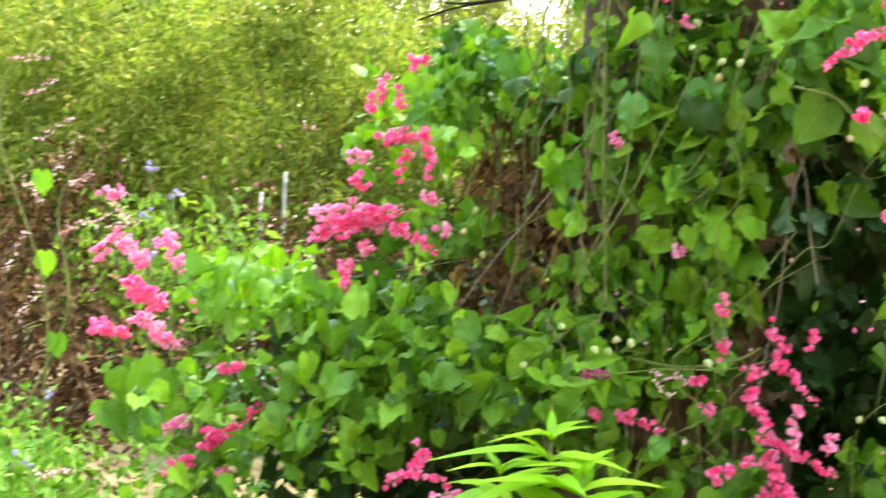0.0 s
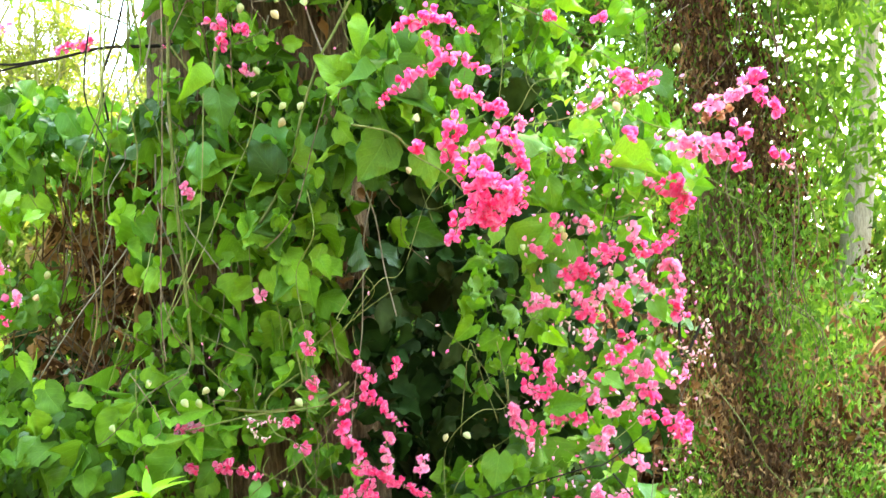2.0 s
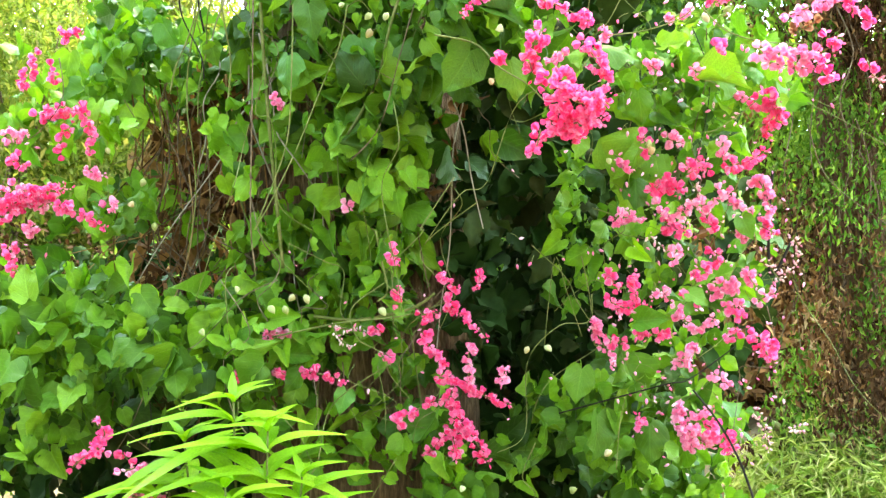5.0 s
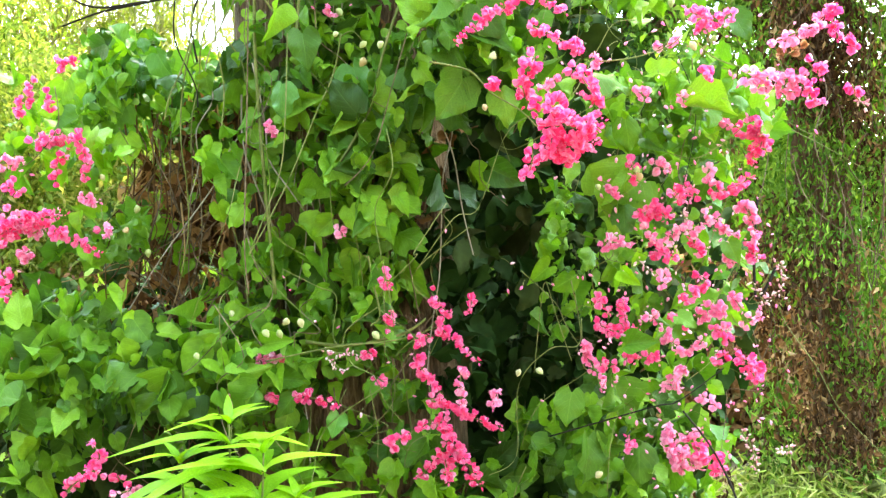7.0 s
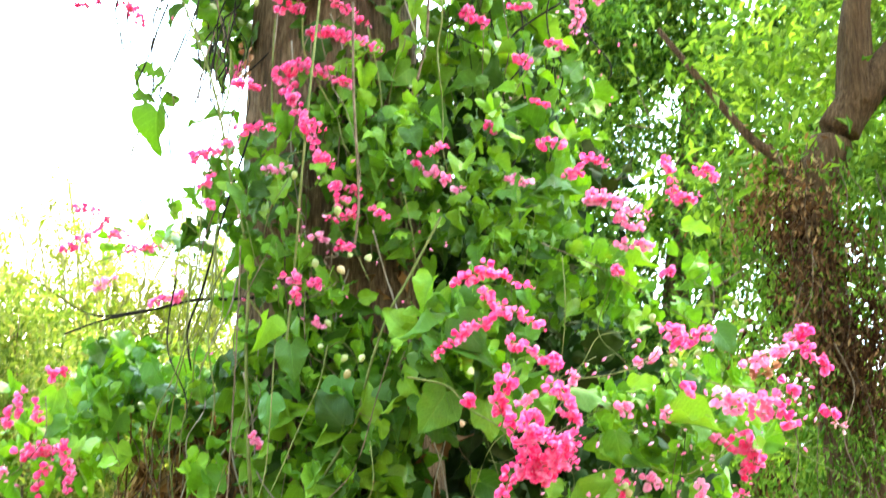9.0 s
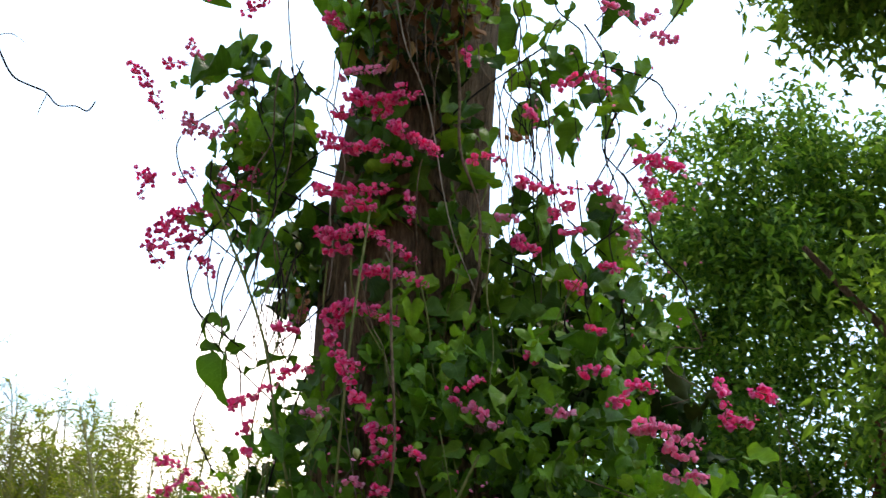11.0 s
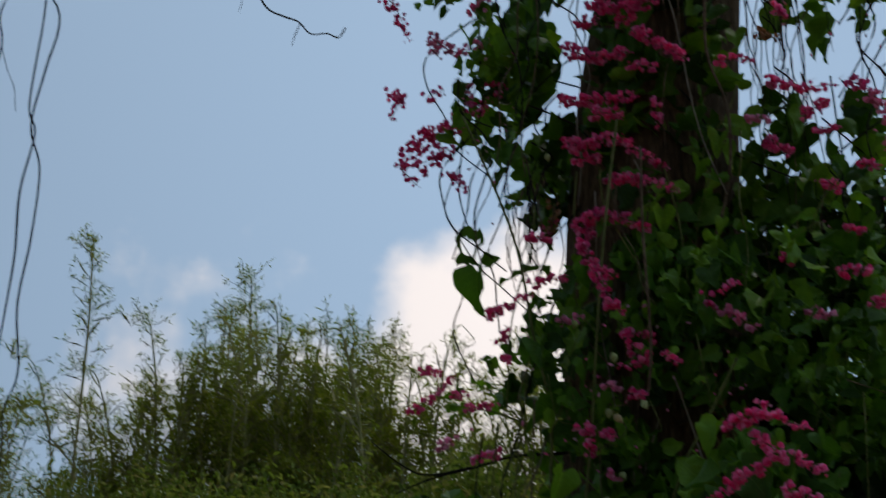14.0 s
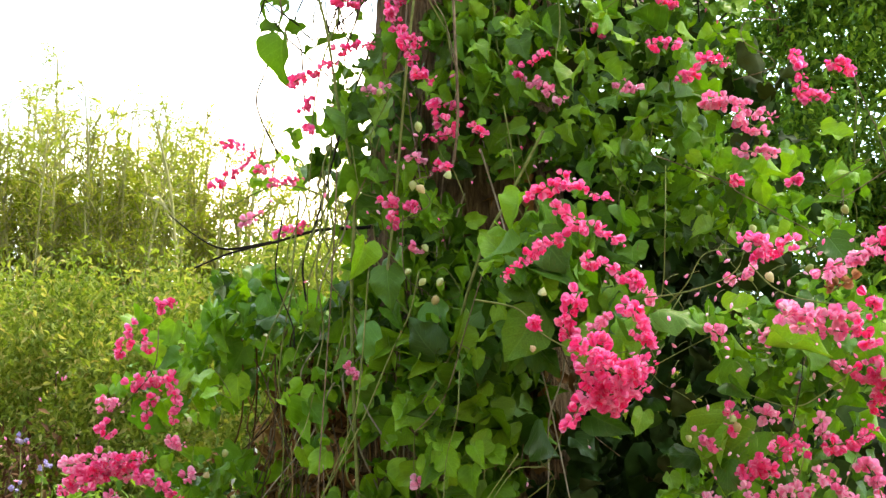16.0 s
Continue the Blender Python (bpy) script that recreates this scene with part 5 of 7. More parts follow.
stem([(-0.154, 2.50, 1.303), (-0.141, 2.50, 1.225), (-0.143, 2.50, 1.169)], 0.0010, 0.0007, vine_skin)
stem([(-0.272, 2.50, 1.279), (-0.277, 2.50, 1.207), (-0.293, 2.50, 1.151)], 0.0008, 0.0007, vine_skin)
stem([(-0.217, 2.50, 1.244), (-0.194, 2.50, 1.182)], 0.0008, 0.0007, vine_skin)
stem([(0.298, 2.40, 1.103), (0.307, 2.40, 1.188), (0.320, 2.40, 1.241)], 0.0010, 0.0007, vine_skin)
stem([(-0.610, 2.50, 1.273), (-0.605, 2.50, 1.206), (-0.612, 2.50, 1.139)], 0.0011, 0.0010, dark_skin)
stem([(-0.364, 2.66, 2.107), (-0.372, 2.66, 1.919), (-0.395, 2.66, 1.732)], 0.0011, 0.0008, bark_pale, "dead_stem")
stem([(-0.302, 2.66, 2.130), (-0.307, 2.66, 1.971), (-0.325, 2.66, 1.814)], 0.0011, 0.0008, dry_skin, "dead_stem")
stem([(-0.274, 2.66, 2.080), (-0.276, 2.66, 1.958), (-0.292, 2.66, 1.837)], 0.0011, 0.0008, bark_pale, "dead_stem")
stem([(-0.356, 2.66, 1.936), (-0.357, 2.66, 1.833), (-0.373, 2.66, 1.731)], 0.0011, 0.0008, dry_skin, "dead_stem")
stem([(-0.295, 2.66, 1.947), (-0.297, 2.66, 1.837), (-0.313, 2.66, 1.729)], 0.0011, 0.0008, bark_pale, "dead_stem")
stem([(-0.261, 2.66, 1.873), (-0.263, 2.66, 1.758), (-0.279, 2.66, 1.644)], 0.0011, 0.0008, dry_skin, "dead_stem")
stem([(-0.327, 2.66, 2.118), (-0.331, 2.66, 2.015), (-0.349, 2.66, 1.912)], 0.0011, 0.0008, dry_skin, "dead_stem")
stem([(-0.218, 2.66, 2.127), (-0.222, 2.66, 2.035), (-0.241, 2.66, 1.945)], 0.0011, 0.0008, bark_pale, "dead_stem")
stem([(0.65, 2.45, 1.52), (0.61, 2.45, 1.46), (0.61, 2.45, 1.57), (0.62, 2.45, 1.66)], 0.003, 0.003, dark_skin)
stem([(0.53, 2.40, 1.33), (0.44, 2.40, 1.27), (0.39, 2.40, 1.26), (0.2, 2.5, 1.2)], 0.0012, 0.0018, dark_skin)
stem([(0.43, 2.30, 1.26), (0.48, 2.30, 1.19), (0.52, 2.30, 1.10), (0.53, 2.30, 1.02), (0.5, 2.35, 0.8)], 0.002, 0.0026, dark_skin)
stem([(-0.29, 2.60, 1.40), (-0.20, 2.60, 1.39), (-0.09, 2.60, 1.41), (-0.04, 2.60, 1.44)], 0.004, 0.003, vine_skin)
stem([(-0.15, 2.50, 1.57), (-0.14, 2.50, 1.51), (-0.13, 2.50, 1.45), (-0.15, 2.50, 1.43)], 0.0025, 0.002, vine_skin)
stem([(-0.40, 2.75, 2.6), (-0.44, 2.70, 2.42), (-0.47, 2.70, 2.31), (-0.50, 2.70, 2.19), (-0.53, 2.70, 2.10), (-0.52, 2.70, 2.01)], 0.0026, 0.0024, dark_skin)
stem([(-0.30, 2.90, 2.22), (-0.43, 2.80, 2.19), (-0.54, 2.80, 2.19), (-0.64, 2.80, 2.17), (-0.75, 2.80, 2.15), (-0.84, 2.80, 2.12)], 0.0048, 0.002, dark_skin, "twig")
stem([(-0.65, 2.80, 2.17), (-0.76, 2.80, 2.16), (-0.83, 2.80, 2.19), (-0.91, 2.80, 2.25)], 0.0034, 0.0014, dark_skin, "twig")


stem([(-0.45, 2.95, 2.25), (-0.62, 3.05, 2.34), (-0.78, 3.12, 2.40), (-0.93, 3.15, 2.36)], 0.003, 0.0015, vine_skin, "twig")
stem([(-0.62, 3.05, 2.34), (-0.72, 3.1, 2.44), (-0.86, 3.13, 2.50)], 0.002, 0.001, vine_skin, "twig")


def build_strands():
    """Leafless runners that hang down the trunk and over the dry hollow, and a tangle of dead ones."""
    for k in range(38):
        near = k % 2 == 0
        top = np.array((rng.uniform(-0.47, -0.24) if near else rng.uniform(-0.50, 0.05), rng.uniform(2.60, 2.74), rng.uniform(1.9, 2.9) if near else rng.uniform(1.9, 3.9)))
        long, slant, drift = rng.uniform(0.35, 0.95), rng.normal() * 0.13, 0.0
        line = []
        for s in np.linspace(0, 1, 8):
            drift += rng.normal() * 0.014
            line.append(top + (slant * s + drift, rng.normal() * 0.015, -long * s))
        stem(line, 0.0022, 0.0013, (vine_skin, dry_skin, bark_pale)[k % 3], "runner")
    for k in range(34):
        right = k % 2
        top = np.array((rng.uniform(0.08, 0.42) if right else rng.uniform(-0.72, -0.45), rng.uniform(2.75, 3.0), rng.uniform(2.9, 3.8)))
        long = rng.uniform(0.25, 0.65)
        bow = rng.normal() * 0.12
        line = [top + (bow * math.sin(3.1 * s) + rng.normal() * 0.025, rng.normal() * 0.03 * s, -long * s) for s in np.linspace(0, 1, 6)]
        stem(line, 0.0025, 0.002, dark_skin, "runner")
    for k in range(70):
        at = inside(1, (0.05, 2.52, 1.85), (0.85, 0.14, 0.90))[0]
        way = np.array((rng.normal() * 0.5, rng.normal() * 0.15, -0.4 - rng.uniform(0, 1)))
        line = [at + way * s * 0.3 + rng.normal(size=3) * 0.022 for s in np.linspace(0, 1, 6)]
        stem(line, 0.0011, 0.0007, vine_skin if k % 3 else dry_skin, "tendril")
    for k in range(54):
        top = np.array((rng.uniform(-0.72, -0.36), rng.uniform(2.78, 2.95), rng.uniform(1.7, 2.05)))
        long = rng.uniform(0.3, 0.75)
        line = [top + (rng.normal() * 0.10 * s, rng.normal() * 0.04 * s, -long * s) for s in np.linspace(0, 1, 5)]
        stem(line, 0.0020, 0.0011, dry_skin if k % 2 else dead_leaf, "dead_stem")


build_strands()


# ---- thread-thin shoots that dangle from the upper vine ----
def dangling(n, low, high, short, long):
    for k in range(n):
        x, y, z = rng.uniform(low, high)
        drop, bend = rng.uniform(short, long), rng.normal() * 0.02
        line = [(x + bend * math.sin(3 * q) + rng.normal() * 0.006, y - 0.02 * q, z - drop * q) for q in np.linspace(0, 1, 6)]
        stem(line, 0.0020, 0.0010, dark_skin if k % 3 else dry_skin, "tendril")


dangling(22, (0.01, 2.78, 3.04), (0.18, 2.95, 3.37), 0.2, 0.55)
dangling(16, (-0.54, 2.70, 2.78), (-0.45, 2.85, 3.00), 0.15, 0.32)
dangling(12, (0.06, 2.85, 3.29), (0.31, 2.95, 3.66), 0.2, 0.5)
dangling(10, (-0.33, 2.62, 3.48), (0.03, 2.70, 3.60), 0.2, 0.5)


def build_dead_litter():
    """Withered leaves caught in the hollow beside the trunk."""
    at = np.concatenate([inside(620, (-0.56, 3.02, 1.62), (0.24, 0.10, 0.36)), inside(200, (-0.50, 2.9, 1.77), (0.16, 0.06, 0.24)), inside(160, (-0.15, 2.82, 1.9), (0.2, 0.04, 0.5)), inside(150, (-0.12, 2.70, 3.56), (0.22, 0.05, 0.22))])
    rot = turns(rng.normal(size=(len(at), 3)) * 0.6 + (0, 0, -1), rng.normal(size=(len(at), 3)) + (0, -0.7, 0))
    v, t, uv = scatter(heart_leaf(4, 1, 0.6, 0.08, 0.7, 0.5, 9), rot, rng.uniform(0.022, 0.055, len(at)), at)
    part("withered_leaves", mesh("withered_leaves", v, t, dead_leaf, uv), vine, "brown withered leaves", "stuff")


build_dead_litter()


def pod_mesh():
    """A papery three-winged fruit, blunt at the stalk and pointed below."""
    v, t = [], []
    for i, (r, z) in enumerate([(0.05, 0), (0.42, -0.25), (0.5, -0.6), (0.3, -0.95), (0.02, -1.2)]):
        for k in range(9):
            a = k * 2 * math.pi / 9
            q = r * (1.0 if k % 3 == 0 else 0.72)
            v.append((q * math.cos(a), q * math.sin(a), z))
    for i in range(4):
        for k in range(9):
            p, q = i * 9 + k, i * 9 + (k + 1) % 9
            t += [(p, p + 9, q + 9), (p, q + 9, q)]
    return mesh("seed_pod", v, t, pod_skin)


POD = pod_mesh()


def pods(*places):
    for x, y, z in places:
        m = Matrix.Translation((x, y, z)) @ pose(0, 0, 0, rng.uniform(-50, 50), rng.uniform(-50, 50), rng.uniform(0, 360)) @ Matrix.Scale(rng.uniform(0.012, 0.018), 4)
        part("seed_pod", POD, vine, m=m)


pods((-0.15, 2.30, 2.25), (-0.24, 2.35, 2.34), (-0.15, 2.30, 2.13), (-0.09, 2.30, 2.15), (-0.10, 2.30, 1.96), (-0.13, 2.30, 1.96), (0.10, 2.20, 1.91), (0.08, 2.20, 1.82))
pods((0.42, 2.25, 1.93), (0.45, 2.20, 1.92), (0.43, 2.25, 2.01), (0.57, 2.20, 2.02), (-0.28, 2.40, 1.45), (-0.48, 2.40, 1.39), (-0.32, 2.40, 1.43), (0.17, 2.40, 1.34))
pods((0.38, 2.40, 1.72), (0.52, 2.30, 1.95), (-0.14, 2.40, 1.95), (-0.19, 2.40, 2.00), (-0.30, 2.40, 1.45), (-0.35, 2.40, 1.43), (-0.41, 2.40, 1.47), (-0.14, 2.40, 1.42))
pods((0.30, 2.40, 1.69), (0.38, 2.40, 1.71), (0.14, 2.40, 1.34), (0.29, 2.40, 1.14), (0.22, 2.40, 1.07), (0.01, 2.40, 1.08), (-0.63, 2.50, 1.64), (-0.68, 2.50, 1.75))
pods((-0.22, 2.50, 2.20), (-0.15, 2.50, 2.21), (-0.35, 2.50, 2.79), (-0.20, 2.50, 2.07), (-0.62, 2.55, 1.69), (-0.60, 2.55, 1.60))


def scattered_buds(n, centre, radii):
    """Loose single buds on thread-thin stalks."""
    at = inside(n, centre, radii)
    rot = turns(rng.normal(size=(n, 3)) + (0, 0, 0.2), rng.normal(size=(n, 3)) + (0, 0, -0.8))
    v, t, uv = scatter(BUD, rot, rng.uniform(0.006, 0.011, n), at)
    ob = part("budding_shoot", mesh("budding_shoot", v, t, blush), vine, kind="stuff")
    threads = []
    for p in at:
        way = np.array((rng.normal() * 0.012, 0.012, 0.012))
        threads.append(tube([p, p + way * 0.5 + (0, 0, 0.002), p + way], 0.0005, 0.0006, 3, 3))
    part("threads", mesh("threads", *join(threads)[:2], vine_skin), ob)


scattered_buds(240, (0.47, 2.44, 1.45), (0.22, 0.10, 0.38))
scattered_buds(90, (0.45, 2.25, 1.85), (0.30, 0.25, 0.15))
scattered_buds(26, (0.05, 2.45, 1.45), (0.40, 0.10, 0.30))
scattered_buds(40, (-0.66, 2.88, 3.15), (0.14, 0.10, 0.34))
scattered_buds(80, (0.30, 2.80, 3.00), (0.25, 0.12, 0.45))
scattered_buds(60, (-1.10, 2.55, 1.55), (0.40, 0.10, 0.35))
scattered_buds(40, (-0.20, 2.50, 2.20), (0.35, 0.10, 0.30))


def single_leaf(place, along, face, size, mat, shape=0):
    v, t, uv = LEAF_SHAPES[shape]
    rot = Matrix(turns(np.array([along], float), np.array([face], float))[0].tolist()).to_4x4()
    part("leaf", mesh("leaf", v, t, mat, uv), vine, m=Matrix.Translation(place) @ rot @ Matrix.Scale(size, 4))


# the leaf that hangs free against the sky, with an eaten one above it
single_leaf((-0.65, 2.82, 2.665), (-0.1, 0, -1), (-0.2, -1, 0.1), 0.105, leaf_fresh, 1)
v, t, uv = LEAF_SHAPES[0]
middle = uv[t].mean(1)
gone = (np.abs(middle[:, 1]) < 0.62) & (middle[:, 0] > 0.25) & (middle[:, 0] < 0.72)
part("leaf", mesh("leaf", v, t[~gone], leaf_green, uv), vine, "insect-eaten leaf with a hole", m=Matrix.Translation((-0.66, 2.82, 2.77)) @ pose(0, 0, 0, 90, 0, 0) @ pose(0, 0, 0, 0, 0, 160) @ Matrix.Scale(0.085, 4))
single_leaf((-0.63, 2.82, 2.68), (0.7, 0.2, 0.5), (0.7, -1, 0.2), 0.045, leaf_green, 3)
single_leaf((-0.70, 2.82, 2.69), (0.9, 0.1, 0.2), (0, -1, 0.6), 0.05, leaf_green, 1)
stem([(-0.52, 2.85, 2.55), (-0.60, 2.83, 2.63), (-0.65, 2.82, 2.68), (-0.70, 2.82, 2.76), (-0.75, 2.83, 2.86), (-0.72, 2.86, 3.0)], 0.002, 0.0015, dark_skin)
single_leaf((-0.45, 2.70, 2.60), (-1, 0, -0.1), (0, -0.5, 1), 0.10, leaf_green, 2)
# grown leaves that stand out on the front of the vine
single_leaf((-0.169, 2.50, 1.949), (0.20, -0.19, -0.96), (-0.74, -1, 0.25), 0.092, leaf_cool, 0)
single_leaf((-0.269, 2.50, 2.021), (0.13, -0.23, -0.97), (0.10, -1, 0.25), 0.077, leaf_green, 0)
single_leaf((-0.319, 2.50, 2.075), (-0.14, -0.26, -0.95), (0.94, -1, 0.25), 0.067, leaf_fresh, 3)
single_leaf((-0.312, 2.50, 1.920), (-0.15, -0.26, -0.95), (-0.32, -1, 0.25), 0.067, leaf_cool, 4)
single_leaf((-0.157, 2.50, 1.778), (0.09, -0.19, -0.98), (-0.74, -1, 0.25), 0.093, leaf_green, 6)
single_leaf((-0.183, 2.50, 1.665), (0.34, -0.31, -0.89), (0.10, -1, 0.25), 0.057, leaf_fresh, 2)
single_leaf((-0.637, 2.60, 1.464), (-0.04, -0.27, -0.96), (0.52, -1, 0.25), 0.066, weed_leaf, 2)
single_leaf((0.368, 2.55, 1.686), (-0.18, -0.19, -0.96), (0.10, -1, 0.25), 0.091, leaf_green, 4)
single_leaf((0.270, 2.45, 1.200), (0.00, -0.19, -0.98), (0.94, -1, 0.25), 0.092, leaf_green, 0)
single_leaf((0.247, 2.50, 1.285), (-0.25, -0.25, -0.94), (-0.32, -1, 0.25), 0.070, leaf_green, 2)
single_leaf((0.347, 2.40, 1.381), (0.94, -0.31, 0.14), (0.52, -1, 0.25), 0.057, leaf_fresh, 3)
single_leaf((0.383, 2.30, 1.763), (0.66, -0.41, -0.62), (-0.74, -1, 0.25), 0.042, leaf_green, 5)
single_leaf((0.549, 2.30, 1.990), (0.50, -0.28, -0.82), (0.10, -1, 0.25), 0.062, leaf_green, 2)
single_leaf((0.277, 2.25, 1.878), (0.96, -0.23, -0.15), (0.94, -1, 0.80), 0.077, leaf_green, 4)
single_leaf((0.385, 2.25, 1.873), (0.95, -0.32, -0.02), (-0.32, -1, 0.80), 0.055, leaf_fresh, 6)
single_leaf((0.459, 2.25, 1.811), (0.97, -0.21, -0.08), (0.52, -1, 0.70), 0.084, leaf_green, 5)
single_leaf((0.514, 2.30, 1.885), (-0.33, -0.30, -0.90), (-0.74, -1, 0.25), 0.059, leaf_green, 1)
single_leaf((-0.217, 2.50, 1.255), (-0.29, -0.37, -0.88), (0.10, -1, 0.25), 0.048, leaf_cool, 0)
single_leaf((-0.359, 2.50, 1.400), (0.94, -0.32, 0.16), (0.94, -1, 0.25), 0.055, leaf_fresh, 3)
single_leaf((-0.837, 2.55, 1.411), (-0.82, -0.29, -0.50), (-0.32, -1, 0.25), 0.062, leaf_cool, 2)
single_leaf((-0.815, 2.60, 1.411), (0.00, -0.21, -0.98), (0.52, -1, 0.25), 0.083, leaf_cool, 4)
single_leaf((-0.112, 2.60, 1.145), (-0.16, -0.25, -0.96), (-0.74, -1, 0.25), 0.072, leaf_green, 0)
single_leaf((-0.719, 2.60, 1.373), (-0.33, -0.27, -0.90), (0.10, -1, 0.25), 0.066, leaf_cool, 1)
single_leaf((-0.131, 2.50, 1.880), (0.48, -0.27, 0.84), (0.94, -1, 0.25), 0.066, leaf_green, 3)
single_leaf((0.078, 2.30, 2.021), (0.57, -0.21, -0.79), (-0.32, -1, 0.25), 0.084, leaf_green, 2)
single_leaf((0.016, 2.50, 1.863), (0.78, -0.26, -0.57), (0.52, -1, 0.25), 0.068, leaf_green, 4)
single_leaf((0.106, 2.60, 1.746), (0.86, -0.23, -0.46), (-0.74, -1, 0.25), 0.076, leaf_green, 1)
single_leaf((-0.146, 2.60, 1.554), (0.47, -0.28, -0.84), (0.94, -1, 0.25), 0.063, leaf_green, 6)
single_leaf((0.549, 2.40, 1.569), (0.30, -0.40, -0.87), (-0.32, -1, 0.25), 0.045, leaf_green, 0)
single_leaf((0.437, 2.35, 1.432), (0.78, -0.42, -0.46), (0.52, -1, 0.25), 0.041, leaf_green, 2)
single_leaf((0.346, 2.40, 1.521), (0.60, -0.41, -0.68), (-0.74, -1, 0.25), 0.042, weed_leaf, 5)
single_leaf((0.241, 2.30, 1.720), (-0.19, -0.41, -0.89), (0.52, -1, 0.25), 0.042, leaf_green, 0)
single_leaf((-0.621, 2.50, 1.798), (-0.83, -0.47, -0.31), (-0.74, -1, 0.25), 0.037, weed_leaf, 2)
for q in ((-1.62, 2.56, 1.72), (-1.60, 2.56, 1.54), (-1.56, 2.56, 1.36)):
    single_leaf(q, (0.1, 0, -1), (0.2, -1, 0.2), 0.055, leaf_fresh, 2)
for a, b in (((-1.58, 2.55, 1.1), (-1.72, 2.55, 1.95)), ((-1.62, 2.55, 1.2), (-1.55, 2.6, 1.75)), ((-1.75, 2.5, 1.1), (-1.66, 2.5, 1.6))):
    a, b = np.array(a), np.array(b)
    stem([a, a * 0.6 + b * 0.4 + (0.05, 0, 0), a * 0.2 + b * 0.8 - (0.03, 0, 0), b], 0.0028, 0.0015, vine_skin, "runner")


# ---- hanging aerial vines ----
def build_hangers():
    hanger = thing("hanging_vines", (-2.0, 2.6, 5.38), "thin dark leafless vines hanging from a limb", "vine")
    lines = [
        [(-2.1, 2.66, 5.4), (-2.18, 2.62, 4.4), (-2.22, 2.60, 3.84), (-2.30, 2.60, 3.56), (-2.25, 2.60, 3.31), (-2.31, 2.60, 3.02), (-2.36, 2.60, 2.86), (-2.5, 2.6, 2.5)],
        [(-2.0, 2.67, 5.38), (-2.06, 2.62, 4.4), (-2.11, 2.60, 3.81), (-2.17, 2.60, 3.64), (-2.14, 2.60, 3.51), (-2.17, 2.60, 3.29), (-2.17, 2.60, 3.09), (-2.23, 2.60, 2.87), (-2.32, 2.60, 2.70), (-2.4, 2.6, 2.5)],
        [(-2.1, 2.66, 5.4), (-2.12, 2.62, 4.4), (-2.05, 2.60, 3.80), (-1.93, 2.60, 3.57), (-1.95, 2.60, 3.39), (-1.97, 2.60, 3.21), (-1.91, 2.60, 3.06), (-1.90, 2.60, 2.85), (-1.91, 2.60, 2.65), (-1.87, 2.60, 2.46), (-1.90, 2.60, 2.35), (-1.88, 2.60, 2.21), (-1.9, 2.6, 1.9)],
        [(-1.9, 2.69, 5.37), (-1.95, 2.62, 4.4), (-1.99, 2.60, 3.78), (-1.99, 2.60, 3.54), (-1.99, 2.60, 3.28), (-1.95, 2.60, 3.18), (-1.97, 2.60, 3.00), (-1.95, 2.60, 2.81), (-1.95, 2.60, 2.65), (-1.95, 2.60, 2.49), (-1.92, 2.60, 2.35)],
        [(-2.14, 2.60, 3.51), (-2.10, 2.6, 3.42), (-2.06, 2.60, 3.35), (-2.04, 2.60, 3.27)],
    ]
    lines += [
        [(-1.42, 2.72, 5.27), (-1.36, 2.66, 4.5), (-1.29, 2.6, 3.70), (-1.282, 2.60, 3.60), (-1.25, 2.60, 3.52), (-1.196, 2.60, 3.425), (-1.14, 2.60, 3.385), (-1.091, 2.60, 3.356), (-1.05, 2.60, 3.31), (-1.0, 2.60, 3.30), (-0.965, 2.60, 3.28), (-0.945, 2.6, 3.305)],
        [(-1.278, 2.60, 3.58), (-1.29, 2.60, 3.53), (-1.28, 2.60, 3.48), (-1.285, 2.60, 3.43)],
        [(-1.27, 2.60, 3.56), (-1.22, 2.60, 3.56), (-1.17, 2.60, 3.52)],
        [(-1.085, 2.60, 3.35), (-1.10, 2.60, 3.31), (-1.105, 2.60, 3.285)],
    ]
    for k, line in enumerate(lines):
        part("strand", mesh("strand", *tube(line, 0.0034 if k in (0, 1, 2, 3, 5) else 0.0015, 0.0024 if k in (0, 1, 2, 3, 5) else 0.0009, 5, 5, 0.35, k)[:2], dark_skin), hanger)


build_hangers()


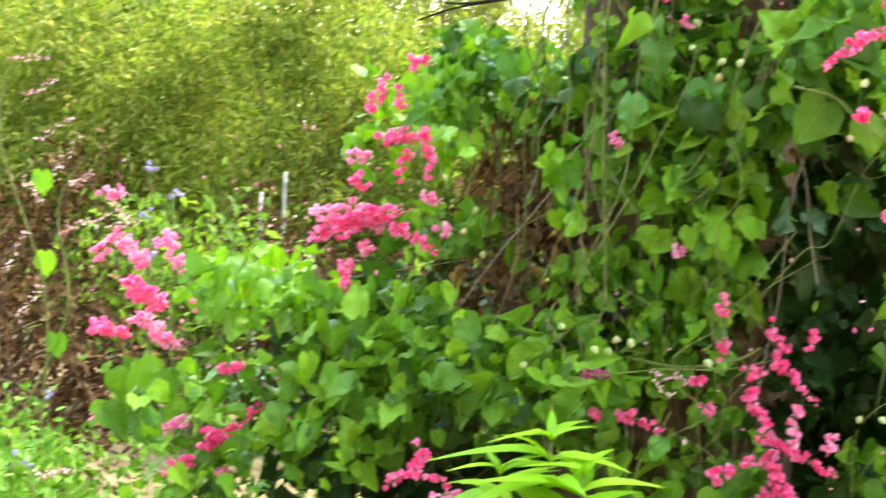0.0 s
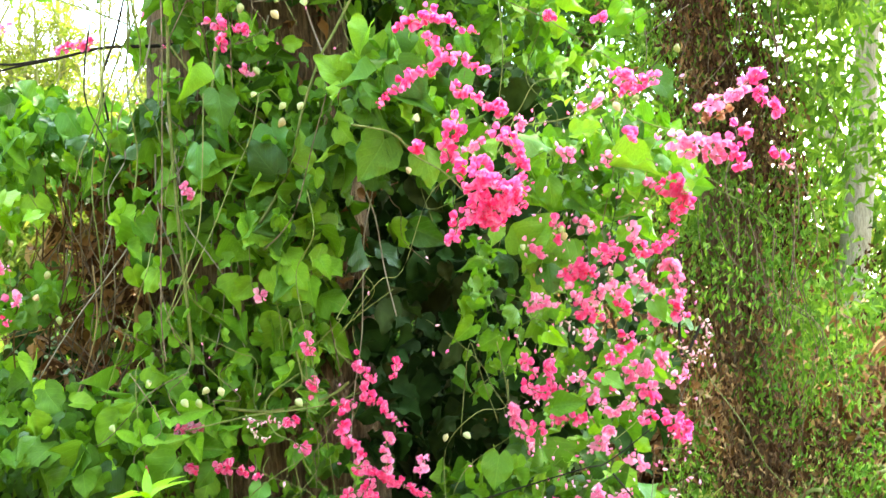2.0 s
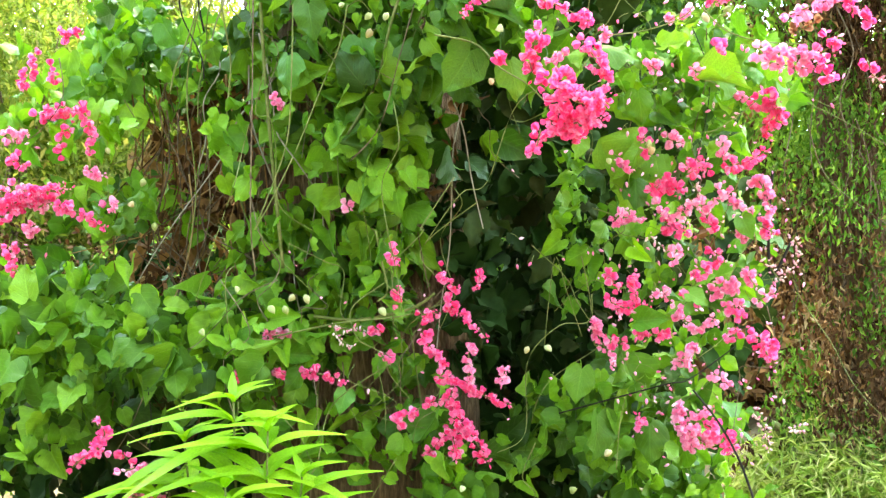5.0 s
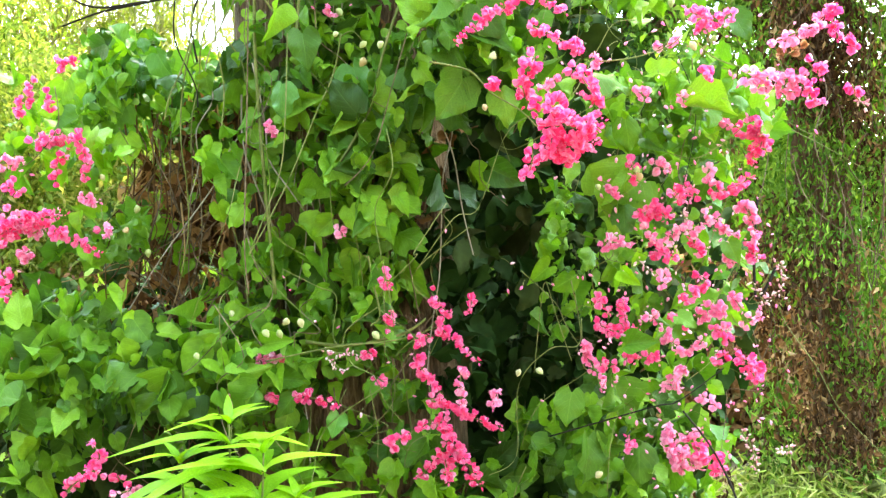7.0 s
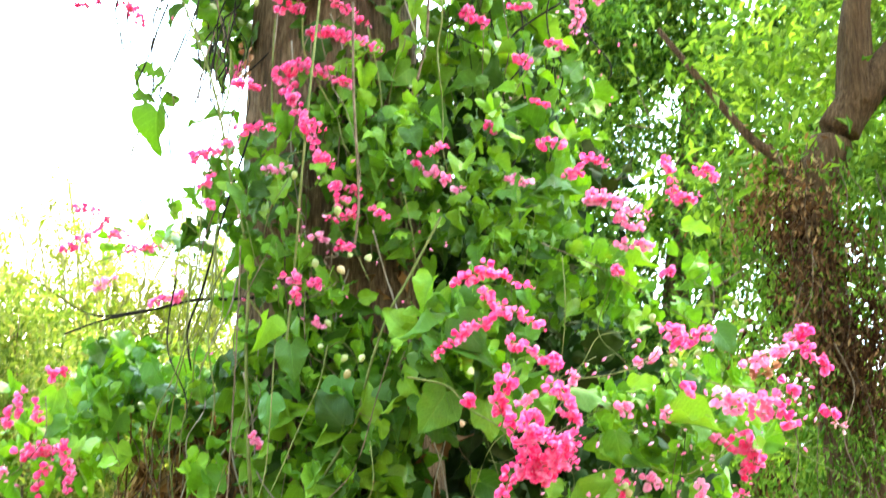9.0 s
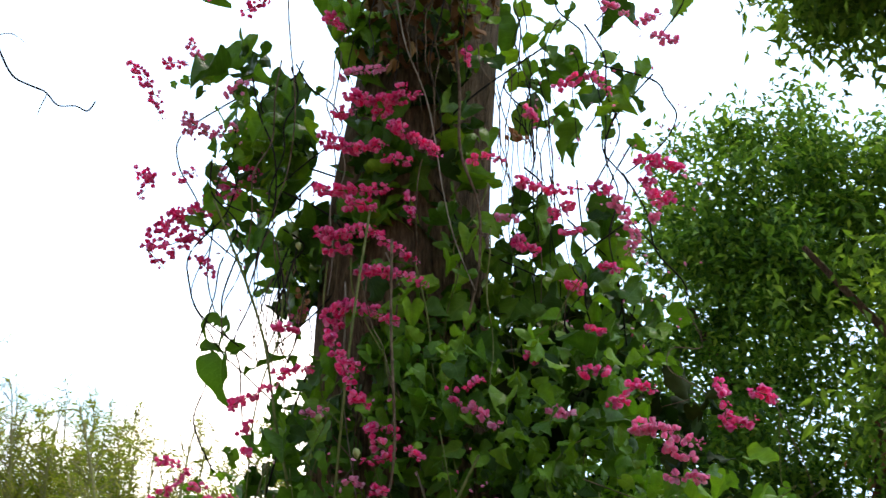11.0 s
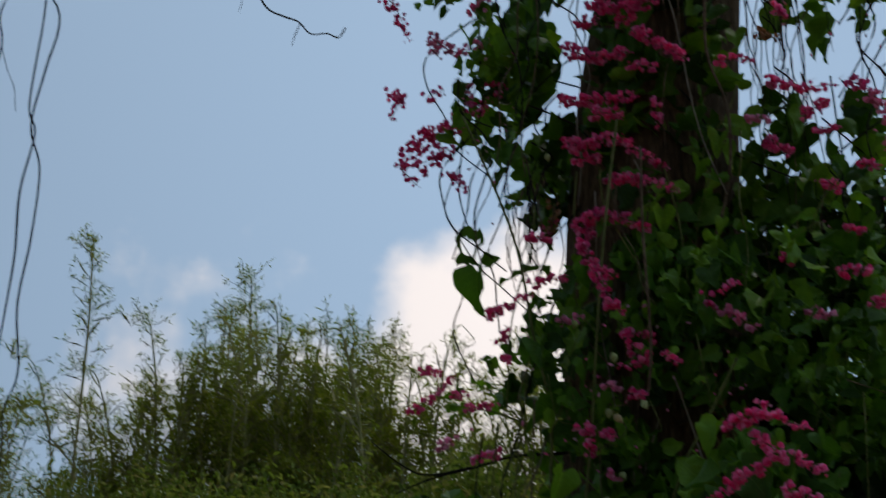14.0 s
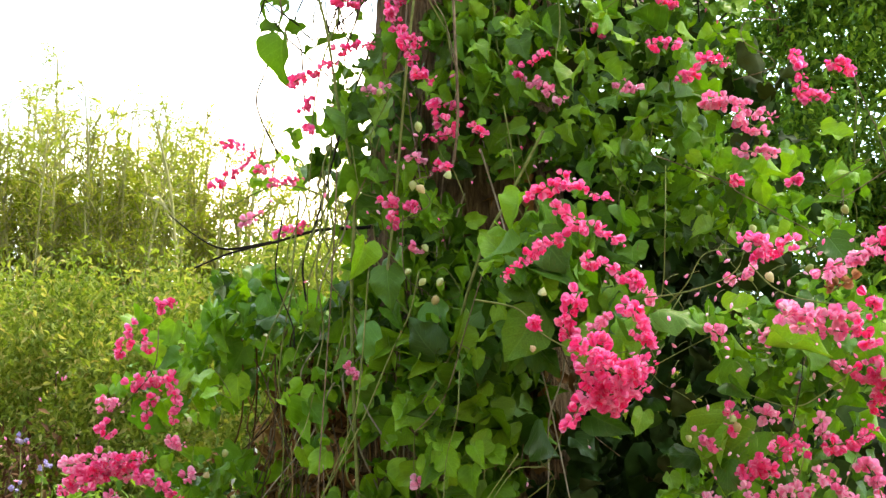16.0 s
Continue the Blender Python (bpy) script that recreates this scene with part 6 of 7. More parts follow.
# ---- bright weed before the vine ----
def build_weed():
    """An upright herb whose long lance-shaped leaves spread in pairs from the nodes and arch over."""
    weed = thing("weed_plant", (-0.40, 2.28, 0), "bright lime-green weed with toothed lance-shaped leaves", "plant")
    shapes = [blade_leaf(12, b, c, 0.05) for b, c in ((0.27, 0.85), (0.30, 1.25), (0.24, 0.60), (0.28, 1.6))]
    shared = [mesh("leaf", v, t, weed_leaf, uv) for v, t, uv in shapes]
    for sx, sy, top, lean, nodes in ((-0.40, 2.28, 1.265, 0.005, 6), (-0.37, 2.25, 1.215, 0.04, 6), (-0.44, 2.26, 1.200, -0.04, 6), (-0.33, 2.24, 1.135, 0.06, 5), (-0.48, 2.24, 1.105, -0.05, 5), (-0.40, 2.21, 1.125, 0.0, 5), (-0.36, 2.20, 1.055, 0.03, 4), (-0.45, 2.20, 1.045, -0.03, 4), (-0.30, 2.22, 1.025, 0.05, 4), (-0.52, 2.22, 1.005, -0.04, 4)):
        line = [(sx, sy, float(ground_height(sx, sy)) - 0.02), (sx + lean * 0.2, sy, 0.5), (sx + lean * 0.6, sy - 0.01, 0.9), (sx + lean, sy - 0.02, top)]
        part("stem", mesh("stem", *tube(line, 0.005, 0.0018, 6, 6)[:2], vine_skin), weed)
        for k in range(nodes):
            p = np.array((sx + lean * (1 - 0.1 * k), sy - 0.02, top - 0.034 * k - 0.004 * k * k))
            for side in range(4 if k else 5):
                a = k * 1.3 + side * (1.57 if k else 1.257) + rng.normal() * 0.55
                rise = (1.4, 1.0, 0.7, 0.45, 0.25, 0.1)[k] + rng.normal() * 0.32
                along = (math.cos(a), math.sin(a) * 0.8 - 0.1, rise)
                rot = Matrix(turns(np.array([along]), np.array([(0.0, -0.35, 1.0)]))[0].tolist()).to_4x4()
                size = rng.uniform(0.85, 1.1) * (0.07, 0.11, 0.13, 0.13, 0.12, 0.105)[k]
                part("leaf", shared[(k + side) % 4], weed, m=Matrix.Translation(p) @ rot @ Matrix.Scale(size, 4))


build_weed()


# ---- shrubs, bamboo and trees behind ----
def leaf_mass(clumps, per, spread, template, size, mat, droop=0.6, name="foliage", parent=None, flat=0.6):
    at = np.concatenate([c + rng.normal(size=(per, 3)) * np.array(spread) * 0.5 for c in clumps])
    rot = turns(rng.normal(size=(len(at), 3)) + (0, 0, -droop), rng.normal(size=(len(at), 3)) * flat + (0, -0.3, 0.8))
    v, t, uv = scatter(template, rot, rng.uniform(size[0], size[1], len(at)), at)
    return part(name, mesh(name, v, t, mat, uv), parent, kind="stuff")


SHORT = blade_leaf(2, 0.48, 0.2)


def lozenge(broad, lift):
    """A far-off leaf: two faces folded along the midrib."""
    v = np.array([(0, 0, 0), (-0.5 * broad, 0.45, lift * broad), (0, 1.0, -0.12), (0.5 * broad, 0.45, lift * broad)])
    return v, np.array([(0, 2, 1), (0, 3, 2)]), np.zeros((4, 2))


NARROW, OLIVE = lozenge(0.16, 0.4), lozenge(0.36, 0.4)


def build_shrub(name, label, place, radii, n, per, mat, size, template=SHORT, twigs=10, skin=dry_skin, spread=0.30):
    """A many-stemmed bush: forked twigs from the foot, leaves in clumps with gaps between."""
    x, y = place
    z0 = float(ground_height(np.array(x), np.array(y)))
    shrub = thing(name, (x, y, z0), label, "shrub", group="shrubs behind the vine")
    centre = np.array((x, y, z0 + radii[2] * 0.95))
    clumps = inside(n, centre, radii)
    clumps[:, 2] = np.maximum(clumps[:, 2], z0 + 0.08)
    for k in range(twigs):
        tip = clumps[rng.integers(n)]
        foot = np.array((x + rng.normal() * radii[0] * 0.25, y + rng.normal() * radii[1] * 0.2, z0 - 0.03))
        mid = foot * 0.5 + tip * 0.5 + (rng.normal() * 0.1, rng.normal() * 0.1, 0.15)
        part("branch", mesh("branch", *tube([foot, mid, tip], 0.02, 0.005, 5, 4)[:2], skin), shrub)
    leaf_mass(clumps, per, (spread, spread, spread * 0.8), template, size, mat, parent=shrub)
    return shrub


def build_bamboo(place, culms, top, reach, wide=0.4, lush=9):
    """A clump of upright culms with nodding tips; short side shoots end in drooping fans of narrow leaves."""
    x, y = place
    z0 = float(ground_height(np.array(x), np.array(y)))
    clump = thing("bamboo_clump", (x, y, z0), "tall clump of thin green-yellow bamboo with airy leaves", "bamboo", group="bamboo grove")
    ats, alongs, feet, outs, longs = [], [], [], [], []
    for k in range(int(culms * 1.55)):
        foot = np.array((x + rng.normal() * wide * 0.95, y + rng.normal() * 0.5, z0 - 0.03))
        tall = (top - z0) * (1.0 if k == 0 else rng.uniform(0.70, 0.97))
        lean = np.append(rng.normal(size=2) * reach * 0.4, 0)
        line = [foot, foot + lean * 0.10 + (0, 0, tall * 0.4), foot + lean * 0.35 + (0, 0, tall * 0.78), foot + lean * 0.65 + (0, 0, tall * 0.95), foot + lean * 0.85 + (0, 0, tall), foot + lean * 1.15 + (rng.normal() * 0.12, 0, tall - 0.12)]
        part("culm", mesh("culm", *tube(line, rng.uniform(0.016, 0.027), 0.004, 6, 6)[:2], culm_skin), clump)
        path = smooth_line(line, 30)
        run = np.concatenate([[0], np.cumsum(np.linalg.norm(np.diff(path, axis=0), axis=1))])
        phase, beat = rng.uniform(0, 6.28), rng.uniform(14, 30)
        for s in np.arange(0.30, 1.0, 0.0155):
            p = path[min(len(path) - 1, int(np.searchsorted(run, s * run[-1])))]
            for _ in range((3 if s > 0.42 else 2) if math.sin(s * beat + phase) > -0.35 else 1):
                out = rng.normal(size=3) * (1, 1, 0.4) + (0, 0, 1.15)
                out /= np.linalg.norm(out)
                shoot = rng.uniform(0.10, 0.85) * (1.2 - s * 0.85)
                feet.append(p), outs.append(out), longs.append(shoot)
                m = lush
                ats.append(p + out * shoot * rng.uniform(0.45, 1.05, (m, 1)) + rng.normal(size=(m, 3)) * 0.025)
                alongs.append(out * 0.6 + rng.normal(size=(m, 3)) * 0.42 + (0, 0, -0.25))
    at, along = np.concatenate(ats), np.concatenate(alongs)
    rot = turns(along, rng.normal(size=(len(at), 3)) + (0, 0, 0.6))
    v, t, uv = scatter(NARROW, rot, rng.uniform(0.055, 0.115, len(at)), at)
    part("foliage", mesh("foliage", v, t, bamboo_leaf, uv), clump, kind="stuff")
    v, t, uv = scatter(SLIVER, turns(np.array(outs), rng.normal(size=(len(outs), 3))), np.array(longs), np.array(feet))
    part("side_growth", mesh("side_growth", v, t, culm_skin), clump, kind="stuff")


SLIVER = lozenge(0.035, 0.5)
for x, y, culms, top, reach, wide in ((-14.4, 14.5, 10, 6.2, 1.6, 0.7), (-13.0, 14.2, 6, 6.7, 1.8, 0.5), (-11.7, 14.3, 6, 6.6, 1.8, 0.5), (-10.75, 14.1, 4, 6.45, 1.1, 0.25), (-10.2, 14.6, 10, 6.6, 0.9, 0.4), (-9.3, 14.0, 17, 7.75, 0.7, 0.45), (-8.75, 14.7, 14, 7.1, 0.7, 0.4), (-8.1, 13.9, 17, 7.35, 0.7, 0.42), (-7.55, 14.5, 13, 6.9, 0.7, 0.35), (-6.75, 14.0, 6, 6.95, 0.7, 0.3), (-6.3, 14.5, 9, 6.3, 1.1, 0.4), (-5.6, 14.0, 7, 6.6, 1.4, 0.4), (-4.9, 14.4, 10, 6.3, 1.3, 0.5), (-4.1, 14.4, 10, 6.2, 1.3, 0.5), (-3.5, 14.9, 9, 6.0, 1.3, 0.5), (-2.2, 14.6, 9, 5.8, 1.3, 0.6), (-1.2, 14.8, 8, 5.6, 1.3, 0.6), (-16.5, 15.0, 9, 6.0, 1.6, 0.7), (-3.0, 14.5, 8, 5.3, 1.5, 0.6)):
    build_bamboo((x, y), culms, top, reach, wide)

for x, y, r, n in ((-8.0, 13.3, (2.2, 0.6, 1.85), 110), (-5.2, 13.2, (2.2, 0.6, 1.85), 110), (-2.6, 13.2, (2.0, 0.6, 1.8), 100), (-10.0, 12.6, (2.2, 0.7, 1.85), 100), (-6.8, 12.4, (2.2, 0.7, 1.85), 100), (-3.6, 12.2, (2.0, 0.7, 1.7), 90), (-0.8, 12.2, (2.0, 0.7, 1.9), 80), (-11.5, 11.5, (1.8, 0.9, 1.9), 90), (-8.6, 11.2, (1.9, 0.9, 1.8), 100), (-6.2, 10.8, (1.7, 0.9, 1.7), 90), (-4.2, 10.5, (1.6, 0.9, 1.8), 80), (-2.2, 10.8, (1.6, 0.9, 1.7), 80), (-14.5, 12.0, (2.0, 1.0, 1.8), 90), (-0.4, 10.5, (1.5, 0.9, 1.6), 70)):
    build_shrub("brush", "tangled olive-green brush with dry yellowish tips", (x, y), r, n, 270, brush_leaf, (0.05, 0.11), OLIVE, 14, spread=0.42)
for x, y, r, n in ((-3.0, 7.6, (0.8, 0.5, 0.75), 34), (-2.0, 8.2, (0.8, 0.5, 0.7), 30), (-4.4, 6.6, (0.9, 0.5, 0.75), 34), (-3.4, 5.4, (0.6, 0.4, 0.62), 26)):
    build_shrub("dry_thicket", "dead brown brushwood with withered leaves", (x, y), r, n, 120, dry_dark, (0.03, 0.075), SHORT, 26, spread=0.3)
build_shrub("leafy_shrub", "fresh green bush with small leaves", (-3.4, 7.0), (0.7, 0.45, 0.75), 40, 60, light_leaf, (0.05, 0.10), SHORT, 12, spread=0.34)
build_shrub("leafy_shrub", "fresh green bush with small leaves", (-1.6, 6.2), (0.8, 0.5, 0.75), 46, 60, light_leaf, (0.05, 0.10), SHORT, 12, spread=0.34)
for x, y, r, n in ((-1.85, 3.0, (0.35, 0.35, 0.60), 46), (-1.45, 2.75, (0.35, 0.30, 0.58), 46), (-2.3, 3.4, (0.40, 0.35, 0.56), 46), (-1.65, 2.35, (0.30, 0.25, 0.54), 36), (-2.7, 4.0, (0.45, 0.35, 0.50), 40)):
    build_shrub("low_weeds", "low patch of small-leaved green weeds", (x, y), r, n, 55, herb_leaf, (0.025, 0.05), SHORT, 14, vine_skin, 0.16)


def build_tree(name, label, place, line, r0, r1, skin, limbs, clumps, per, spread, mat, size, template=SHORT):
    x, y = place
    z0 = float(ground_height(np.array(x), np.array(y)))
    tree = thing(name, (x, y, z0), label, "tree", group="trees behind the vine")
    part("trunk", mesh("trunk", *tube([(x, y, z0 - 0.1)] + line, r0, r1, 18, 7, 0.14, len(line))[:2], skin), tree)
    for k, (pts, a, b) in enumerate(limbs):
        part("limb", mesh("limb", *tube(pts, a, b, 9, 6, 0.1, k)[:2], skin), tree)
    if len(clumps):
        leaf_mass(np.array(clumps), per, spread, template, size, mat, parent=tree, name="crown")
    return tree


# forked brown trunk with a feathery crown
crown = np.concatenate([inside(20, (1.9, 5.6, 4.2), (0.9, 0.6, 0.7)), inside(22, (2.5, 5.4, 5.2), (0.5, 0.4, 0.7)), inside(16, (1.75, 5.3, 5.0), (0.35, 0.3, 0.6)), inside(7, (2.6, 5.8, 3.3), (0.7, 0.5, 1.0)), inside(14, (2.05, 4.9, 2.9), (0.35, 0.2, 0.8)), inside(26, (2.0, 5.3, 3.5), (0.5, 0.35, 0.7)), inside(10, (1.25, 5.2, 3.3), (0.25, 0.2, 0.6)), inside(20, (1.5, 5.3, 2.0), (0.6, 0.2, 0.8)), inside(26, (1.27, 5.5, 5.39), (0.22, 0.25, 0.22))])
build_tree("forked_tree", "brown ridged trunk forking under feathery light-green foliage", (1.55, 5.0), [(1.54, 5.0, 1.2), (1.49, 5.0, 2.1), (1.44, 5.0, 2.9), (1.55, 5.0, 3.28), (1.72, 5.0, 3.52), (1.95, 5.05, 3.8), (2.4, 5.2, 4.6), (2.7, 5.4, 5.6)], 0.125, 0.045, bark_brown,
           [([(1.66, 5.0, 3.42), (1.69, 5.0, 3.8), (1.74, 5.0, 4.2), (1.7, 5.2, 5.4)], 0.085, 0.03), ([(1.44, 5.0, 2.9), (1.34, 5.02, 3.2), (1.2, 5.05, 3.36), (0.9, 5.2, 3.9)], 0.035, 0.012), ([(1.8, 5.0, 3.55), (1.95, 4.95, 3.3), (2.1, 4.9, 3.05)], 0.05, 0.02)],
           crown, 100, (0.26, 0.26, 0.22), light_leaf, (0.05, 0.095), OLIVE)
# dense dark tree behind
crown = np.concatenate([inside(150, (1.25, 9.3, 4.4), (1.5, 1.2, 2.5)), inside(14, (3.9, 9.4, 4.2), (1.3, 0.9, 1.7)), inside(24, (2.5, 9.5, 5.0), (0.9, 0.9, 1.0)), inside(56, (0.95, 9.3, 6.0), (0.95, 0.9, 1.05)), inside(34, (2.3, 9.4, 6.2), (1.1, 0.9, 0.9)), inside(40, (0.9, 9.0, 2.4), (1.1, 0.7, 1.0)), inside(60, (0.35, 9.2, 3.7), (0.9, 0.8, 1.5))])
build_tree("broadleaf_tree", "dense dark green broadleaf tree with drooping leaves", (1.5, 9.6), [(1.55, 9.6, 1.6), (1.5, 9.5, 3.4), (1.8, 9.5, 5.6)], 0.22, 0.06, bark,
           [([(1.5, 9.5, 2.8), (0.8, 9.4, 4.2), (0.3, 9.3, 5.4)], 0.1, 0.03), ([(1.5, 9.5, 3.2), (2.4, 9.4, 4.6), (3.2, 9.3, 5.8)], 0.1, 0.03), ([(2.1, 9.4, 4.1), (2.9, 9.3, 3.75), (3.5, 9.2, 3.9), (4.2, 9.2, 3.5)], 0.05, 0.015), ([(2.9, 9.3, 3.75), (3.4, 9.3, 3.3), (3.9, 9.2, 3.25)], 0.03, 0.01), ([(2.4, 9.4, 4.6), (3.2, 9.2, 4.3), (3.9, 9.2, 4.6)], 0.035, 0.01), ([(3.4, 9.3, 3.3), (3.45, 9.3, 2.9), (3.8, 9.3, 2.6)], 0.02, 0.006)],
           crown, 215, (0.29, 0.29, 0.22), tree_leaf, (0.05, 0.10), lozenge(0.42, 0.35))
build_tree("pale_tree", "smooth pale grey-brown trunk standing in undergrowth", (3.05, 8.0), [(3.05, 8.0, 1.1), (3.13, 8.0, 1.58), (3.26, 8.0, 2.34), (3.34, 8.0, 2.95), (3.5, 8.0, 4.2)], 0.12, 0.07, bark_pale,
           [([(3.35, 8.0, 2.4), (2.9, 7.9, 2.75), (2.5, 7.8, 2.8)], 0.05, 0.02)], inside(50, (3.3, 8.2, 4.4), (1.2, 0.8, 1.2)), 70, (0.45, 0.4, 0.35), light_leaf, (0.05, 0.10))


def build_trunk_cover():
    """Dry creeper that wraps the forked trunk."""
    cover = thing("dry_creeper", (1.55, 4.9, 0.2), "withered brown creeper wrapping the forked trunk", "creeper")
    for name, tufts, per, mat, size in (("withered_leaves", 150, 70, dead_leaf, (0.016, 0.048)), ("dry_leaves", 130, 70, dry_dark, (0.016, 0.046)), ("green_leaves", 90, 50, herb_leaf, (0.016, 0.042)), ("dull_leaves", 130, 55, light_leaf, (0.014, 0.042))):
        a, z = rng.normal(size=tufts) * 0.9 - math.pi / 2, rng.uniform(0.25, 3.1, tufts)
        band = np.sin(4.1 * z + 2.3 * a + 1.0) + 0.5 * np.sin(9.0 * z)
        keep = band > -0.3 if name in ("withered_leaves", "dry_leaves") else band < 0.6
        a, z = a[keep], z[keep]
        tufts = len(a)
        r = 0.16 + np.abs(rng.normal(size=tufts)) * (0.05 + 0.13 * (z < 1.75))
        heart = np.stack([1.56 - 0.04 * z + 1.5 * r * np.cos(a), 5.0 + r * np.sin(a), z], 1)
        at = np.repeat(heart, per, 0) + rng.normal(size=(tufts * per, 3)) * (0.045, 0.04, 0.08)
        n = len(at)
        rot = turns(rng.normal(size=(n, 3)) * 0.6 + (0, 0, -1), rng.normal(size=(n, 3)) + (0, -0.8, 0))
        v, t, uv = scatter(OLIVE, rot, rng.uniform(*size, n), at)
        part(name, mesh(name, v, t, mat, uv), cover, kind="stuff")
    for k in range(40):
        x = 1.55 + rng.normal() * 0.2
        top, y, long = rng.uniform(1.4, 3.4), 4.8 + rng.normal() * 0.05, rng.uniform(0.5, 1.1)
        line = [(x + rng.normal() * 0.03, y + rng.normal() * 0.02, max(0.3, top - s * long)) for s in np.linspace(0, 1, 6)]
        part("strand", mesh("strand", *tube(line, 0.0028, 0.0014, 5, 5)[:2], dry_skin), cover)


build_trunk_cover()
for x, y, r, n in ((2.35, 6.0, (0.45, 0.35, 0.42), 30), (1.15, 5.9, (0.45, 0.3, 0.45), 30), (1.95, 6.5, (0.5, 0.35, 0.5), 30)):
    build_shrub("dry_thicket", "dead russet brushwood with withered fern-like leaves", (x, y), r, n, 60, dead_leaf, (0.05, 0.11), SHORT, 18, spread=0.26)
for x, y, r, n in ((3.0, 8.4, (1.2, 0.5, 1.3), 59), (2.0, 7.9, (0.9, 0.4, 1.2), 59), (2.6, 6.9, (0.8, 0.4, 0.42), 40), (3.4, 6.6, (0.7, 0.4, 0.38), 34), (1.4, 7.2, (0.8, 0.4, 1.1), 50), (0.2, 7.4, (0.9, 0.4, 1.0), 50), (3.2, 7.2, (0.8, 0.5, 0.32), 34), (2.3, 8.8, (0.9, 0.5, 0.8), 46), (4.2, 9.0, (1.2, 0.7, 0.9), 60), (1.0, 7.6, (0.7, 0.4, 0.9), 40), (3.2, 10.5, (1.5, 0.8, 1.0), 60), (5.6, 10.5, (1.6, 0.8, 1.3), 60)):
    build_shrub("leafy_shrub", "fresh green bush with small leaves", (x, y), r, n, 90, light_leaf if n < 60 else brush_leaf, (0.05, 0.10), SHORT, 10, spread=0.34)
for x, y, r, n in ((2.05, 5.3, (0.40, 0.25, 0.12), 26), (2.5, 5.6, (0.40, 0.30, 0.12), 26), (1.85, 4.6, (0.3, 0.2, 0.08), 18), (1.15, 4.2, (0.22, 0.2, 0.12), 18), (1.5, 4.35, (0.25, 0.15, 0.08), 18), (1.05, 3.7, (0.25, 0.2, 0.16), 22), (1.35, 3.85, (0.25, 0.2, 0.10), 20), (0.9, 3.3, (0.2, 0.2, 0.2), 20)):
    build_shrub("low_weeds", "low patch of small-leaved green weeds", (x, y), r, n, 45, herb_leaf, (0.03, 0.06), SHORT, 8, vine_skin, 0.16)


for x, y, s in ((1.25, 4.82, 0.14), (1.38, 4.90, 0.15), (1.52, 4.98, 0.15), (1.71, 5.20, 0.16), (1.24, 4.66, 0.15), (1.37, 4.72, 0.16), (1.50, 4.74, 0.11), (1.16, 4.66, 0.13), (1.26, 4.60, 0.16), (1.39, 4.60, 0.14), (1.49, 4.60, 0.16), (1.15, 4.78, 0.12), (1.08, 4.76, 0.13)):
    build_shrub("grass_tuft", "tuft of pale yellow-green grass on stony soil", (x, y), (s, s, s * 0.6), 16, 46, dry_grass, (0.04, 0.11), lozenge(0.10, 0.3), 3, vine_skin, 0.10)
for x, y, s in ((1.35, 4.94, 0.12), (1.62, 5.10, 0.12), (1.34, 4.78, 0.12), (1.60, 4.86, 0.12), (1.36, 4.72, 0.12), (1.59, 4.72, 0.12)):
    build_shrub("low_weeds", "low patch of small-leaved green weeds", (x, y), (s, s, s * 0.7), 14, 40, herb_leaf, (0.025, 0.055), SHORT, 4, vine_skin, 0.10)


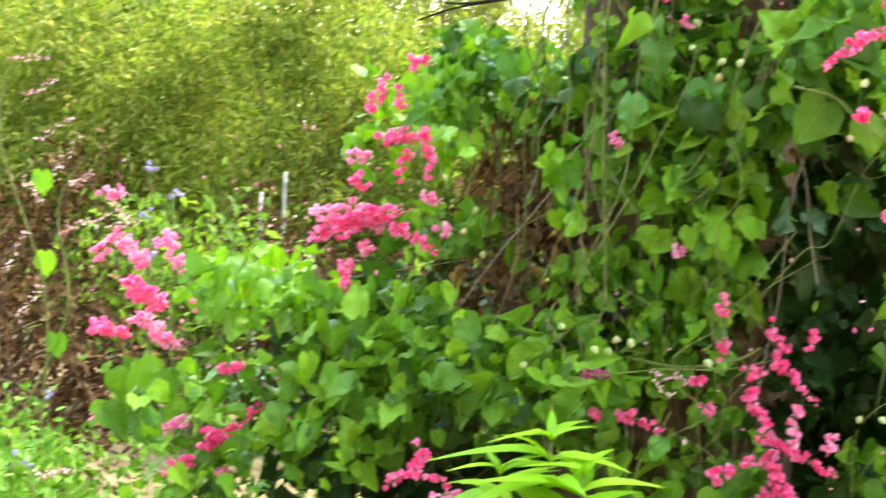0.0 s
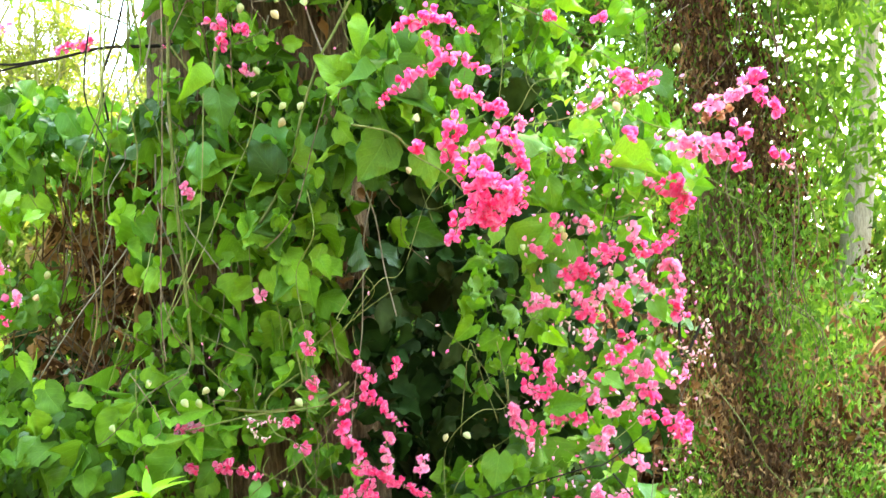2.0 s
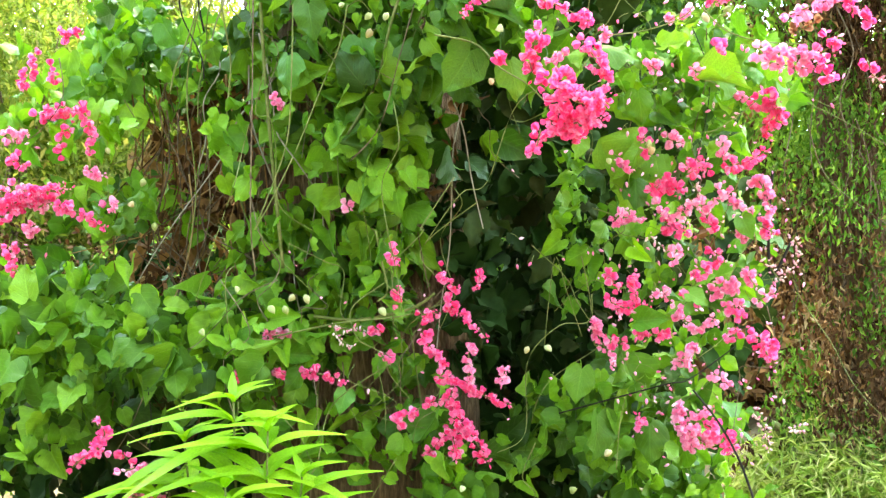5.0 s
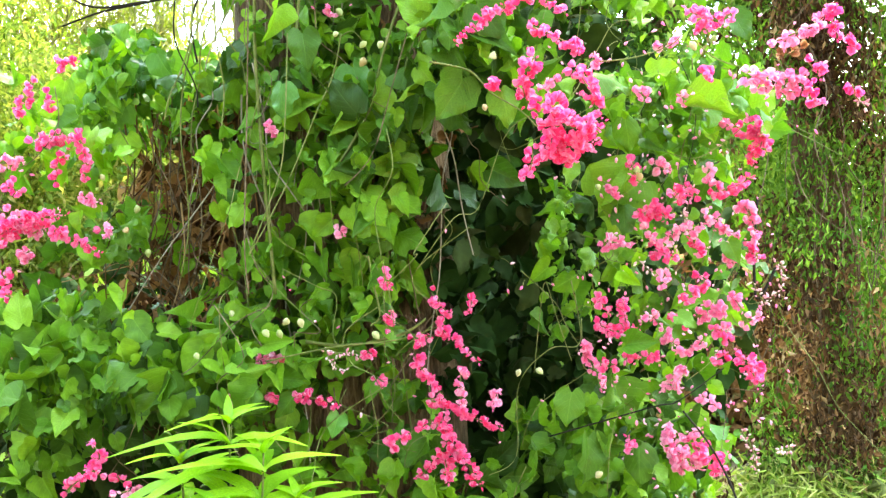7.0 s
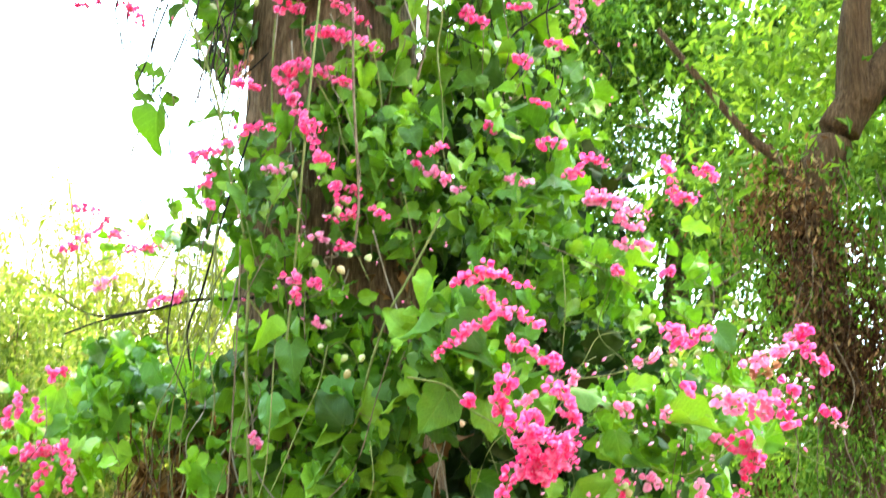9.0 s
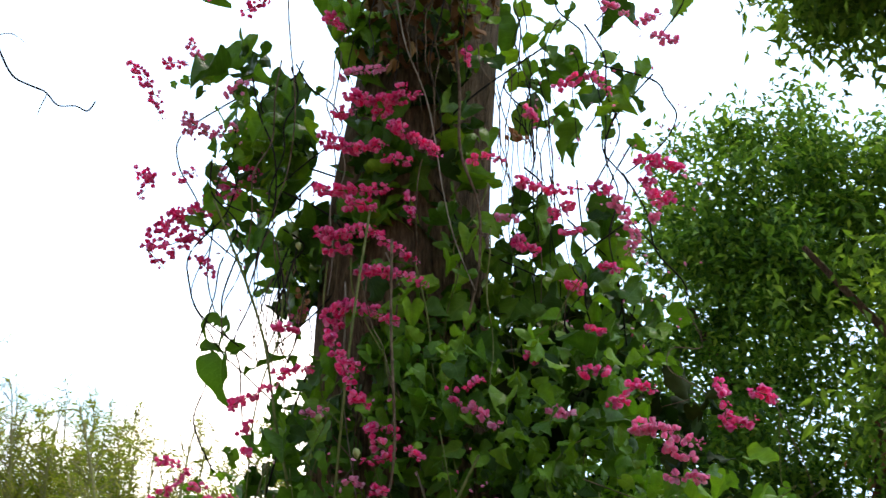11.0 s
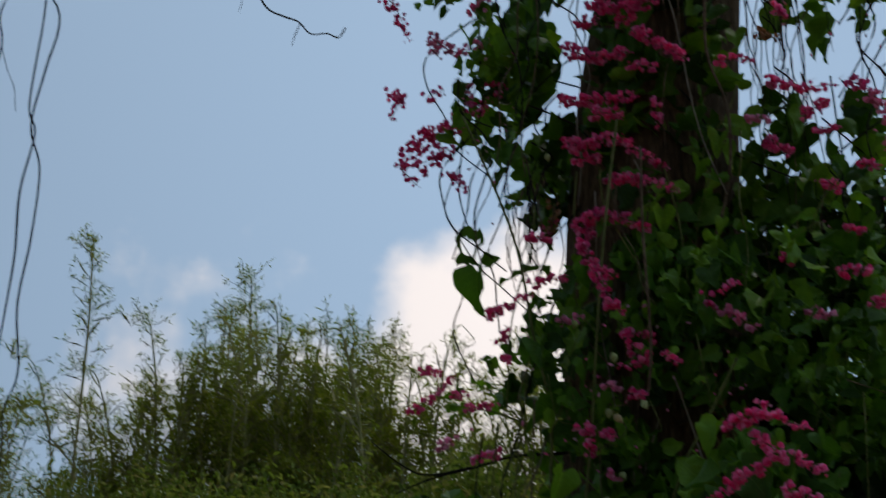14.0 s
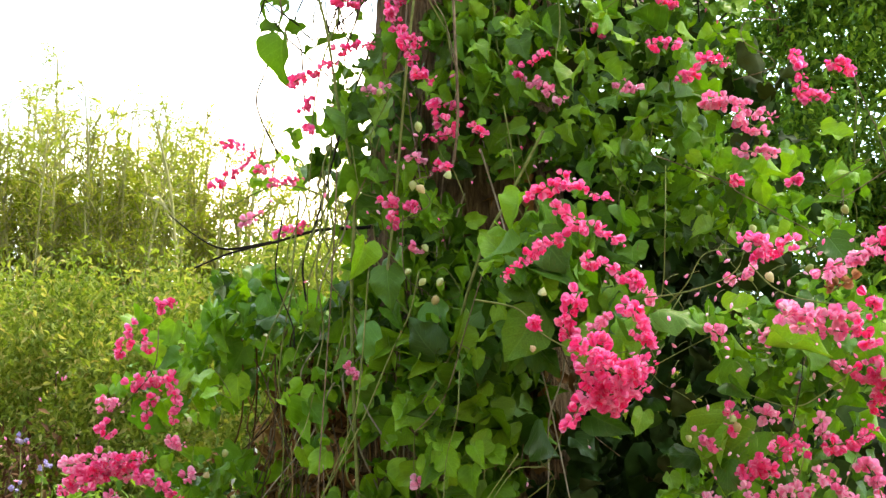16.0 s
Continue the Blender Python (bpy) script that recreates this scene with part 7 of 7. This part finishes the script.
def build_rocks():
    for k, (x, y, s) in enumerate(((1.62, 4.5, 0.11), (1.80, 4.75, 0.14), (1.98, 4.35, 0.08), (1.45, 4.15, 0.07), (2.15, 4.9, 0.12), (1.72, 4.1, 0.05), (1.3, 4.5, 0.05))):
        bm = bmesh.new()
        bmesh.ops.create_icosphere(bm, subdivisions=3, radius=1)
        for v in bm.verts:
            v.co *= 1 + 0.22 * noise.noise(v.co * 1.6 + Vector((k * 7, 0, 0))) + 0.08 * noise.noise(v.co * 5)
            v.co.z *= 0.65
        me = bpy.data.meshes.new("rock")
        bm.to_mesh(me)
        bm.free()
        me.materials.append(rubble)
        ob = new("rock", me)
        ob.matrix_basis = Matrix.Translation((x, y, float(ground_height(np.array(x), np.array(y))) + s * 0.3)) @ pose(0, 0, 0, 0, 0, k * 50) @ Matrix.Scale(s, 4)
        tagged(ob, "pale weathered lump of rubble on the ground", "rock", "rubble by the trees")


build_rocks()


def build_stakes():
    for x, y, top in ((-3.50, 9.0, 2.20), (-3.72, 9.1, 2.05)):
        z0 = float(ground_height(np.array(x), np.array(y)))
        ob = new("stake", mesh("stake", *tube([(0, 0, -0.1), (0.01, 0, (top - z0) * 0.5), (0.0, 0, top - z0)], 0.016, 0.013, 7, 5, 0.1, 2)[:2], stake_wood))
        ob.location = (x, y, z0)
        tagged(ob, "weathered pale wooden stake standing in brush", "stake", "stakes")


build_stakes()


def build_violets():
    plant = thing("violet_flowers", (-2.1, 3.7, 0.3), "sparse violet-blue wildflowers on thin stalks", "wildflower")
    for x, y, z in ((-2.08, 4.00, 1.84), (-2.08, 4.00, 1.69), (-1.99, 4.00, 1.76), (-2.06, 4.00, 1.55), (-2.30, 3.8, 1.06), (-2.05, 3.2, 0.95), (-2.0, 3.2, 0.96)):
        at = inside(5, (x, y, z), (0.025, 0.02, 0.025))
        v, t, uv = scatter(OPEN, turns(rng.normal(size=(5, 3)), rng.normal(size=(5, 3)) + (0, -1.5, 0)), rng.uniform(0.012, 0.018, 5), at)
        head = part("flower_head", mesh("flower_head", v, t, violet), plant)
        g = float(ground_height(np.array(x), np.array(y)))
        part("stalk", mesh("stalk", *tube([(x, y, z), (x + 0.03, y + 0.02, (z + g) / 2), (x + 0.02, y + 0.05, g - 0.02)], 0.002, 0.004, 4, 4)[:2], vine_skin), head)


build_violets()
